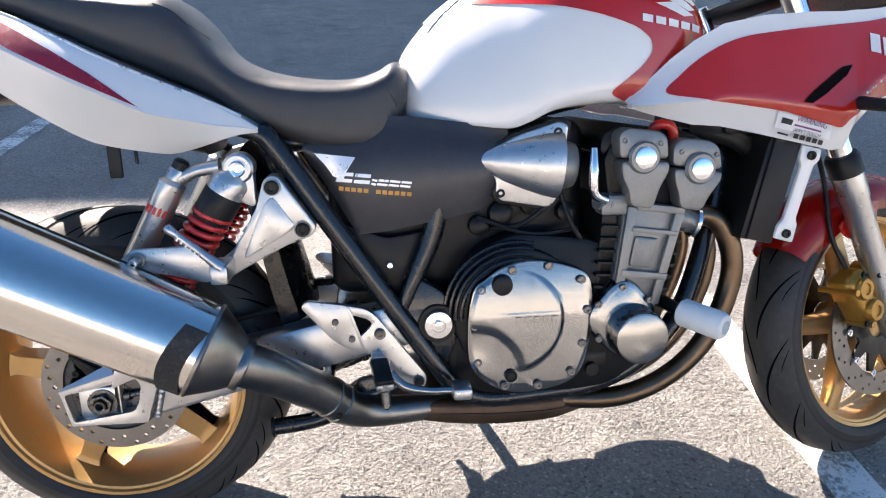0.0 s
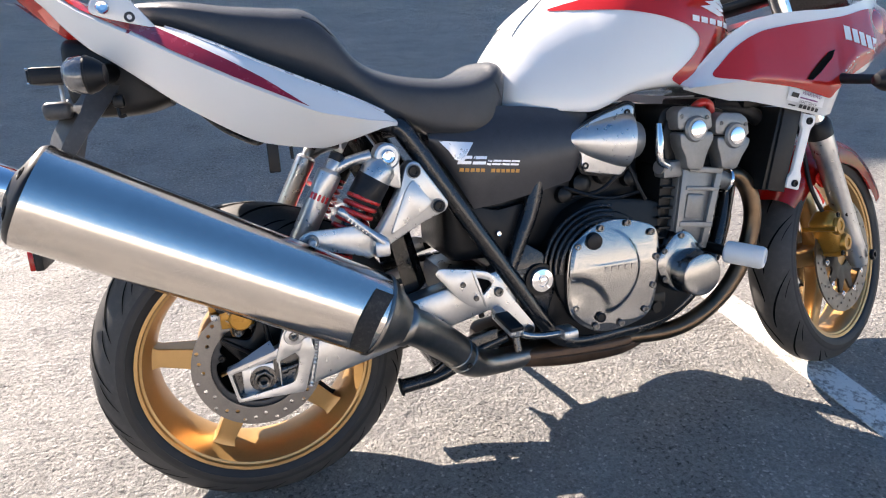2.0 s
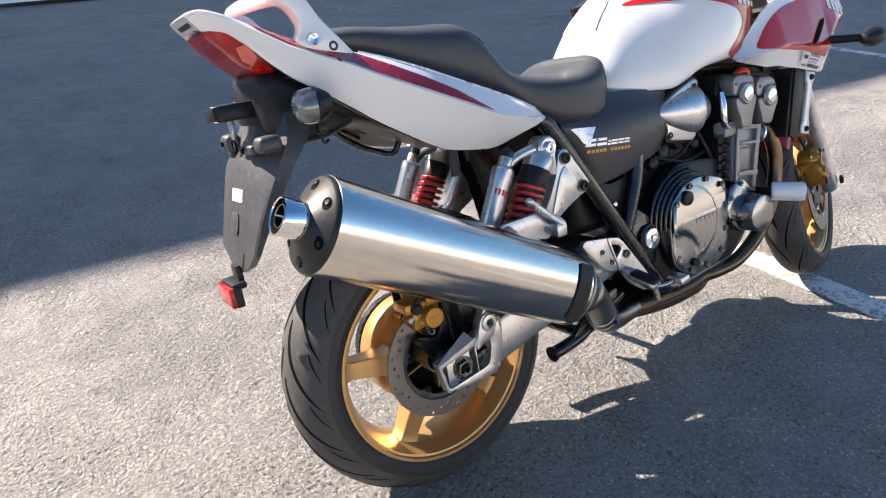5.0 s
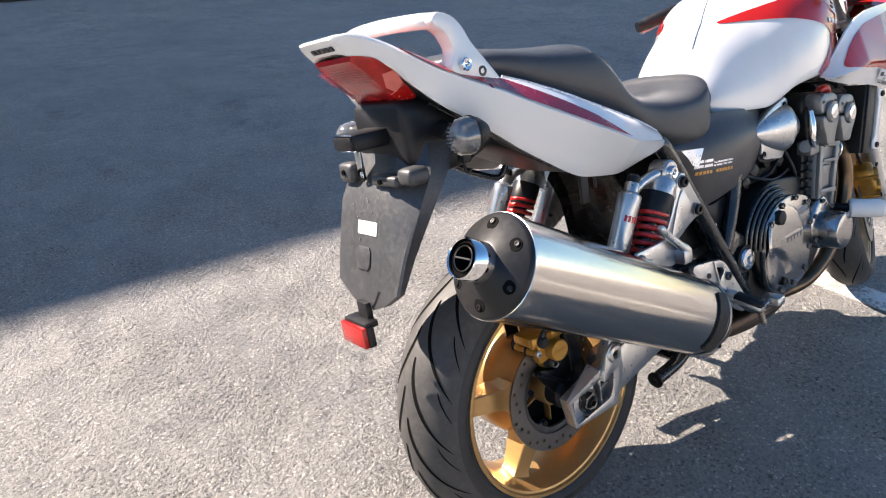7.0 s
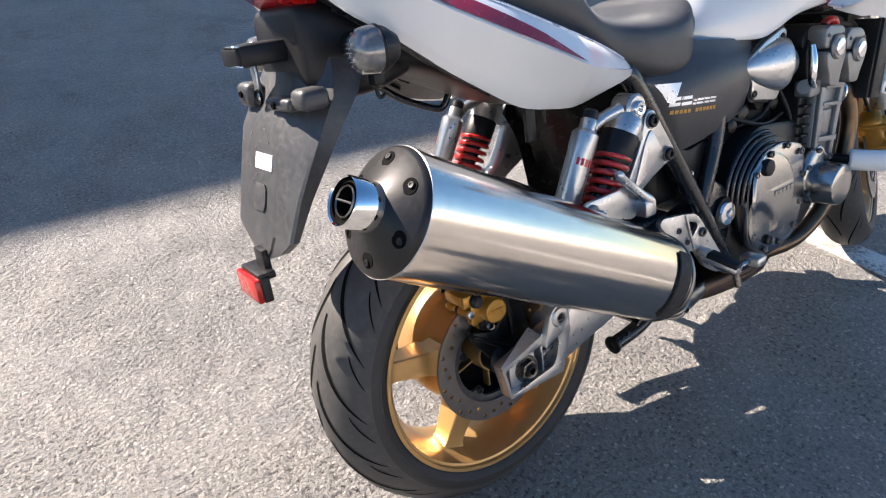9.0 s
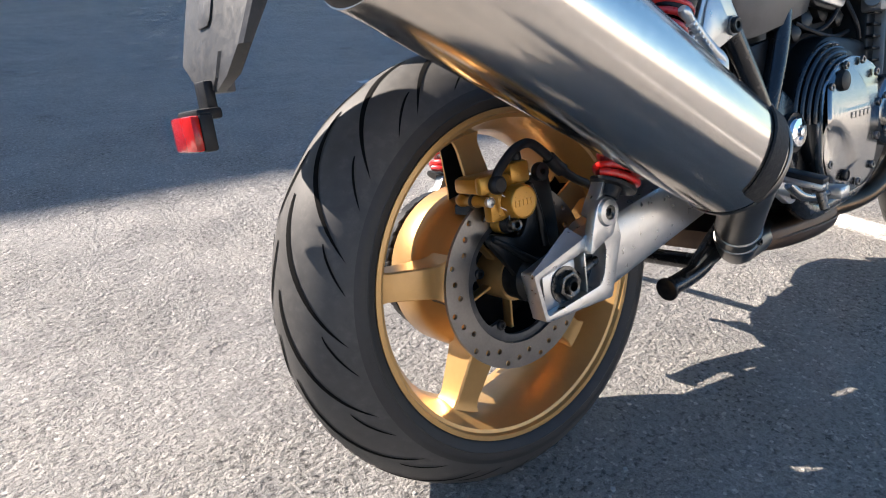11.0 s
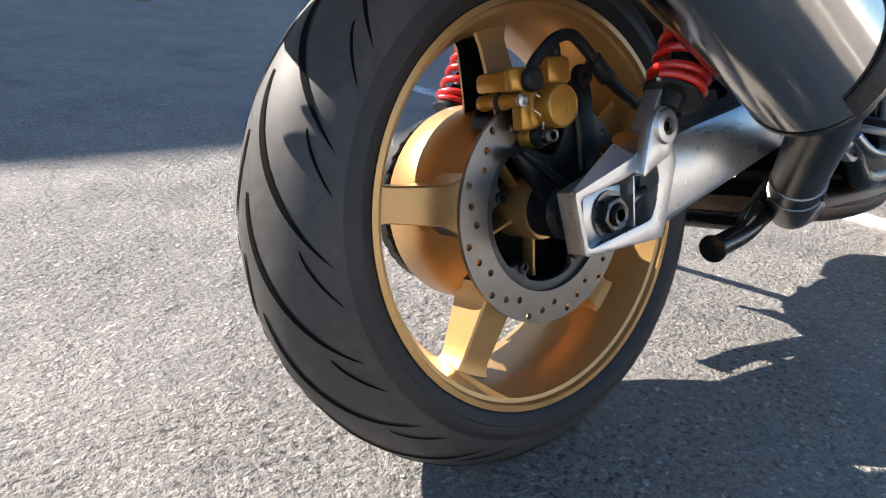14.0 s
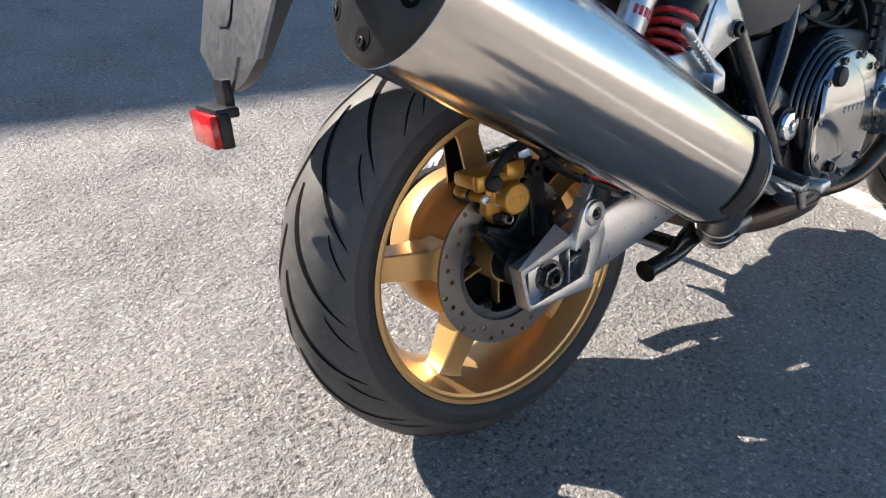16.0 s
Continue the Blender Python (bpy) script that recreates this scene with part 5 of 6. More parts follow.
    bm.transform(Matrix.Translation(foot) @ Matrix.Rotation(radians(LEAN_ANGLE), 4, "X"))
    part("stand_foot", bm, BLACK, st)


make_stands()


def make_rear_brake():
    # bridge over the disc, cylinder block outside it, upper housing
    body = join(block((-0.076, -0.117, 0.436), (-0.004, -0.060, 0.458), 0.007), block((-0.050, -0.114, 0.398), (0.004, -0.094, 0.446), 0.008), block((-0.028, -0.120, 0.440), (0.006, -0.090, 0.470), 0.006), block((-0.078, -0.119, 0.436), (-0.036, -0.106, 0.460), 0.005), block((-0.060, -0.112, 0.398), (-0.034, -0.096, 0.438), 0.004))
    cal = part("rear_caliper", body, CALGOLD, bike, "gold rear brake caliper")
    drum = part("piston_housing", turned([(0, 0), (0.0222, 0.0), (0.0222, 0.023), (0.0210, 0.0255), (0.0196, 0.026), (0.0190, 0.0250), (0, 0.0250)], (-0.022, -0.108, 0.420), (-0.022, -0.3, 0.420), 36), CALGOLD, cal, "round gold piston housing")
    for k in range(5):
        part("name_mark", block((-0.0375 + 0.0066 * k, -0.1338, 0.4155), (-0.0328 + 0.0066 * k, -0.1325, 0.4235), 0.0004, 1), CALGOLD, drum)
    pin = (-0.069, -0.3, 0.428)
    part("slide_pin", turned([(0, 0), (0.0075, 0), (0.0085, 0.003), (0.0085, 0.010), (0.0068, 0.013), (0.0068, 0.028), (0.0082, 0.030), (0.0082, 0.040), (0.0064, 0.043), (0.0064, 0.058), (0, 0.058)], (-0.069, -0.062, 0.428), pin, 20), CALGOLD, cal, "gold slide pin")
    part("pin_boot", turned([(0.0, 0), (0.0088, 0), (0.0098, 0.003), (0.0088, 0.006), (0.0, 0.006)], (-0.069, -0.090, 0.428), pin, 20), PLASTIC, cal, "black rubber boot")
    part("pin_bolt", turned([(0, 0), (0.0066, 0), (0.0066, 0.005), (0.0040, 0.006), (0.0040, 0.003), (0, 0.003)], (-0.069, -0.120, 0.428), pin, 16), ALLOY, cal, "silver pin bolt")
    pin = (-0.030, -0.3, 0.391)
    part("lower_boss", turned([(0, 0), (0.0130, 0.0), (0.0130, 0.013), (0.0120, 0.015), (0, 0.015)], (-0.032, -0.088, 0.391), pin, 24), CALGOLD, cal, "gold lower boss")
    part("boss_boot", turned([(0, 0), (0.0118, 0.0), (0.0130, 0.004), (0.0118, 0.008), (0.0100, 0.013), (0, 0.013)], (-0.030, -0.101, 0.391), pin, 24), PLASTIC, cal, "black rubber boot")
    bolt(cal, (-0.030, -0.113, 0.391), 0.0082, (0, -1, 0), GREASE, high=1.2)
    for x, z in ((-0.040, 0.412), (-0.036, 0.427)):
        part("clip_wire", tube([(x - 0.010, -0.119, z + 0.006), (x, -0.121, z - 0.002), (x + 0.004, -0.117, z - 0.014)], 0.0011, 6), CHROME, cal)
    part("torque_arm", plate([(-0.068, 0.374), (-0.058, 0.384), (-0.012, 0.368), (0.004, 0.396), (0.012, 0.446), (0.048, 0.446), (0.058, 0.360), (0.036, 0.290), (-0.014, 0.286), (-0.026, 0.318)], -0.110, -0.097, 0.004, r=0.012), DARK, cal, "black caliper bracket")
    part("bracket_rib", tube([(-0.062, -0.111, 0.378), (-0.030, -0.112, 0.356), (0.006, -0.112, 0.330)], [0.004, 0.0045, 0.006], 10), DARK, cal)
    part("bracket_rib", tube([(0.010, -0.111, 0.436), (0.020, -0.112, 0.40), (0.026, -0.112, 0.35)], [0.004, 0.0045, 0.006], 10), DARK, cal)
    part("bracket_boss", turned([(0, 0), (0.031, 0.0), (0.031, 0.012), (0.024, 0.018), (0, 0.018)], (0, -0.098, 0.308), (0, -0.3, 0.308), 32), DARK, cal)
    part("bracket_grommet", turned([(0.0045, 0.0), (0.0045, 0.010), (0.0115, 0.010), (0.0125, 0.004), (0.0115, 0.0)], (0.029, -0.108, 0.449), (0.029, -0.3, 0.449), 24), PLASTIC, cal, "black rubber grommet")
    part("brake_hose", tube([(-0.054, -0.121, 0.452), (-0.050, -0.121, 0.461), (-0.036, -0.120, 0.473), (-0.016, -0.120, 0.486), (0.008, -0.120, 0.489), (0.032, -0.120, 0.473), (0.047, -0.120, 0.458), (0.072, -0.120, 0.438), (0.105, -0.118, 0.420), (0.14, -0.112, 0.414), (0.30, -0.10, 0.44)], 0.0062, 12), PLASTIC, cal, "black rear brake hose")
    part("hose_sleeve", tube([(0.040, -0.120, 0.465), (0.052, -0.120, 0.453), (0.062, -0.120, 0.445)], 0.0095, 12), PLASTIC, cal, "black hose clip")
    part("bleed_screw", turned([(0, 0), (0.0062, 0), (0.0072, 0.003), (0.0062, 0.012), (0.0045, 0.016), (0, 0.016)], (-0.006, -0.108, 0.468), (-0.006, -0.108, 0.6), 16), PLASTIC, cal, "black bleed screw cap")
    part("banjo", turned([(0, 0), (0.0115, 0), (0.0125, 0.004), (0.0115, 0.010), (0.0085, 0.013), (0, 0.013)], (-0.054, -0.117, 0.447), (-0.054, -0.3, 0.447), 20), PLASTIC, cal, "black banjo joint")


make_rear_brake()

# ---------------------------------------------------------------- body
TANK_ROWS = [(0.532, 0.055, 0.790, 0.850, 2.0, -0.5), (0.540, 0.085, 0.780, 0.878, 2.0, -0.6), (0.564, 0.112, 0.775, 0.912, 1.9, -0.68), (0.602, 0.130, 0.770, 0.952, 2.0, -0.66), (0.656, 0.148, 0.761, 0.990, 2.1, -0.60), (0.712, 0.166, 0.753, 1.020, 2.3, -0.50), (0.745, 0.180, 0.762, 1.034, 2.45, -0.43), (0.79, 0.197, 0.782, 1.046, 2.6, -0.36), (0.87, 0.209, 0.789, 1.056, 2.8, -0.25), (0.94, 0.203, 0.786, 1.042, 3.0, -0.15), (1.00, 0.186, 0.775, 1.012, 3.0), (1.05, 0.15, 0.770, 0.965), (1.075, 0.10, 0.80, 0.92)]


def make_tank():
    tank = part("fuel_tank", hull(TANK_ROWS, 2.6, 6, 64, 7.0), WHITE, bike, "white fuel tank with red upper front")
    tree = tree_of(tank)
    for s in (-1, 1):
        applied("red_field", [(0.645, 0.961), (0.70, 0.974), (0.78, 0.990), (0.88, 0.997), (0.98, 0.985), (1.05, 0.94), (1.07, 0.86), (1.05, 0.792), (0.97, 0.789), (0.905, 0.794), (0.862, 0.810), (0.888, 0.829), (0.917, 0.852), (0.934, 0.874), (0.931, 0.893), (0.907, 0.911), (0.85, 0.931), (0.78, 0.948), (0.71, 0.956)], tree, RED, tank, "glossy red tank field", side=s, lift=0.0016, step=0.009, r=0.03)
        # winged emblem and maker's name as plain shapes
        for k in range(4):
            z = 0.936 + 0.0085 * k
            applied("emblem", [(0.935 + 0.014 * k, z + 0.012), (0.988 + 0.010 * k, z - 0.008), (1.008 + 0.004 * k, z - 0.006), (0.966 + 0.012 * k, z + 0.014)], tree, WPRINT, tank, side=s, lift=0.0034, step=0.02)
        for k in range(5):
            x = 0.912 + 0.0235 * k
            z = 0.932 - 0.0036 * k
            applied("name_mark", [(x, z), (x + 0.018, z - 0.003), (x + 0.018, z - 0.014), (x, z - 0.011)], tree, WPRINT, tank, side=s, lift=0.0034, step=0.02)
    applied("tank_pad", [(0.585, -0.055), (0.64, -0.045), (0.72, -0.02), (0.72, 0.02), (0.64, 0.045), (0.585, 0.055)], tree, WPRINT, tank, "pale tank protector film", way="Z", lift=0.0025)
    part("filler", turned([(0, 0.012), (0.045, 0.012), (0.05, 0.0), (0, 0)], (0.80, 0, 1.05), (0.80, 0, 1.2), 36), CHROME, tank, "chrome filler cap")


make_tank()


def make_seat():
    rows = [(-0.150, 0.05, 0.975, 0.990), (-0.125, 0.095, 0.962, 0.996, 2.6), (-0.06, 0.120, 0.935, 0.998, 2.8), (0.02, 0.135, 0.898, 0.988, 3.0), (0.10, 0.142, 0.862, 0.982, 3.2), (0.160, 0.145, 0.835, 0.977, 3.2), (0.20, 0.146, 0.815, 0.946, 3.0), (0.245, 0.148, 0.788, 0.888, 2.8), (0.30, 0.150, 0.752, 0.858, 3.2), (0.38, 0.158, 0.724, 0.842, 4.0), (0.45, 0.156, 0.716, 0.840, 4.6), (0.495, 0.148, 0.718, 0.852, 4.6), (0.518, 0.136, 0.735, 0.866, 4.0), (0.534, 0.120, 0.765, 0.868, 3.2), (0.545, 0.100, 0.790, 0.862, 2.6)]
    seat = part("seat", hull(rows, 2.8, 6, 48), VINYL, bike, "black vinyl stepped seat")
    tree = tree_of(seat)
    for s in (-1, 1):
        # stitched seams that run over the step
        pts = []
        for x, z in ((0.150, 0.957), (0.178, 0.945), (0.200, 0.925), (0.225, 0.905), (0.247, 0.897)):
            hit, n, _, _ = tree.ray_cast(Vector((x, s * 2.0, z)), Vector((0, -s, 0)))
            if hit:
                pts.append(hit)
        if len(pts) > 2:
            part("seam", tube(pts, 0.0018, 6, per=3), VINYL, seat)
        pts = []
        for x, z in ((0.500, 0.835), (0.512, 0.82), (0.522, 0.80), (0.528, 0.78)):
            hit, n, _, _ = tree.ray_cast(Vector((x, s * 2.0, z)), Vector((0, -s, 0)))
            if hit:
                pts.append(hit)
        if len(pts) > 2:
            part("seam", tube(pts, 0.0018, 6, per=3), VINYL, seat)


make_seat()


def make_tail():
    # station: x, half width and height of the crease, of the top edge, of the lower edge, rake of the section
    rows = [(0.300, 0.170, 0.763, 0.162, 0.767, 0.165, 0.757, 0), (0.276, 0.186, 0.768, 0.172, 0.784, 0.182, 0.756, 0), (0.245, 0.198, 0.772, 0.177, 0.800, 0.183, 0.748, 0),
            (0.205, 0.209, 0.781, 0.181, 0.819, 0.172, 0.736, 0), (0.170, 0.217, 0.789, 0.184, 0.834, 0.165, 0.728, 0), (0.140, 0.222, 0.798, 0.185, 0.847, 0.164, 0.729, 0),
            (0.070, 0.220, 0.830, 0.180, 0.879, 0.166, 0.742, 0), (0.030, 0.215, 0.849, 0.172, 0.899, 0.167, 0.757, 0), (-0.030, 0.204, 0.879, 0.154, 0.927, 0.166, 0.793, 0),
            (-0.078, 0.190, 0.905, 0.138, 0.946, 0.161, 0.825, 0), (-0.116, 0.178, 0.927, 0.128, 0.958, 0.154, 0.855, 0), (-0.162, 0.162, 0.950, 0.120, 0.973, 0.143, 0.891, 0),
            (-0.200, 0.147, 0.971, 0.112, 0.990, 0.131, 0.918, 0), (-0.240, 0.130, 0.997, 0.105, 1.012, 0.115, 0.953, 0.1), (-0.274, 0.112, 1.020, 0.094, 1.033, 0.101, 0.985, 0.3),
            (-0.305, 0.095, 1.038, 0.084, 1.048, 0.089, 1.005, 0.55), (-0.323, 0.082, 1.045, 0.072, 1.052, 0.080, 1.012, 0.75), (-0.333, 0.069, 1.044, 0.060, 1.050, 0.068, 1.015, 0.8), (-0.337, 0.058, 1.041, 0.050, 1.046, 0.058, 1.019, 0.8)]
    a, b, c = (catmull([(r[i], r[j], r[k]) for r in rows], 6) for i, j, k in ((0, 1, 2), (3, 4, 5), (6, 7, 0)))
    rings = []
    for p, q, o in zip(a, b, c):
        w, zc, top, zt, wl, zl, rake = p.y, p.z, q.x, q.y, q.z, o.x, o.y
        half = [(0.0, zt), (0.5 * top, zt), (top - 0.014, zt), (top - 0.001, zt - 0.001), (top + 0.22 * (w - top), zt - 0.16 * (zt - zc)), (top + 0.60 * (w - top), zt - 0.55 * (zt - zc)), (w - 0.003, zc + 0.05 * (zt - zc)), (w, zc - 0.02 * (zc - zl))]
        half += [(w + (wl - w) * f + 0.004 * f * (1 - f), zc + (zl - zc) * f) for f in (0.27, 0.52, 0.76)]
        half += [(wl + 0.001, zl + 0.06 * (zc - zl)), (wl - 0.003, zl), (wl - 0.012, zl + 0.003), (0.5 * wl, zl + 0.2 * (zt - zl)), (0.0, zl + 0.2 * (zt - zl))]
        rings.append([Vector((p.x + rake * (zt - z), y, z)) for y, z in half] + [Vector((p.x + rake * (zt - z), -y, z)) for y, z in half[-2:0:-1]])
    tail = part("tail_cowl", skin(rings), WHITE, bike, "white tail cowl with a red stripe", smooth=22)
    tail.data.materials.append(PLASTIC)
    for f in tail.data.polygons:
        if f.index % 30 in (13, 14, 15, 16) and -0.30 < f.center.x < 0.12:
            f.material_index = 1
    tree = tree_of(tail)
    for s in (-1, 1):
        for w in (0.118, 0.085):
            pts = []
            for k in range(9):
                hit, n, _, _ = tree.ray_cast(Vector((-0.20 + 0.027 * k, s * (w + 0.0015 * k), 0.3)), Vector((0, 0, 1)))
                if hit:
                    pts.append(hit - Vector((0, 0, 0.001)))
            if len(pts) > 2:
                part("undertray_rib", tube(pts, 0.0045, 8, per=2), BLACK, tail, "black moulded rib under the cowl")
        applied("stripe", [(-0.130, 0.938), (-0.116, 0.931), (-0.078, 0.908), (-0.030, 0.882), (0.030, 0.852), (0.070, 0.833), (0.138, 0.801), (0.120, 0.814), (0.068, 0.852), (0.016, 0.884), (-0.030, 0.910), (-0.078, 0.937), (-0.116, 0.957), (-0.130, 0.963)], tree, STRIPE, tail, "dark red stripe", side=s, step=0.005, lift=0.0018)
        part("edge_trim", tube([(r[0], s * (r[3] - 0.003), r[4] + 0.0006) for r in rows[1:10]], 0.0023, 8, per=8), SILVERPRINT, tail, "silver edge of the cowl")
    applied("top_stripe", [(-0.248, -0.114), (-0.205, -0.138), (-0.13, -0.168), (-0.13, 0.168), (-0.205, 0.138), (-0.248, 0.114)], tree, RED, tail, "red top of the tail", way="Z", lift=0.0018)
    # lamp under the tip: a wedge lens, narrower below
    shape = ((-0.311, 1.010, 1.018, 0.056, 0.062), (-0.304, 1.002, 1.016, 0.062, 0.072), (-0.288, 0.985, 1.010, 0.066, 0.086), (-0.270, 0.965, 1.001, 0.066, 0.094), (-0.247, 0.944, 0.985, 0.064, 0.099), (-0.230, 0.931, 0.972, 0.062, 0.099), (-0.214, 0.928, 0.958, 0.060, 0.095))
    rings = []
    for x, z0, z1, wb, wt in shape:
        half = [(0, z1), (0.7 * wt, z1), (wt, z1), (wt, z1 - 0.1 * (z1 - z0)), (0.5 * (wt + wb), 0.5 * (z0 + z1)), (wb + 0.001, z0 + 0.08 * (z1 - z0)), (wb - 0.003, z0), (0.6 * wb, z0), (0, z0)]
        rings.append([Vector((x, y, z)) for y, z in half] + [Vector((x, -y, z)) for y, z in half[-2:0:-1]])
    lamp = part("tail_lamp", skin(rings), REDLENS, bike, "red tail lamp lens", smooth=30)
    lens = tree_of(lamp)
    for s in (-1, 1):
        applied("reflector_cell", [(-0.272, 0.984), (-0.258, 0.988), (-0.242, 0.966), (-0.247, 0.953), (-0.262, 0.962)], lens, LENSBRIGHT, lamp, "bright reflector cell in the lamp", side=s, lift=0.0012)
        # Pale flecks paint glints onto the sides of the lens.
        for x, z in ((-0.236, 0.962), (-0.231, 0.960), (-0.223, 0.951), (-0.221, 0.944), (-0.228, 0.940), (-0.234, 0.938), (-0.240, 0.945), (-0.252, 0.950)):
            applied("lens_glint", [(x - 0.0012, z), (x, z + 0.0016), (x + 0.0012, z), (x, z - 0.0016)], lens, LENSBRIGHT, lamp, side=s, lift=0.0008)
    for k in range(7):
        q = k / 8
        part("lens_rib", tube([(-0.307 + 0.032 * q, -0.066, 0.9975 - 0.0290 * q), (-0.307 + 0.032 * q, 0.066, 0.9975 - 0.0290 * q)], 0.0006, 6, smooth=False), REDLENS, lamp)
    # the maker's name on the raked tip as plain bars
    d, n = Vector((0.626, 0, -0.779)), Vector((-0.779, 0, -0.626))
    lie = Matrix((Vector((0, 1, 0)), d, n)).transposed().to_4x4()
    for k in range(5):
        mark = block((-0.0052, -0.0042, -0.0040), (0.0052, 0.0042, 0.0012), 0)
        mark.transform(Matrix.Translation((-0.3275, -0.036 + 0.0150 * k, 1.0325)) @ lie)
        part("name_mark", mark, INK, tail, "black lettering bar")
    # grab rails
    for s in (-1, 1):
        y = s * 0.118
        rail = plate([(-0.096, 0.934), (-0.090, 0.946), (-0.112, 0.974), (-0.142, 1.010), (-0.156, 1.038), (-0.176, 1.056), (-0.204, 1.060), (-0.214, 1.049), (-0.206, 1.038), (-0.190, 1.028), (-0.176, 1.000), (-0.192, 0.974), (-0.172, 0.957), (-0.128, 0.942)], y - s * 0.004, y + s * 0.030, 0.006, r=0.012)
        gr = part("grab_rail", rail, WHITE, bike, "white cast grab rail")
        for x, z, r, m in ((-0.165, 0.977, 0.0105, CHROME), (-0.128, 0.962, 0.0085, INK)):
            bolt(gr, (x, y + s * 0.029, z), r, (0, s, 0), m, high=0.9 if m is CHROME else 0.15)
    part("rail_bridge", tube([(-0.190, -0.134, 1.046), (-0.206, -0.115, 1.050), (-0.222, -0.06, 1.053), (-0.226, 0.0, 1.054), (-0.222, 0.06, 1.053), (-0.206, 0.115, 1.050), (-0.190, 0.134, 1.046)], 0.0125, 16), WHITE, bike, "white grab rail cross bar")


make_tail()


def make_rear_fender():
    under = hull([(-0.235, 0.070, 0.900, 0.935, 3.5), (-0.20, 0.082, 0.850, 0.930, 3.5), (-0.14, 0.090, 0.838, 0.915, 3.5), (-0.06, 0.095, 0.815, 0.880, 3.5), (0.03, 0.098, 0.775, 0.83, 3.5), (0.12, 0.10, 0.735, 0.79, 3.5), (0.20, 0.10, 0.715, 0.76, 3.5)], 3.5)
    fen = part("under_tail", under, PLASTIC, bike, "black plastic under-tail tray")
    neck = hull([(-0.252, 0.070, 0.845, 0.930, 7), (-0.235, 0.082, 0.810, 0.940, 7), (-0.15, 0.090, 0.805, 0.930, 6), (-0.09, 0.084, 0.82, 0.90, 5)], 6)
    part("fender_neck", neck, PLASTIC, bike, "black rear mudguard neck")
    # number-plate carrier: a tapered tongue with folded edges
    rings = []
    for z, xb, back, flank, w in ((0.888, -0.236, 0.020, 0.062, 0.075), (0.848, -0.254, 0.030, 0.052, 0.094), (0.818, -0.272, 0.036, 0.042, 0.107), (0.777, -0.296, 0.032, 0.036, 0.110), (0.736, -0.309, 0.021, 0.030, 0.109), (0.690, -0.323, 0.010, 0.022, 0.107), (0.637, -0.338, 0.002, 0.013, 0.105), (0.612, -0.340, 0.002, 0.014, 0.062), (0.598, -0.341, 0.002, 0.010, 0.022)):
        ring = []
        for u, v in ((-1.0, back + flank), (-1.0, back + 0.004), (-0.96, back), (-0.50, 0.002), (-0.44, 0.0), (0, 0.0), (0.80, 0.0), (0.92, 0.003), (1, 0.016), (1.0, 0.03), (0.9, 0.034), (0, 0.03), (-0.94, back + flank)):
            ring.append(Vector((xb + v, u * w, z)))
        rings.append(ring)
    tongue = part("plate_carrier", skin(rings), GREYPLASTIC, bike, "weathered black plastic number plate carrier", smooth=24)
    tab = block((-0.292, 0.050, 0.806), (-0.262, 0.100, 0.842), 0.010, 3)
    part("plate_bracket", tab, GREYPLASTIC, tongue, "grey plate mounting tab")
    tab = join(block((-0.292, -0.090, 0.806), (-0.262, -0.014, 0.824), 0.006, 3), block((-0.286, -0.126, 0.807), (-0.244, -0.084, 0.836), 0.010, 3))
    part("plate_bracket", tab, GREYPLASTIC, tongue, "grey plate mounting tab")
    for y in (0.075, -0.045):
        bolt(tongue, (-0.2925, y, 0.826 if y > 0 else 0.815), 0.005, (-1, 0, 0), SHADE_BLACK)
    part("plate_strut", block((-0.284, 0.022, 0.824), (-0.279, 0.040, 0.876), 0.001), ALLOY, tongue, "thin silver plate strut")
    ring = turned([(0.007, 0.0), (0.011, 0.002), (0.012, 0.0), (0.011, -0.002)], (-0.286, 0.024, 0.822), (-0.4, 0.024, 0.822), 20)
    part("bolt_grommet", ring, SHADE_BLACK, tongue)
    bolt(tongue, (-0.282, 0.024, 0.822), 0.0065, (-1, 0, 0), CHROME, "nut")
    lab = block((-0.0006, -0.031, -0.0115), (0.0006, 0.031, 0.0115), 0)
    lab.transform(Matrix.Translation((-0.3098, -0.002, 0.736)) @ Matrix.Rotation(radians(17), 4, "Y"))
    part("sticker", lab, WPRINT, tongue, "blank white sticker")
    mark = plate([(-0.022, -0.012), (-0.016, -0.020), (0.016, -0.020), (0.022, -0.012), (0.022, 0.012), (0.016, 0.020), (-0.016, 0.020), (-0.022, 0.012)], -0.0008, 0.0008, 0.0004)
    mark.transform(Matrix.Translation((-0.3258, 0.004, 0.686)) @ Matrix.Rotation(radians(17), 4, "Y") @ Matrix.Rotation(radians(90), 4, "Z"))
    part("moulded_mark", mark, GREYPLASTIC, tongue)
    rnd = random.Random(3)
    for k in range(16):
        z = rnd.uniform(0.70, 0.80)
        x = -0.309 + (0.736 - z) * -0.30 - 0.0005
        bolt(tongue, (x, rnd.uniform(-0.045, 0.06), z), rnd.uniform(0.0008, 0.0014), (-1, 0, 0), CHROME, "water_drop")
    stem = join(block((-0.350, -0.014, 0.578), (-0.338, 0.020, 0.612), 0.003), block((-0.368, -0.030, 0.571), (-0.340, 0.044, 0.583), 0.003))
    part("reflector_stem", stem, PLASTIC, tongue)
    refl = part("reflector", block((-0.376, -0.032, 0.539), (-0.366, 0.046, 0.577), 0.003), REDLENS, tongue, "red rectangular reflector")
    part("reflector_back", block((-0.367, -0.033, 0.538), (-0.352, 0.047, 0.578), 0.003), PLASTIC, tongue)
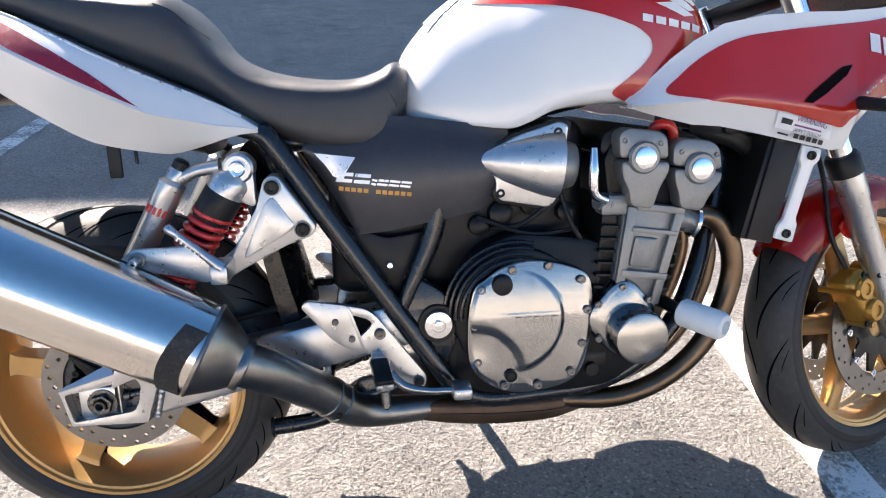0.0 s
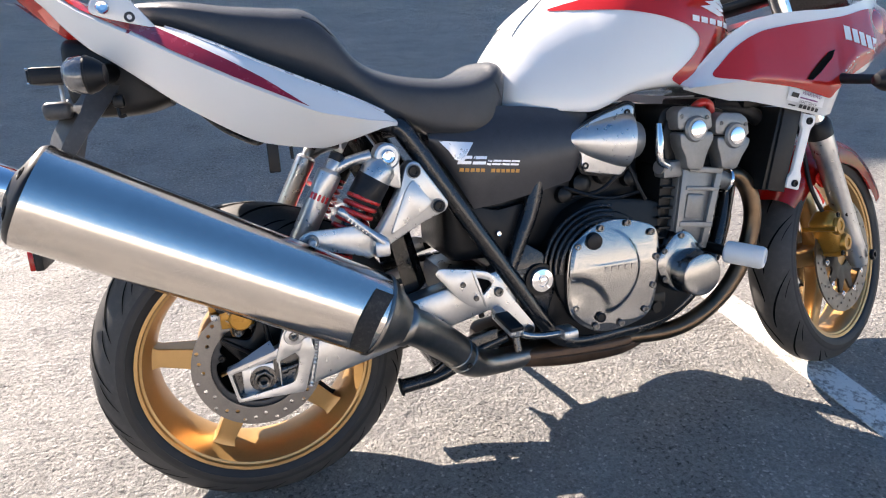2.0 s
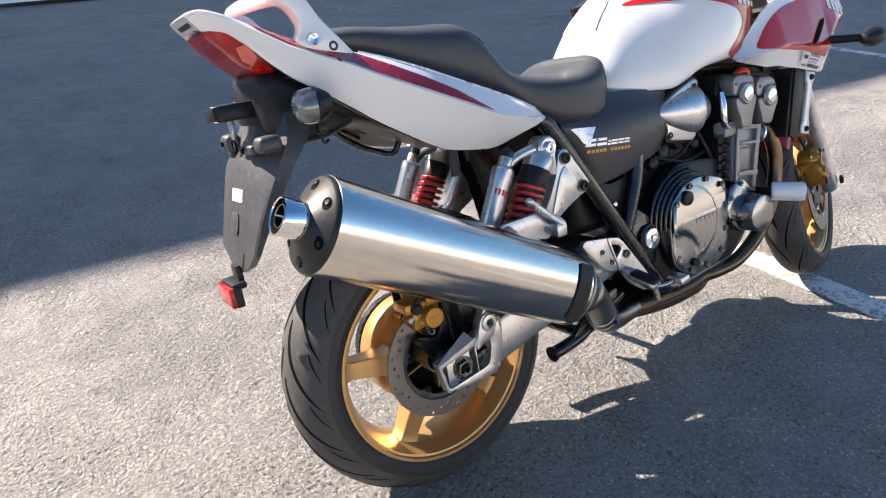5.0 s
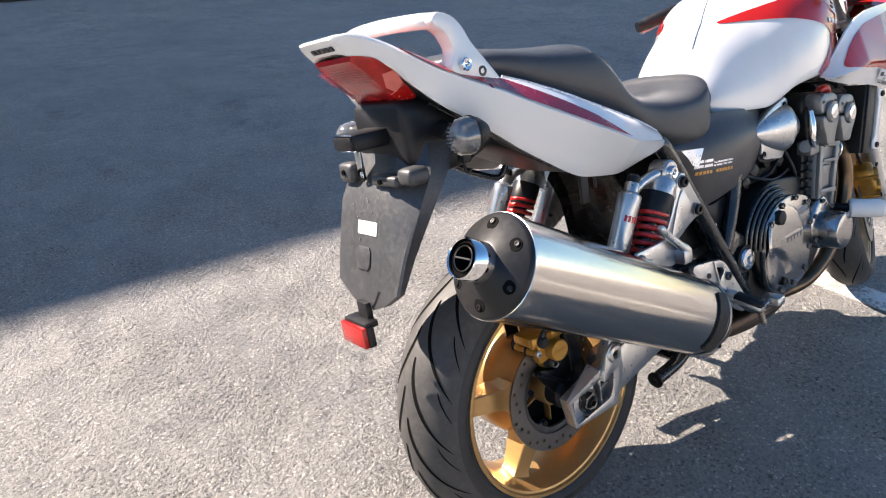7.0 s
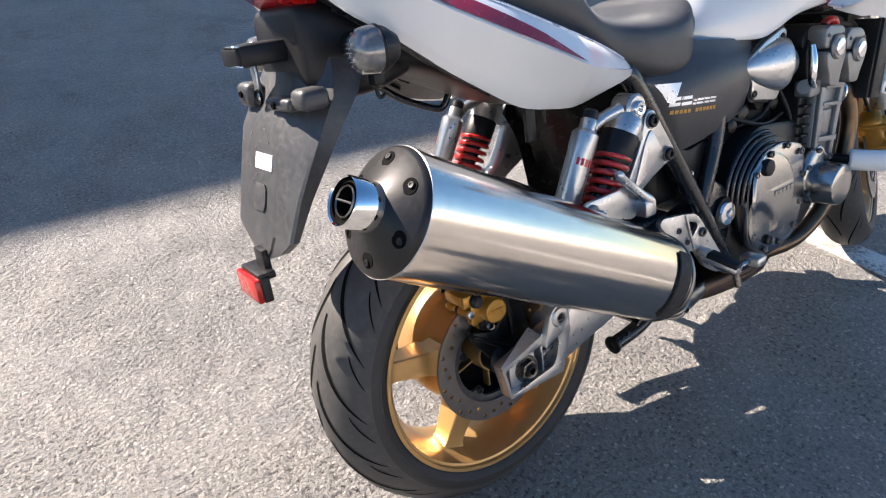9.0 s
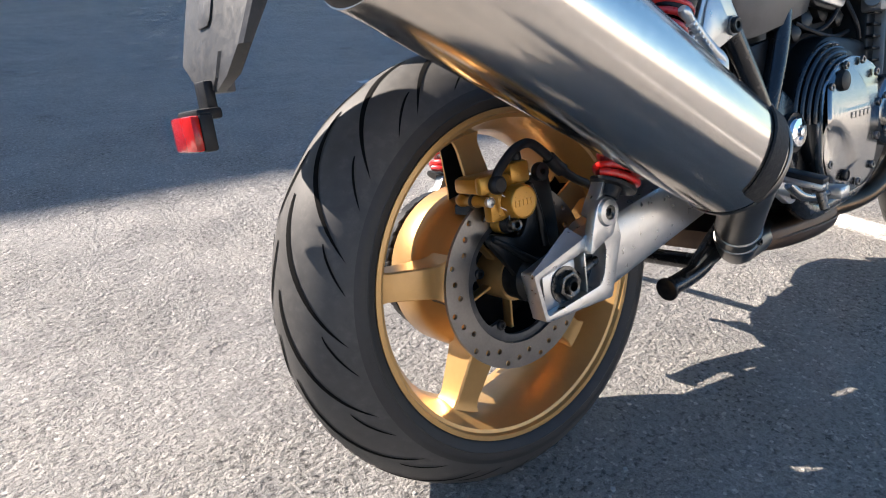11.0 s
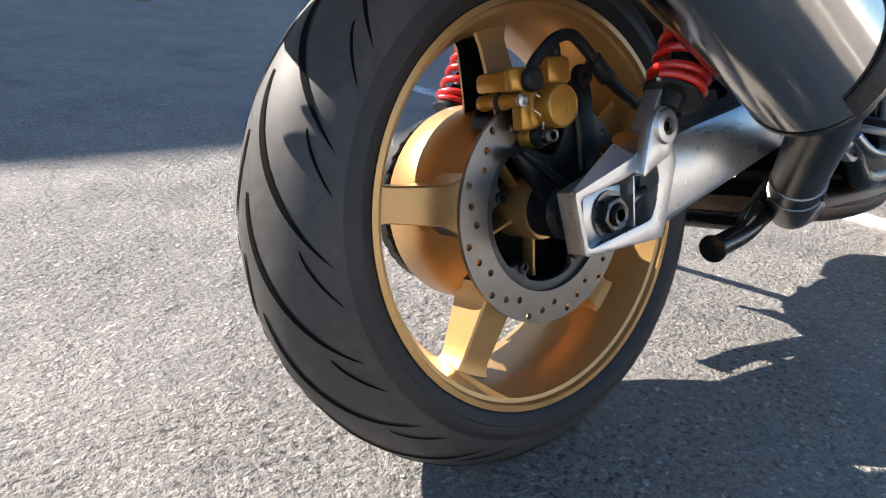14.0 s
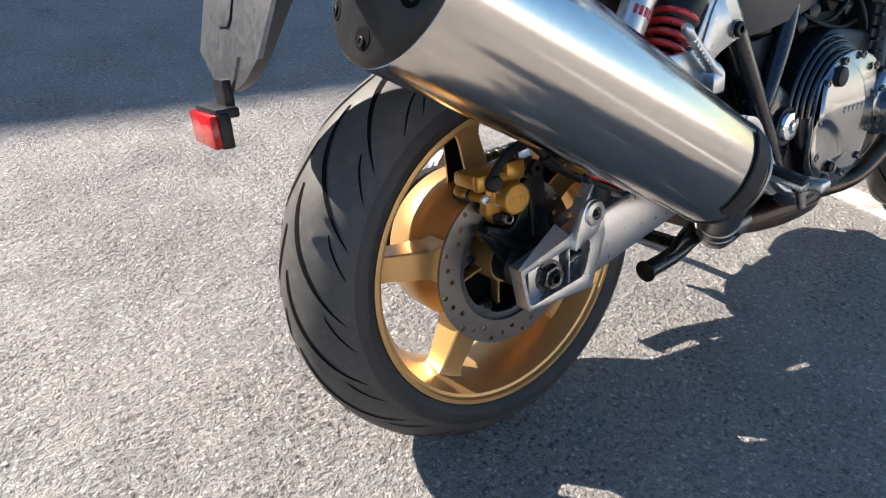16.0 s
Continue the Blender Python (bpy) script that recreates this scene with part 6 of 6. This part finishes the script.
    # lamp over the plate
    part("plate_lamp", join(block((-0.318, -0.030, 0.868), (-0.235, 0.040, 0.898), 0.006), block((-0.322, -0.025, 0.872), (-0.312, 0.035, 0.894), 0.003)), PLASTIC, bike, "black plate lamp housing")
    for z in (0.8965, 0.8705):
        part("lamp_edge", block((-0.3215, -0.029, z - 0.0011), (-0.3165, 0.039, z + 0.0011), 0.0006, 1), CHROME, bike, "bright edge of the plate lamp")
    for s in (-1, 1):
        stalk = part("rear_indicator", tube([(-0.170, s * 0.06, 0.880), (-0.190, s * 0.12, 0.878), (-0.200, s * 0.175, 0.876)], [0.018, 0.015, 0.014], 14), PLASTIC, bike, "rear indicator with smoked lens")
        at, way = (-0.196, s * 0.182, 0.873), (-0.30, s * 0.170, 0.873)
        part("housing", turned([(0, -0.026), (0.016, -0.024), (0.026, -0.010), (0.0295, 0.0), (0, 0.0)], at, way, 28), PLASTIC, stalk, "black indicator housing")
        part("lens", turned([(0.0292, 0.0), (0.0295, 0.012), (0.0272, 0.026), (0.019, 0.035), (0.008, 0.0385), (0, 0.039)], at, way, 28), SMOKE, stalk, "smoked ribbed indicator lens")
        part("lens_rim", turned([(0.0288, -0.001), (0.0305, 0.0), (0.0305, 0.003), (0.0288, 0.004)], at, way, 28), PLASTIC, stalk)
        for k in range(-4, 5):
            q = 0.0055 * k
            w = math.sqrt(0.0272 ** 2 - q * q)
            rib = [(-0.196 - 0.014, s * 0.180 - w, 0.873 + q), (-0.196 - 0.018 - 0.6 * w, s * 0.180 - 0.6 * w, 0.873 + q), (-0.196 - 0.0185 - 0.74 * w, s * 0.178, 0.873 + q), (-0.196 - 0.018 - 0.6 * w, s * 0.176 + 0.6 * w, 0.873 + q), (-0.196 - 0.014, s * 0.176 + w, 0.873 + q)]
            part("lens_rib", tube(rib, 0.0011, 6, per=4), SMOKE, stalk)
    part("luggage_hook", tube([(-0.075, 0.110, 0.835), (-0.045, 0.116, 0.800), (-0.008, 0.104, 0.766), (0.030, 0.086, 0.744), (0.060, 0.068, 0.734), (0.078, 0.062, 0.760)], 0.0065, 10), BLACK, bike, "black luggage hook")
    part("helmet_lock", join(block((-0.178, -0.128, 0.820), (-0.160, -0.108, 0.842), 0.005), tube([(-0.172, -0.118, 0.822), (-0.170, -0.120, 0.806), (-0.160, -0.120, 0.808)], 0.003, 8)), DARK, bike, "dark helmet lock")
    part("cowl_tab", block((0.062, -0.155, 0.690), (0.082, -0.147, 0.755), 0.002), PLASTIC, bike, "black plastic tab under the cowl")
    part("cable_end", tube([(0.104, -0.15, 0.745), (0.105, -0.15, 0.712)], 0.003, 8), PLASTIC, bike)
    # inner guard ahead of the rear tyre
    rings = []
    for p in catmull([(0.350, 0, 0.42), (0.330, 0, 0.50), (0.312, 0, 0.58), (0.292, 0, 0.66), (0.255, 0, 0.725)], 4):
        out = Vector((p.x, 0, p.z - 0.308)).normalized()
        rings.append([p + Vector((0, y, 0)) + out * q for y, q in ((-0.104, -0.045), (-0.100, -0.012), (-0.075, 0.010), (0, 0.018), (0.075, 0.010), (0.100, -0.012), (0.104, -0.045))])
    sh = skin(rings, caps=False, ring_closed=False)
    bmesh.ops.solidify(sh, geom=sh.faces[:], thickness=0.003)
    part("inner_mudguard", sh, BLACK, bike, "glossy black inner rear mudguard")


make_rear_fender()


def make_side_panels():
    for s in (-1, 1):
        def bend(x, z):
            return s * (0.018 * math.sin((x - 0.38) / 0.33 * math.pi) + 0.03 * max(0, (0.66 - x)) * -1)
        y = s * 0.142
        rows = [(0.366, 0.716, 0.742), (0.40, 0.668, 0.772), (0.45, 0.580, 0.779), (0.50, 0.586, 0.780), (0.56, 0.597, 0.776), (0.62, 0.608, 0.768), (0.665, 0.617, 0.761), (0.690, 0.650, 0.755), (0.712, 0.70, 0.751)]
        rings_o = []
        for x, z0, z1 in rows:
            rings_o.append([Vector((x, y + bend(x, 0) + s * (0.012 * math.sin(math.pi * min(1, j / 14)) - 0.012 * min(1, max(0, (z0 + (z1 - z0) * j / 16 - 0.715) / 0.06)) ** 1.5), z0 + (z1 - z0) * j / 16)) for j in range(17)])
        bm = skin(rings_o, caps=False, ring_closed=False)
        bmesh.ops.recalc_face_normals(bm, faces=bm.faces)
        bmesh.ops.solidify(bm, geom=bm.faces[:], thickness=0.012 * (1 if s > 0 else 1))
        side = part("side_cover", bm, PANEL, bike, "dark grey side cover with printed model mark")
        tree = tree_of(side)
        applied("chevron", [(0.384, 0.721), (0.452, 0.713), (0.436, 0.690), (0.430, 0.675), (0.414, 0.684), (0.402, 0.702)], tree, SILVERPRINT, side, "silver chevron", side=s, step=0.03)
        for k, (w, h) in enumerate(((0.026, 0.016), (0.026, 0.016), (0.008, 0.010), (0.017, 0.010), (0.017, 0.010), (0.017, 0.010))):
            x = 0.418 + sum((0.029, 0.028, 0.010, 0.019, 0.019, 0.019)[:k])
            z = 0.678 - 0.10 * (x - 0.436)
            for lo, hi in ((0.0, 0.36), (0.64, 1.0)):
                applied("model_mark", [(x + 0.004 * lo, z - 0.006 + h * lo), (x + w + 0.004 * lo, z - 0.008 + h * lo), (x + w + 0.004 * hi, z - 0.008 + h * hi), (x + 0.004 * hi, z - 0.006 + h * hi)], tree, SILVERPRINT, side, side=s, step=0.05, lift=0.0014)
        for k in range(12):
            if k == 5:
                continue
            x = 0.422 + 0.0102 * k
            z = 0.661 - 0.10 * (x - 0.436)
            applied("sub_mark", [(x, z - 0.0035), (x + 0.0078, z - 0.0043), (x + 0.0086, z + 0.0027), (x + 0.0008, z + 0.0035)], tree, OPRINT, side, side=s, step=0.05, lift=0.0014)
        bolt(side, (0.503, s * 0.140, 0.522), 0.006, (0, s, 0), CHROME)
        part("lower_cover", plate([(0.42, 0.60), (0.50, 0.57), (0.57, 0.58), (0.54, 0.49), (0.50, 0.45), (0.44, 0.54)], s * 0.125, s * 0.137, 0.003, r=0.01), PLASTIC, side, "black lower side cover")
        # intake trim: plate and cone
        outline = [(0.650, 0.702), (0.672, 0.718), (0.731, 0.745), (0.798, 0.765), (0.814, 0.758), (0.806, 0.690), (0.796, 0.632), (0.782, 0.617), (0.696, 0.632), (0.687, 0.645), (0.689, 0.668), (0.672, 0.688)]
        gasket = [(0.732 + (x - 0.732) * 1.09, 0.692 + (z - 0.692) * 1.10) for x, z in outline]
        trim = part("intake_trim", plate(outline, s * 0.148, s * 0.158, 0.003, r=0.010), ALLOY, bike, "satin silver intake trim")
        part("gasket", plate(gasket, s * 0.135, s * 0.150, 0.003, r=0.012), PLASTIC, trim, "black rubber edge of the trim")
        cone = turned([(0.0, 0.0), (0.008, 0.003), (0.018, 0.018), (0.033, 0.048), (0.046, 0.088), (0.055, 0.122), (0.058, 0.142), (0.056, 0.148), (0.046, 0.151), (0, 0.151)], (0.654, s * 0.153, 0.702), (0.800, s * 0.151, 0.690), 40)
        for v in cone.verts:
            v.co.y = s * (0.152 + (abs(v.co.y) - 0.152) * 0.62)
        part("cone", cone, ALLOY, trim, "polished cone of the intake trim")
        part("cone_ring", turned([(0.0, 0.146), (0.042, 0.146), (0.042, 0.160), (0.038, 0.172), (0, 0.172)], (0.654, s * 0.145, 0.702), (0.800, s * 0.143, 0.690), 40), CAST, trim)
        for x, z in ((0.795, 0.747), (0.696, 0.645)):
            bolt(trim, (x, s * 0.156, z), 0.0075, (0, s, 0), DARK)
        for k in range(5):
            part("trim_mark", block((0.712 + 0.010 * k, min(s * 0.1558, s * 0.1566), 0.634 - 0.0015 * k), (0.719 + 0.010 * k, max(s * 0.1558, s * 0.1566), 0.640 - 0.0015 * k), 0), INK, trim)


make_side_panels()


def text_mesh(words, size):
    cu = bpy.data.curves.new("words", "FONT")
    cu.body, cu.size, cu.extrude, cu.align_x = words, size, 0.0002, "LEFT"
    ob = bpy.data.objects.new("words", cu)
    scene.collection.objects.link(ob)
    me = bpy.data.meshes.new_from_object(ob.evaluated_get(bpy.context.evaluated_depsgraph_get()))
    bm = bmesh.new()
    bm.from_mesh(me)
    bpy.data.objects.remove(ob)
    bpy.data.meshes.remove(me)
    return bm


def make_fairing():
    rows = [(0.893, 0.787, 0.797, 0.226), (0.925, 0.777, 0.826, 0.231), (0.963, 0.767, 0.862, 0.235), (1.00, 0.758, 0.890, 0.237), (1.05, 0.754, 0.916, 0.238), (1.12, 0.740, 0.929, 0.233), (1.20, 0.722, 0.934, 0.231), (1.262, 0.708, 0.935, 0.226), (1.288, 0.712, 0.938, 0.222), (1.300, 0.745, 0.938, 0.220), (1.34, 0.785, 0.942, 0.212), (1.42, 0.800, 0.958, 0.188), (1.50, 0.825, 0.962, 0.145), (1.56, 0.845, 0.955, 0.095), (1.59, 0.86, 0.94, 0.04)]
    for s in (-1, 1):
        rings = []
        for x, z0, z1, y in rows:
            rings.append([Vector((x, s * (y - 0.016 + 0.026 * max(0.0, 1 - abs(j / 14 - 0.286) / (0.286 if j < 4 else 0.62)) - 0.010 * (j / 14)), z0 + (z1 - z0) * j / 14)) for j in range(15)])
        bm = skin(rings, caps=False, ring_closed=False)
        bmesh.ops.recalc_face_normals(bm, faces=bm.faces)
        bmesh.ops.solidify(bm, geom=bm.faces[:], thickness=0.005)
        fair = part("fairing_side", bm, WHITE, bike, "white and red half fairing side")
        tree = tree_of(fair)
        applied("red_field", [(0.940, 0.807), (1.005, 0.862), (1.050, 0.886), (1.09, 0.897), (1.164, 0.906), (1.318, 0.920), (1.40, 0.935), (1.50, 0.940), (1.56, 0.930), (1.57, 0.87), (1.50, 0.838), (1.42, 0.822), (1.36, 0.798), (1.30, 0.775), (1.278, 0.765), (1.266, 0.746), (1.15, 0.778), (1.05, 0.793)], tree, RED, fair, "glossy red fairing field", side=s, lift=0.0018, r=0.02)
        # The film puts the concave panel's dark shading into colour.
        applied("hollow_shade", [(1.180, 0.790), (1.200, 0.808), (1.255, 0.845), (1.276, 0.849), (1.264, 0.832), (1.222, 0.802), (1.196, 0.788)], tree, SHADE_BLACK, fair, "near-black film for the shade of a fairing hollow", side=s, lift=0.004)
        for k in range(5):
            x = 1.312 + 0.0245 * k
            z = 0.888 - 0.007 * k
            applied("name_mark", [(x, z + 0.012), (x + 0.019, z + 0.008), (x + 0.019, z - 0.022), (x, z - 0.018)], tree, WPRINT, fair, side=s, lift=0.003, step=0.05)
        stalk = part("front_indicator", tube([(1.285, s * 0.19, 0.790), (1.296, s * 0.245, 0.786), (1.312, s * 0.305, 0.782)], [0.013, 0.011, 0.010], 12), PLASTIC, bike, "black front indicator")
        part("housing", turned([(0, -0.038), (0.012, -0.034), (0.023, -0.012), (0.026, 0.010), (0.024, 0.026), (0, 0.03)], (1.320, s * 0.315, 0.781), (1.40, s * 0.32, 0.781), 24), PLASTIC, stalk, "black indicator housing")
    tree = tree_of(fair)
    # warning sticker on the near-side lower edge
    right = [o for o in bike.children if o.name.startswith("fairing_side")][0]
    rt = tree_of(right)
    st = applied("warning_label", [(1.140, 0.778), (1.245, 0.752), (1.248, 0.728), (1.143, 0.752)], rt, WPRINT, right, "white warning sticker with red and black print", side=-1, lift=0.0035, step=0.03)
    mat_purple = coat("purple_print", (0.22, 0.06, 0.20), 0.5)
    for words, size, at, m in (("WARNING", 0.0125, (1.175, 0.7605), mat_purple), ("DON'T TOUCH", 0.0078, (1.175, 0.7440), INK)):
        bm = text_mesh(words, size)
        turn = math.atan2(-0.026, 0.105)
        hit = rt.ray_cast(Vector((at[0] + 0.03, -2, at[1])), Vector((0, 1, 0)))[0]
        h2 = rt.ray_cast(Vector((at[0] + 0.03, -2, at[1] - 0.008)), Vector((0, 1, 0)))[0]
        h3 = rt.ray_cast(Vector((at[0] + 0.06, -2, at[1])), Vector((0, 1, 0)))[0]
        for v in bm.verts:
            x, z = v.co.x, v.co.y
            px, pz = at[0] + x * math.cos(turn) - z * math.sin(turn), at[1] + x * math.sin(turn) + z * math.cos(turn)
            h = rt.ray_cast(Vector((px, -2, pz)), Vector((0, 1, 0)))[0]
            v.co = Vector((px, (h.y if h else -0.22) - 0.0050, pz))
        part("print", bm, m, right)
    for x0, z0, w, h, m in ((1.150, 0.760, 0.020, 0.009, INK), (1.175, 0.7545, 0.052, 0.0028, mat_purple), (1.150, 0.742, 0.020, 0.003, INK)):
        applied("print_bar", [(x0, z0), (x0 + w, z0 - 0.25 * w), (x0 + w, z0 - 0.25 * w + h), (x0, z0 + h)], rt, m, right, side=-1, lift=0.0048, step=0.03)
    for k in range(5):
        x = 1.180 + 0.012 * k
        z = 0.7295 - 0.25 * 0.012 * k + 0.004
        applied("print_bar", [(x, z), (x + 0.009, z - 0.002), (x + 0.009, z + 0.006), (x, z + 0.008)], rt, INK, right, side=-1, lift=0.0048, step=0.03)
    # nose, screen and cockpit
    nose = hull([(1.36, 0.19, 0.80, 0.94, 3), (1.46, 0.165, 0.80, 0.965, 3), (1.54, 0.125, 0.815, 0.965, 2.8), (1.60, 0.07, 0.84, 0.945, 2.6), (1.615, 0.02, 0.875, 0.92)], 3)
    bmesh.ops.delete(nose, geom=[f for f in nose.faces if len(f.verts) > 4 and f.calc_center_median().x < 1.4], context="FACES")
    nose_ob = part("fairing_nose", nose, RED, bike, "red fairing nose")
    rings = []
    for k in range(9):
        t = k / 8
        rings.append([Vector((1.56 - 0.26 * t - 0.10 * abs(u) ** 2, u * (0.10 + 0.05 * t), 0.955 + 0.20 * t - 0.02 * abs(u))) for u in (-1, -0.75, -0.5, -0.25, 0, 0.25, 0.5, 0.75, 1)])
    scr = skin(rings, caps=False, ring_closed=False)
    bmesh.ops.solidify(scr, geom=scr.faces[:], thickness=0.003)
    part("windscreen", scr, SMOKE, bike, "smoked windscreen")
    dash = join(block((1.24, -0.12, 0.98), (1.34, 0.12, 1.05), 0.02), block((1.10, -0.16, 0.88), (1.40, 0.16, 0.905), 0.02))
    part("instruments", dash, PLASTIC, bike, "black instrument cluster")
    bar = part("handlebar", tube([(1.00, -0.370, 1.035), (1.10, -0.26, 1.055), (1.185, -0.14, 1.065), (1.205, 0, 1.06), (1.185, 0.14, 1.065), (1.10, 0.26, 1.055), (1.00, 0.370, 1.035)], 0.0125, 12), CHROME, bike, "handlebar", xf=STEER)
    for s in (-1, 1):
        part("grip", turned([(0, 0), (0.019, 0), (0.019, 0.125), (0.016, 0.13), (0.016, 0.155), (0, 0.155)], (1.095, s * 0.265, 1.054), (1.00, s * 0.370, 1.035), 18), PLASTIC, bar, "black rubber grip", xf=STEER)
        part("lever", tube([(1.14, s * 0.20, 1.05), (1.15, s * 0.26, 1.045), (1.08, s * 0.34, 1.03), (1.035, s * 0.385, 1.02)], [0.009, 0.007, 0.006, 0.007], 10), ALLOY, bar, "alloy hand lever", xf=STEER)
        mir = part("mirror", tube([(1.32, s * 0.20, 0.96), (1.30, s * 0.27, 1.06), (1.28, s * 0.33, 1.12)], 0.008, 10), BLACK, bike, "black fairing mirror")
        part("mirror_head", turned([(0, -0.03), (0.04, -0.025), (0.065, 0.0), (0.06, 0.012), (0, 0.012)], (1.28, s * 0.37, 1.14), (1.20, s * 0.36, 1.14), 28), BLACK, mir)
    part("brake_reservoir", turned([(0, 0), (0.026, 0), (0.026, 0.045), (0.029, 0.046), (0.029, 0.055), (0, 0.058)], (1.18, -0.20, 1.06), (1.18, -0.2, 1.2), 24), PLASTIC, bike, "brake fluid reservoir", xf=STEER)


make_fairing()


def make_radiator():
    core = plate([(1.158, 0.735), (1.215, 0.722), (1.176, 0.545), (1.118, 0.556)], -0.196, 0.196, 0.004)
    rad = part("radiator", core, DARK, bike, "black radiator with silver side guards")
    for k in range(26):
        z = 0.56 + 0.0063 * k
        x = 1.176 + 0.22 * (z - 0.545)
        part("fin", block((x - 0.0005, -0.18, z), (x + 0.004, 0.18, z + 0.0022), 0), DARK, rad)
    for s in (-1, 1):
        g = plate([(1.212, 0.718), (1.248, 0.710), (1.246, 0.690), (1.236, 0.682), (1.214, 0.590), (1.218, 0.578), (1.212, 0.546), (1.176, 0.556), (1.180, 0.580), (1.190, 0.588), (1.213, 0.684), (1.208, 0.694)], s * 0.197, s * 0.207, 0.003, r=0.005)
        gd = part("side_guard", g, WHITE, rad, "silver-white radiator side guard")
        for x, z in ((1.228, 0.700), (1.197, 0.564)):
            bolt(rad, (x, s * 0.207, z), 0.008, (0, s, 0), DARK)
        part("tank_side", plate([(1.165, 0.735), (1.213, 0.724), (1.176, 0.545), (1.128, 0.556)], s * 0.190, s * 0.202, 0.003), PLASTIC, rad)
    part("radiator_hose", tube([(1.17, -0.13, 0.70), (1.12, -0.13, 0.73), (1.06, -0.10, 0.74)], 0.018, 12), PLASTIC, bike, "black radiator hose")
    part("horn_bracket", block((1.10, -0.15, 0.735), (1.21, 0.15, 0.76), 0.008), PLASTIC, bike)


make_radiator()
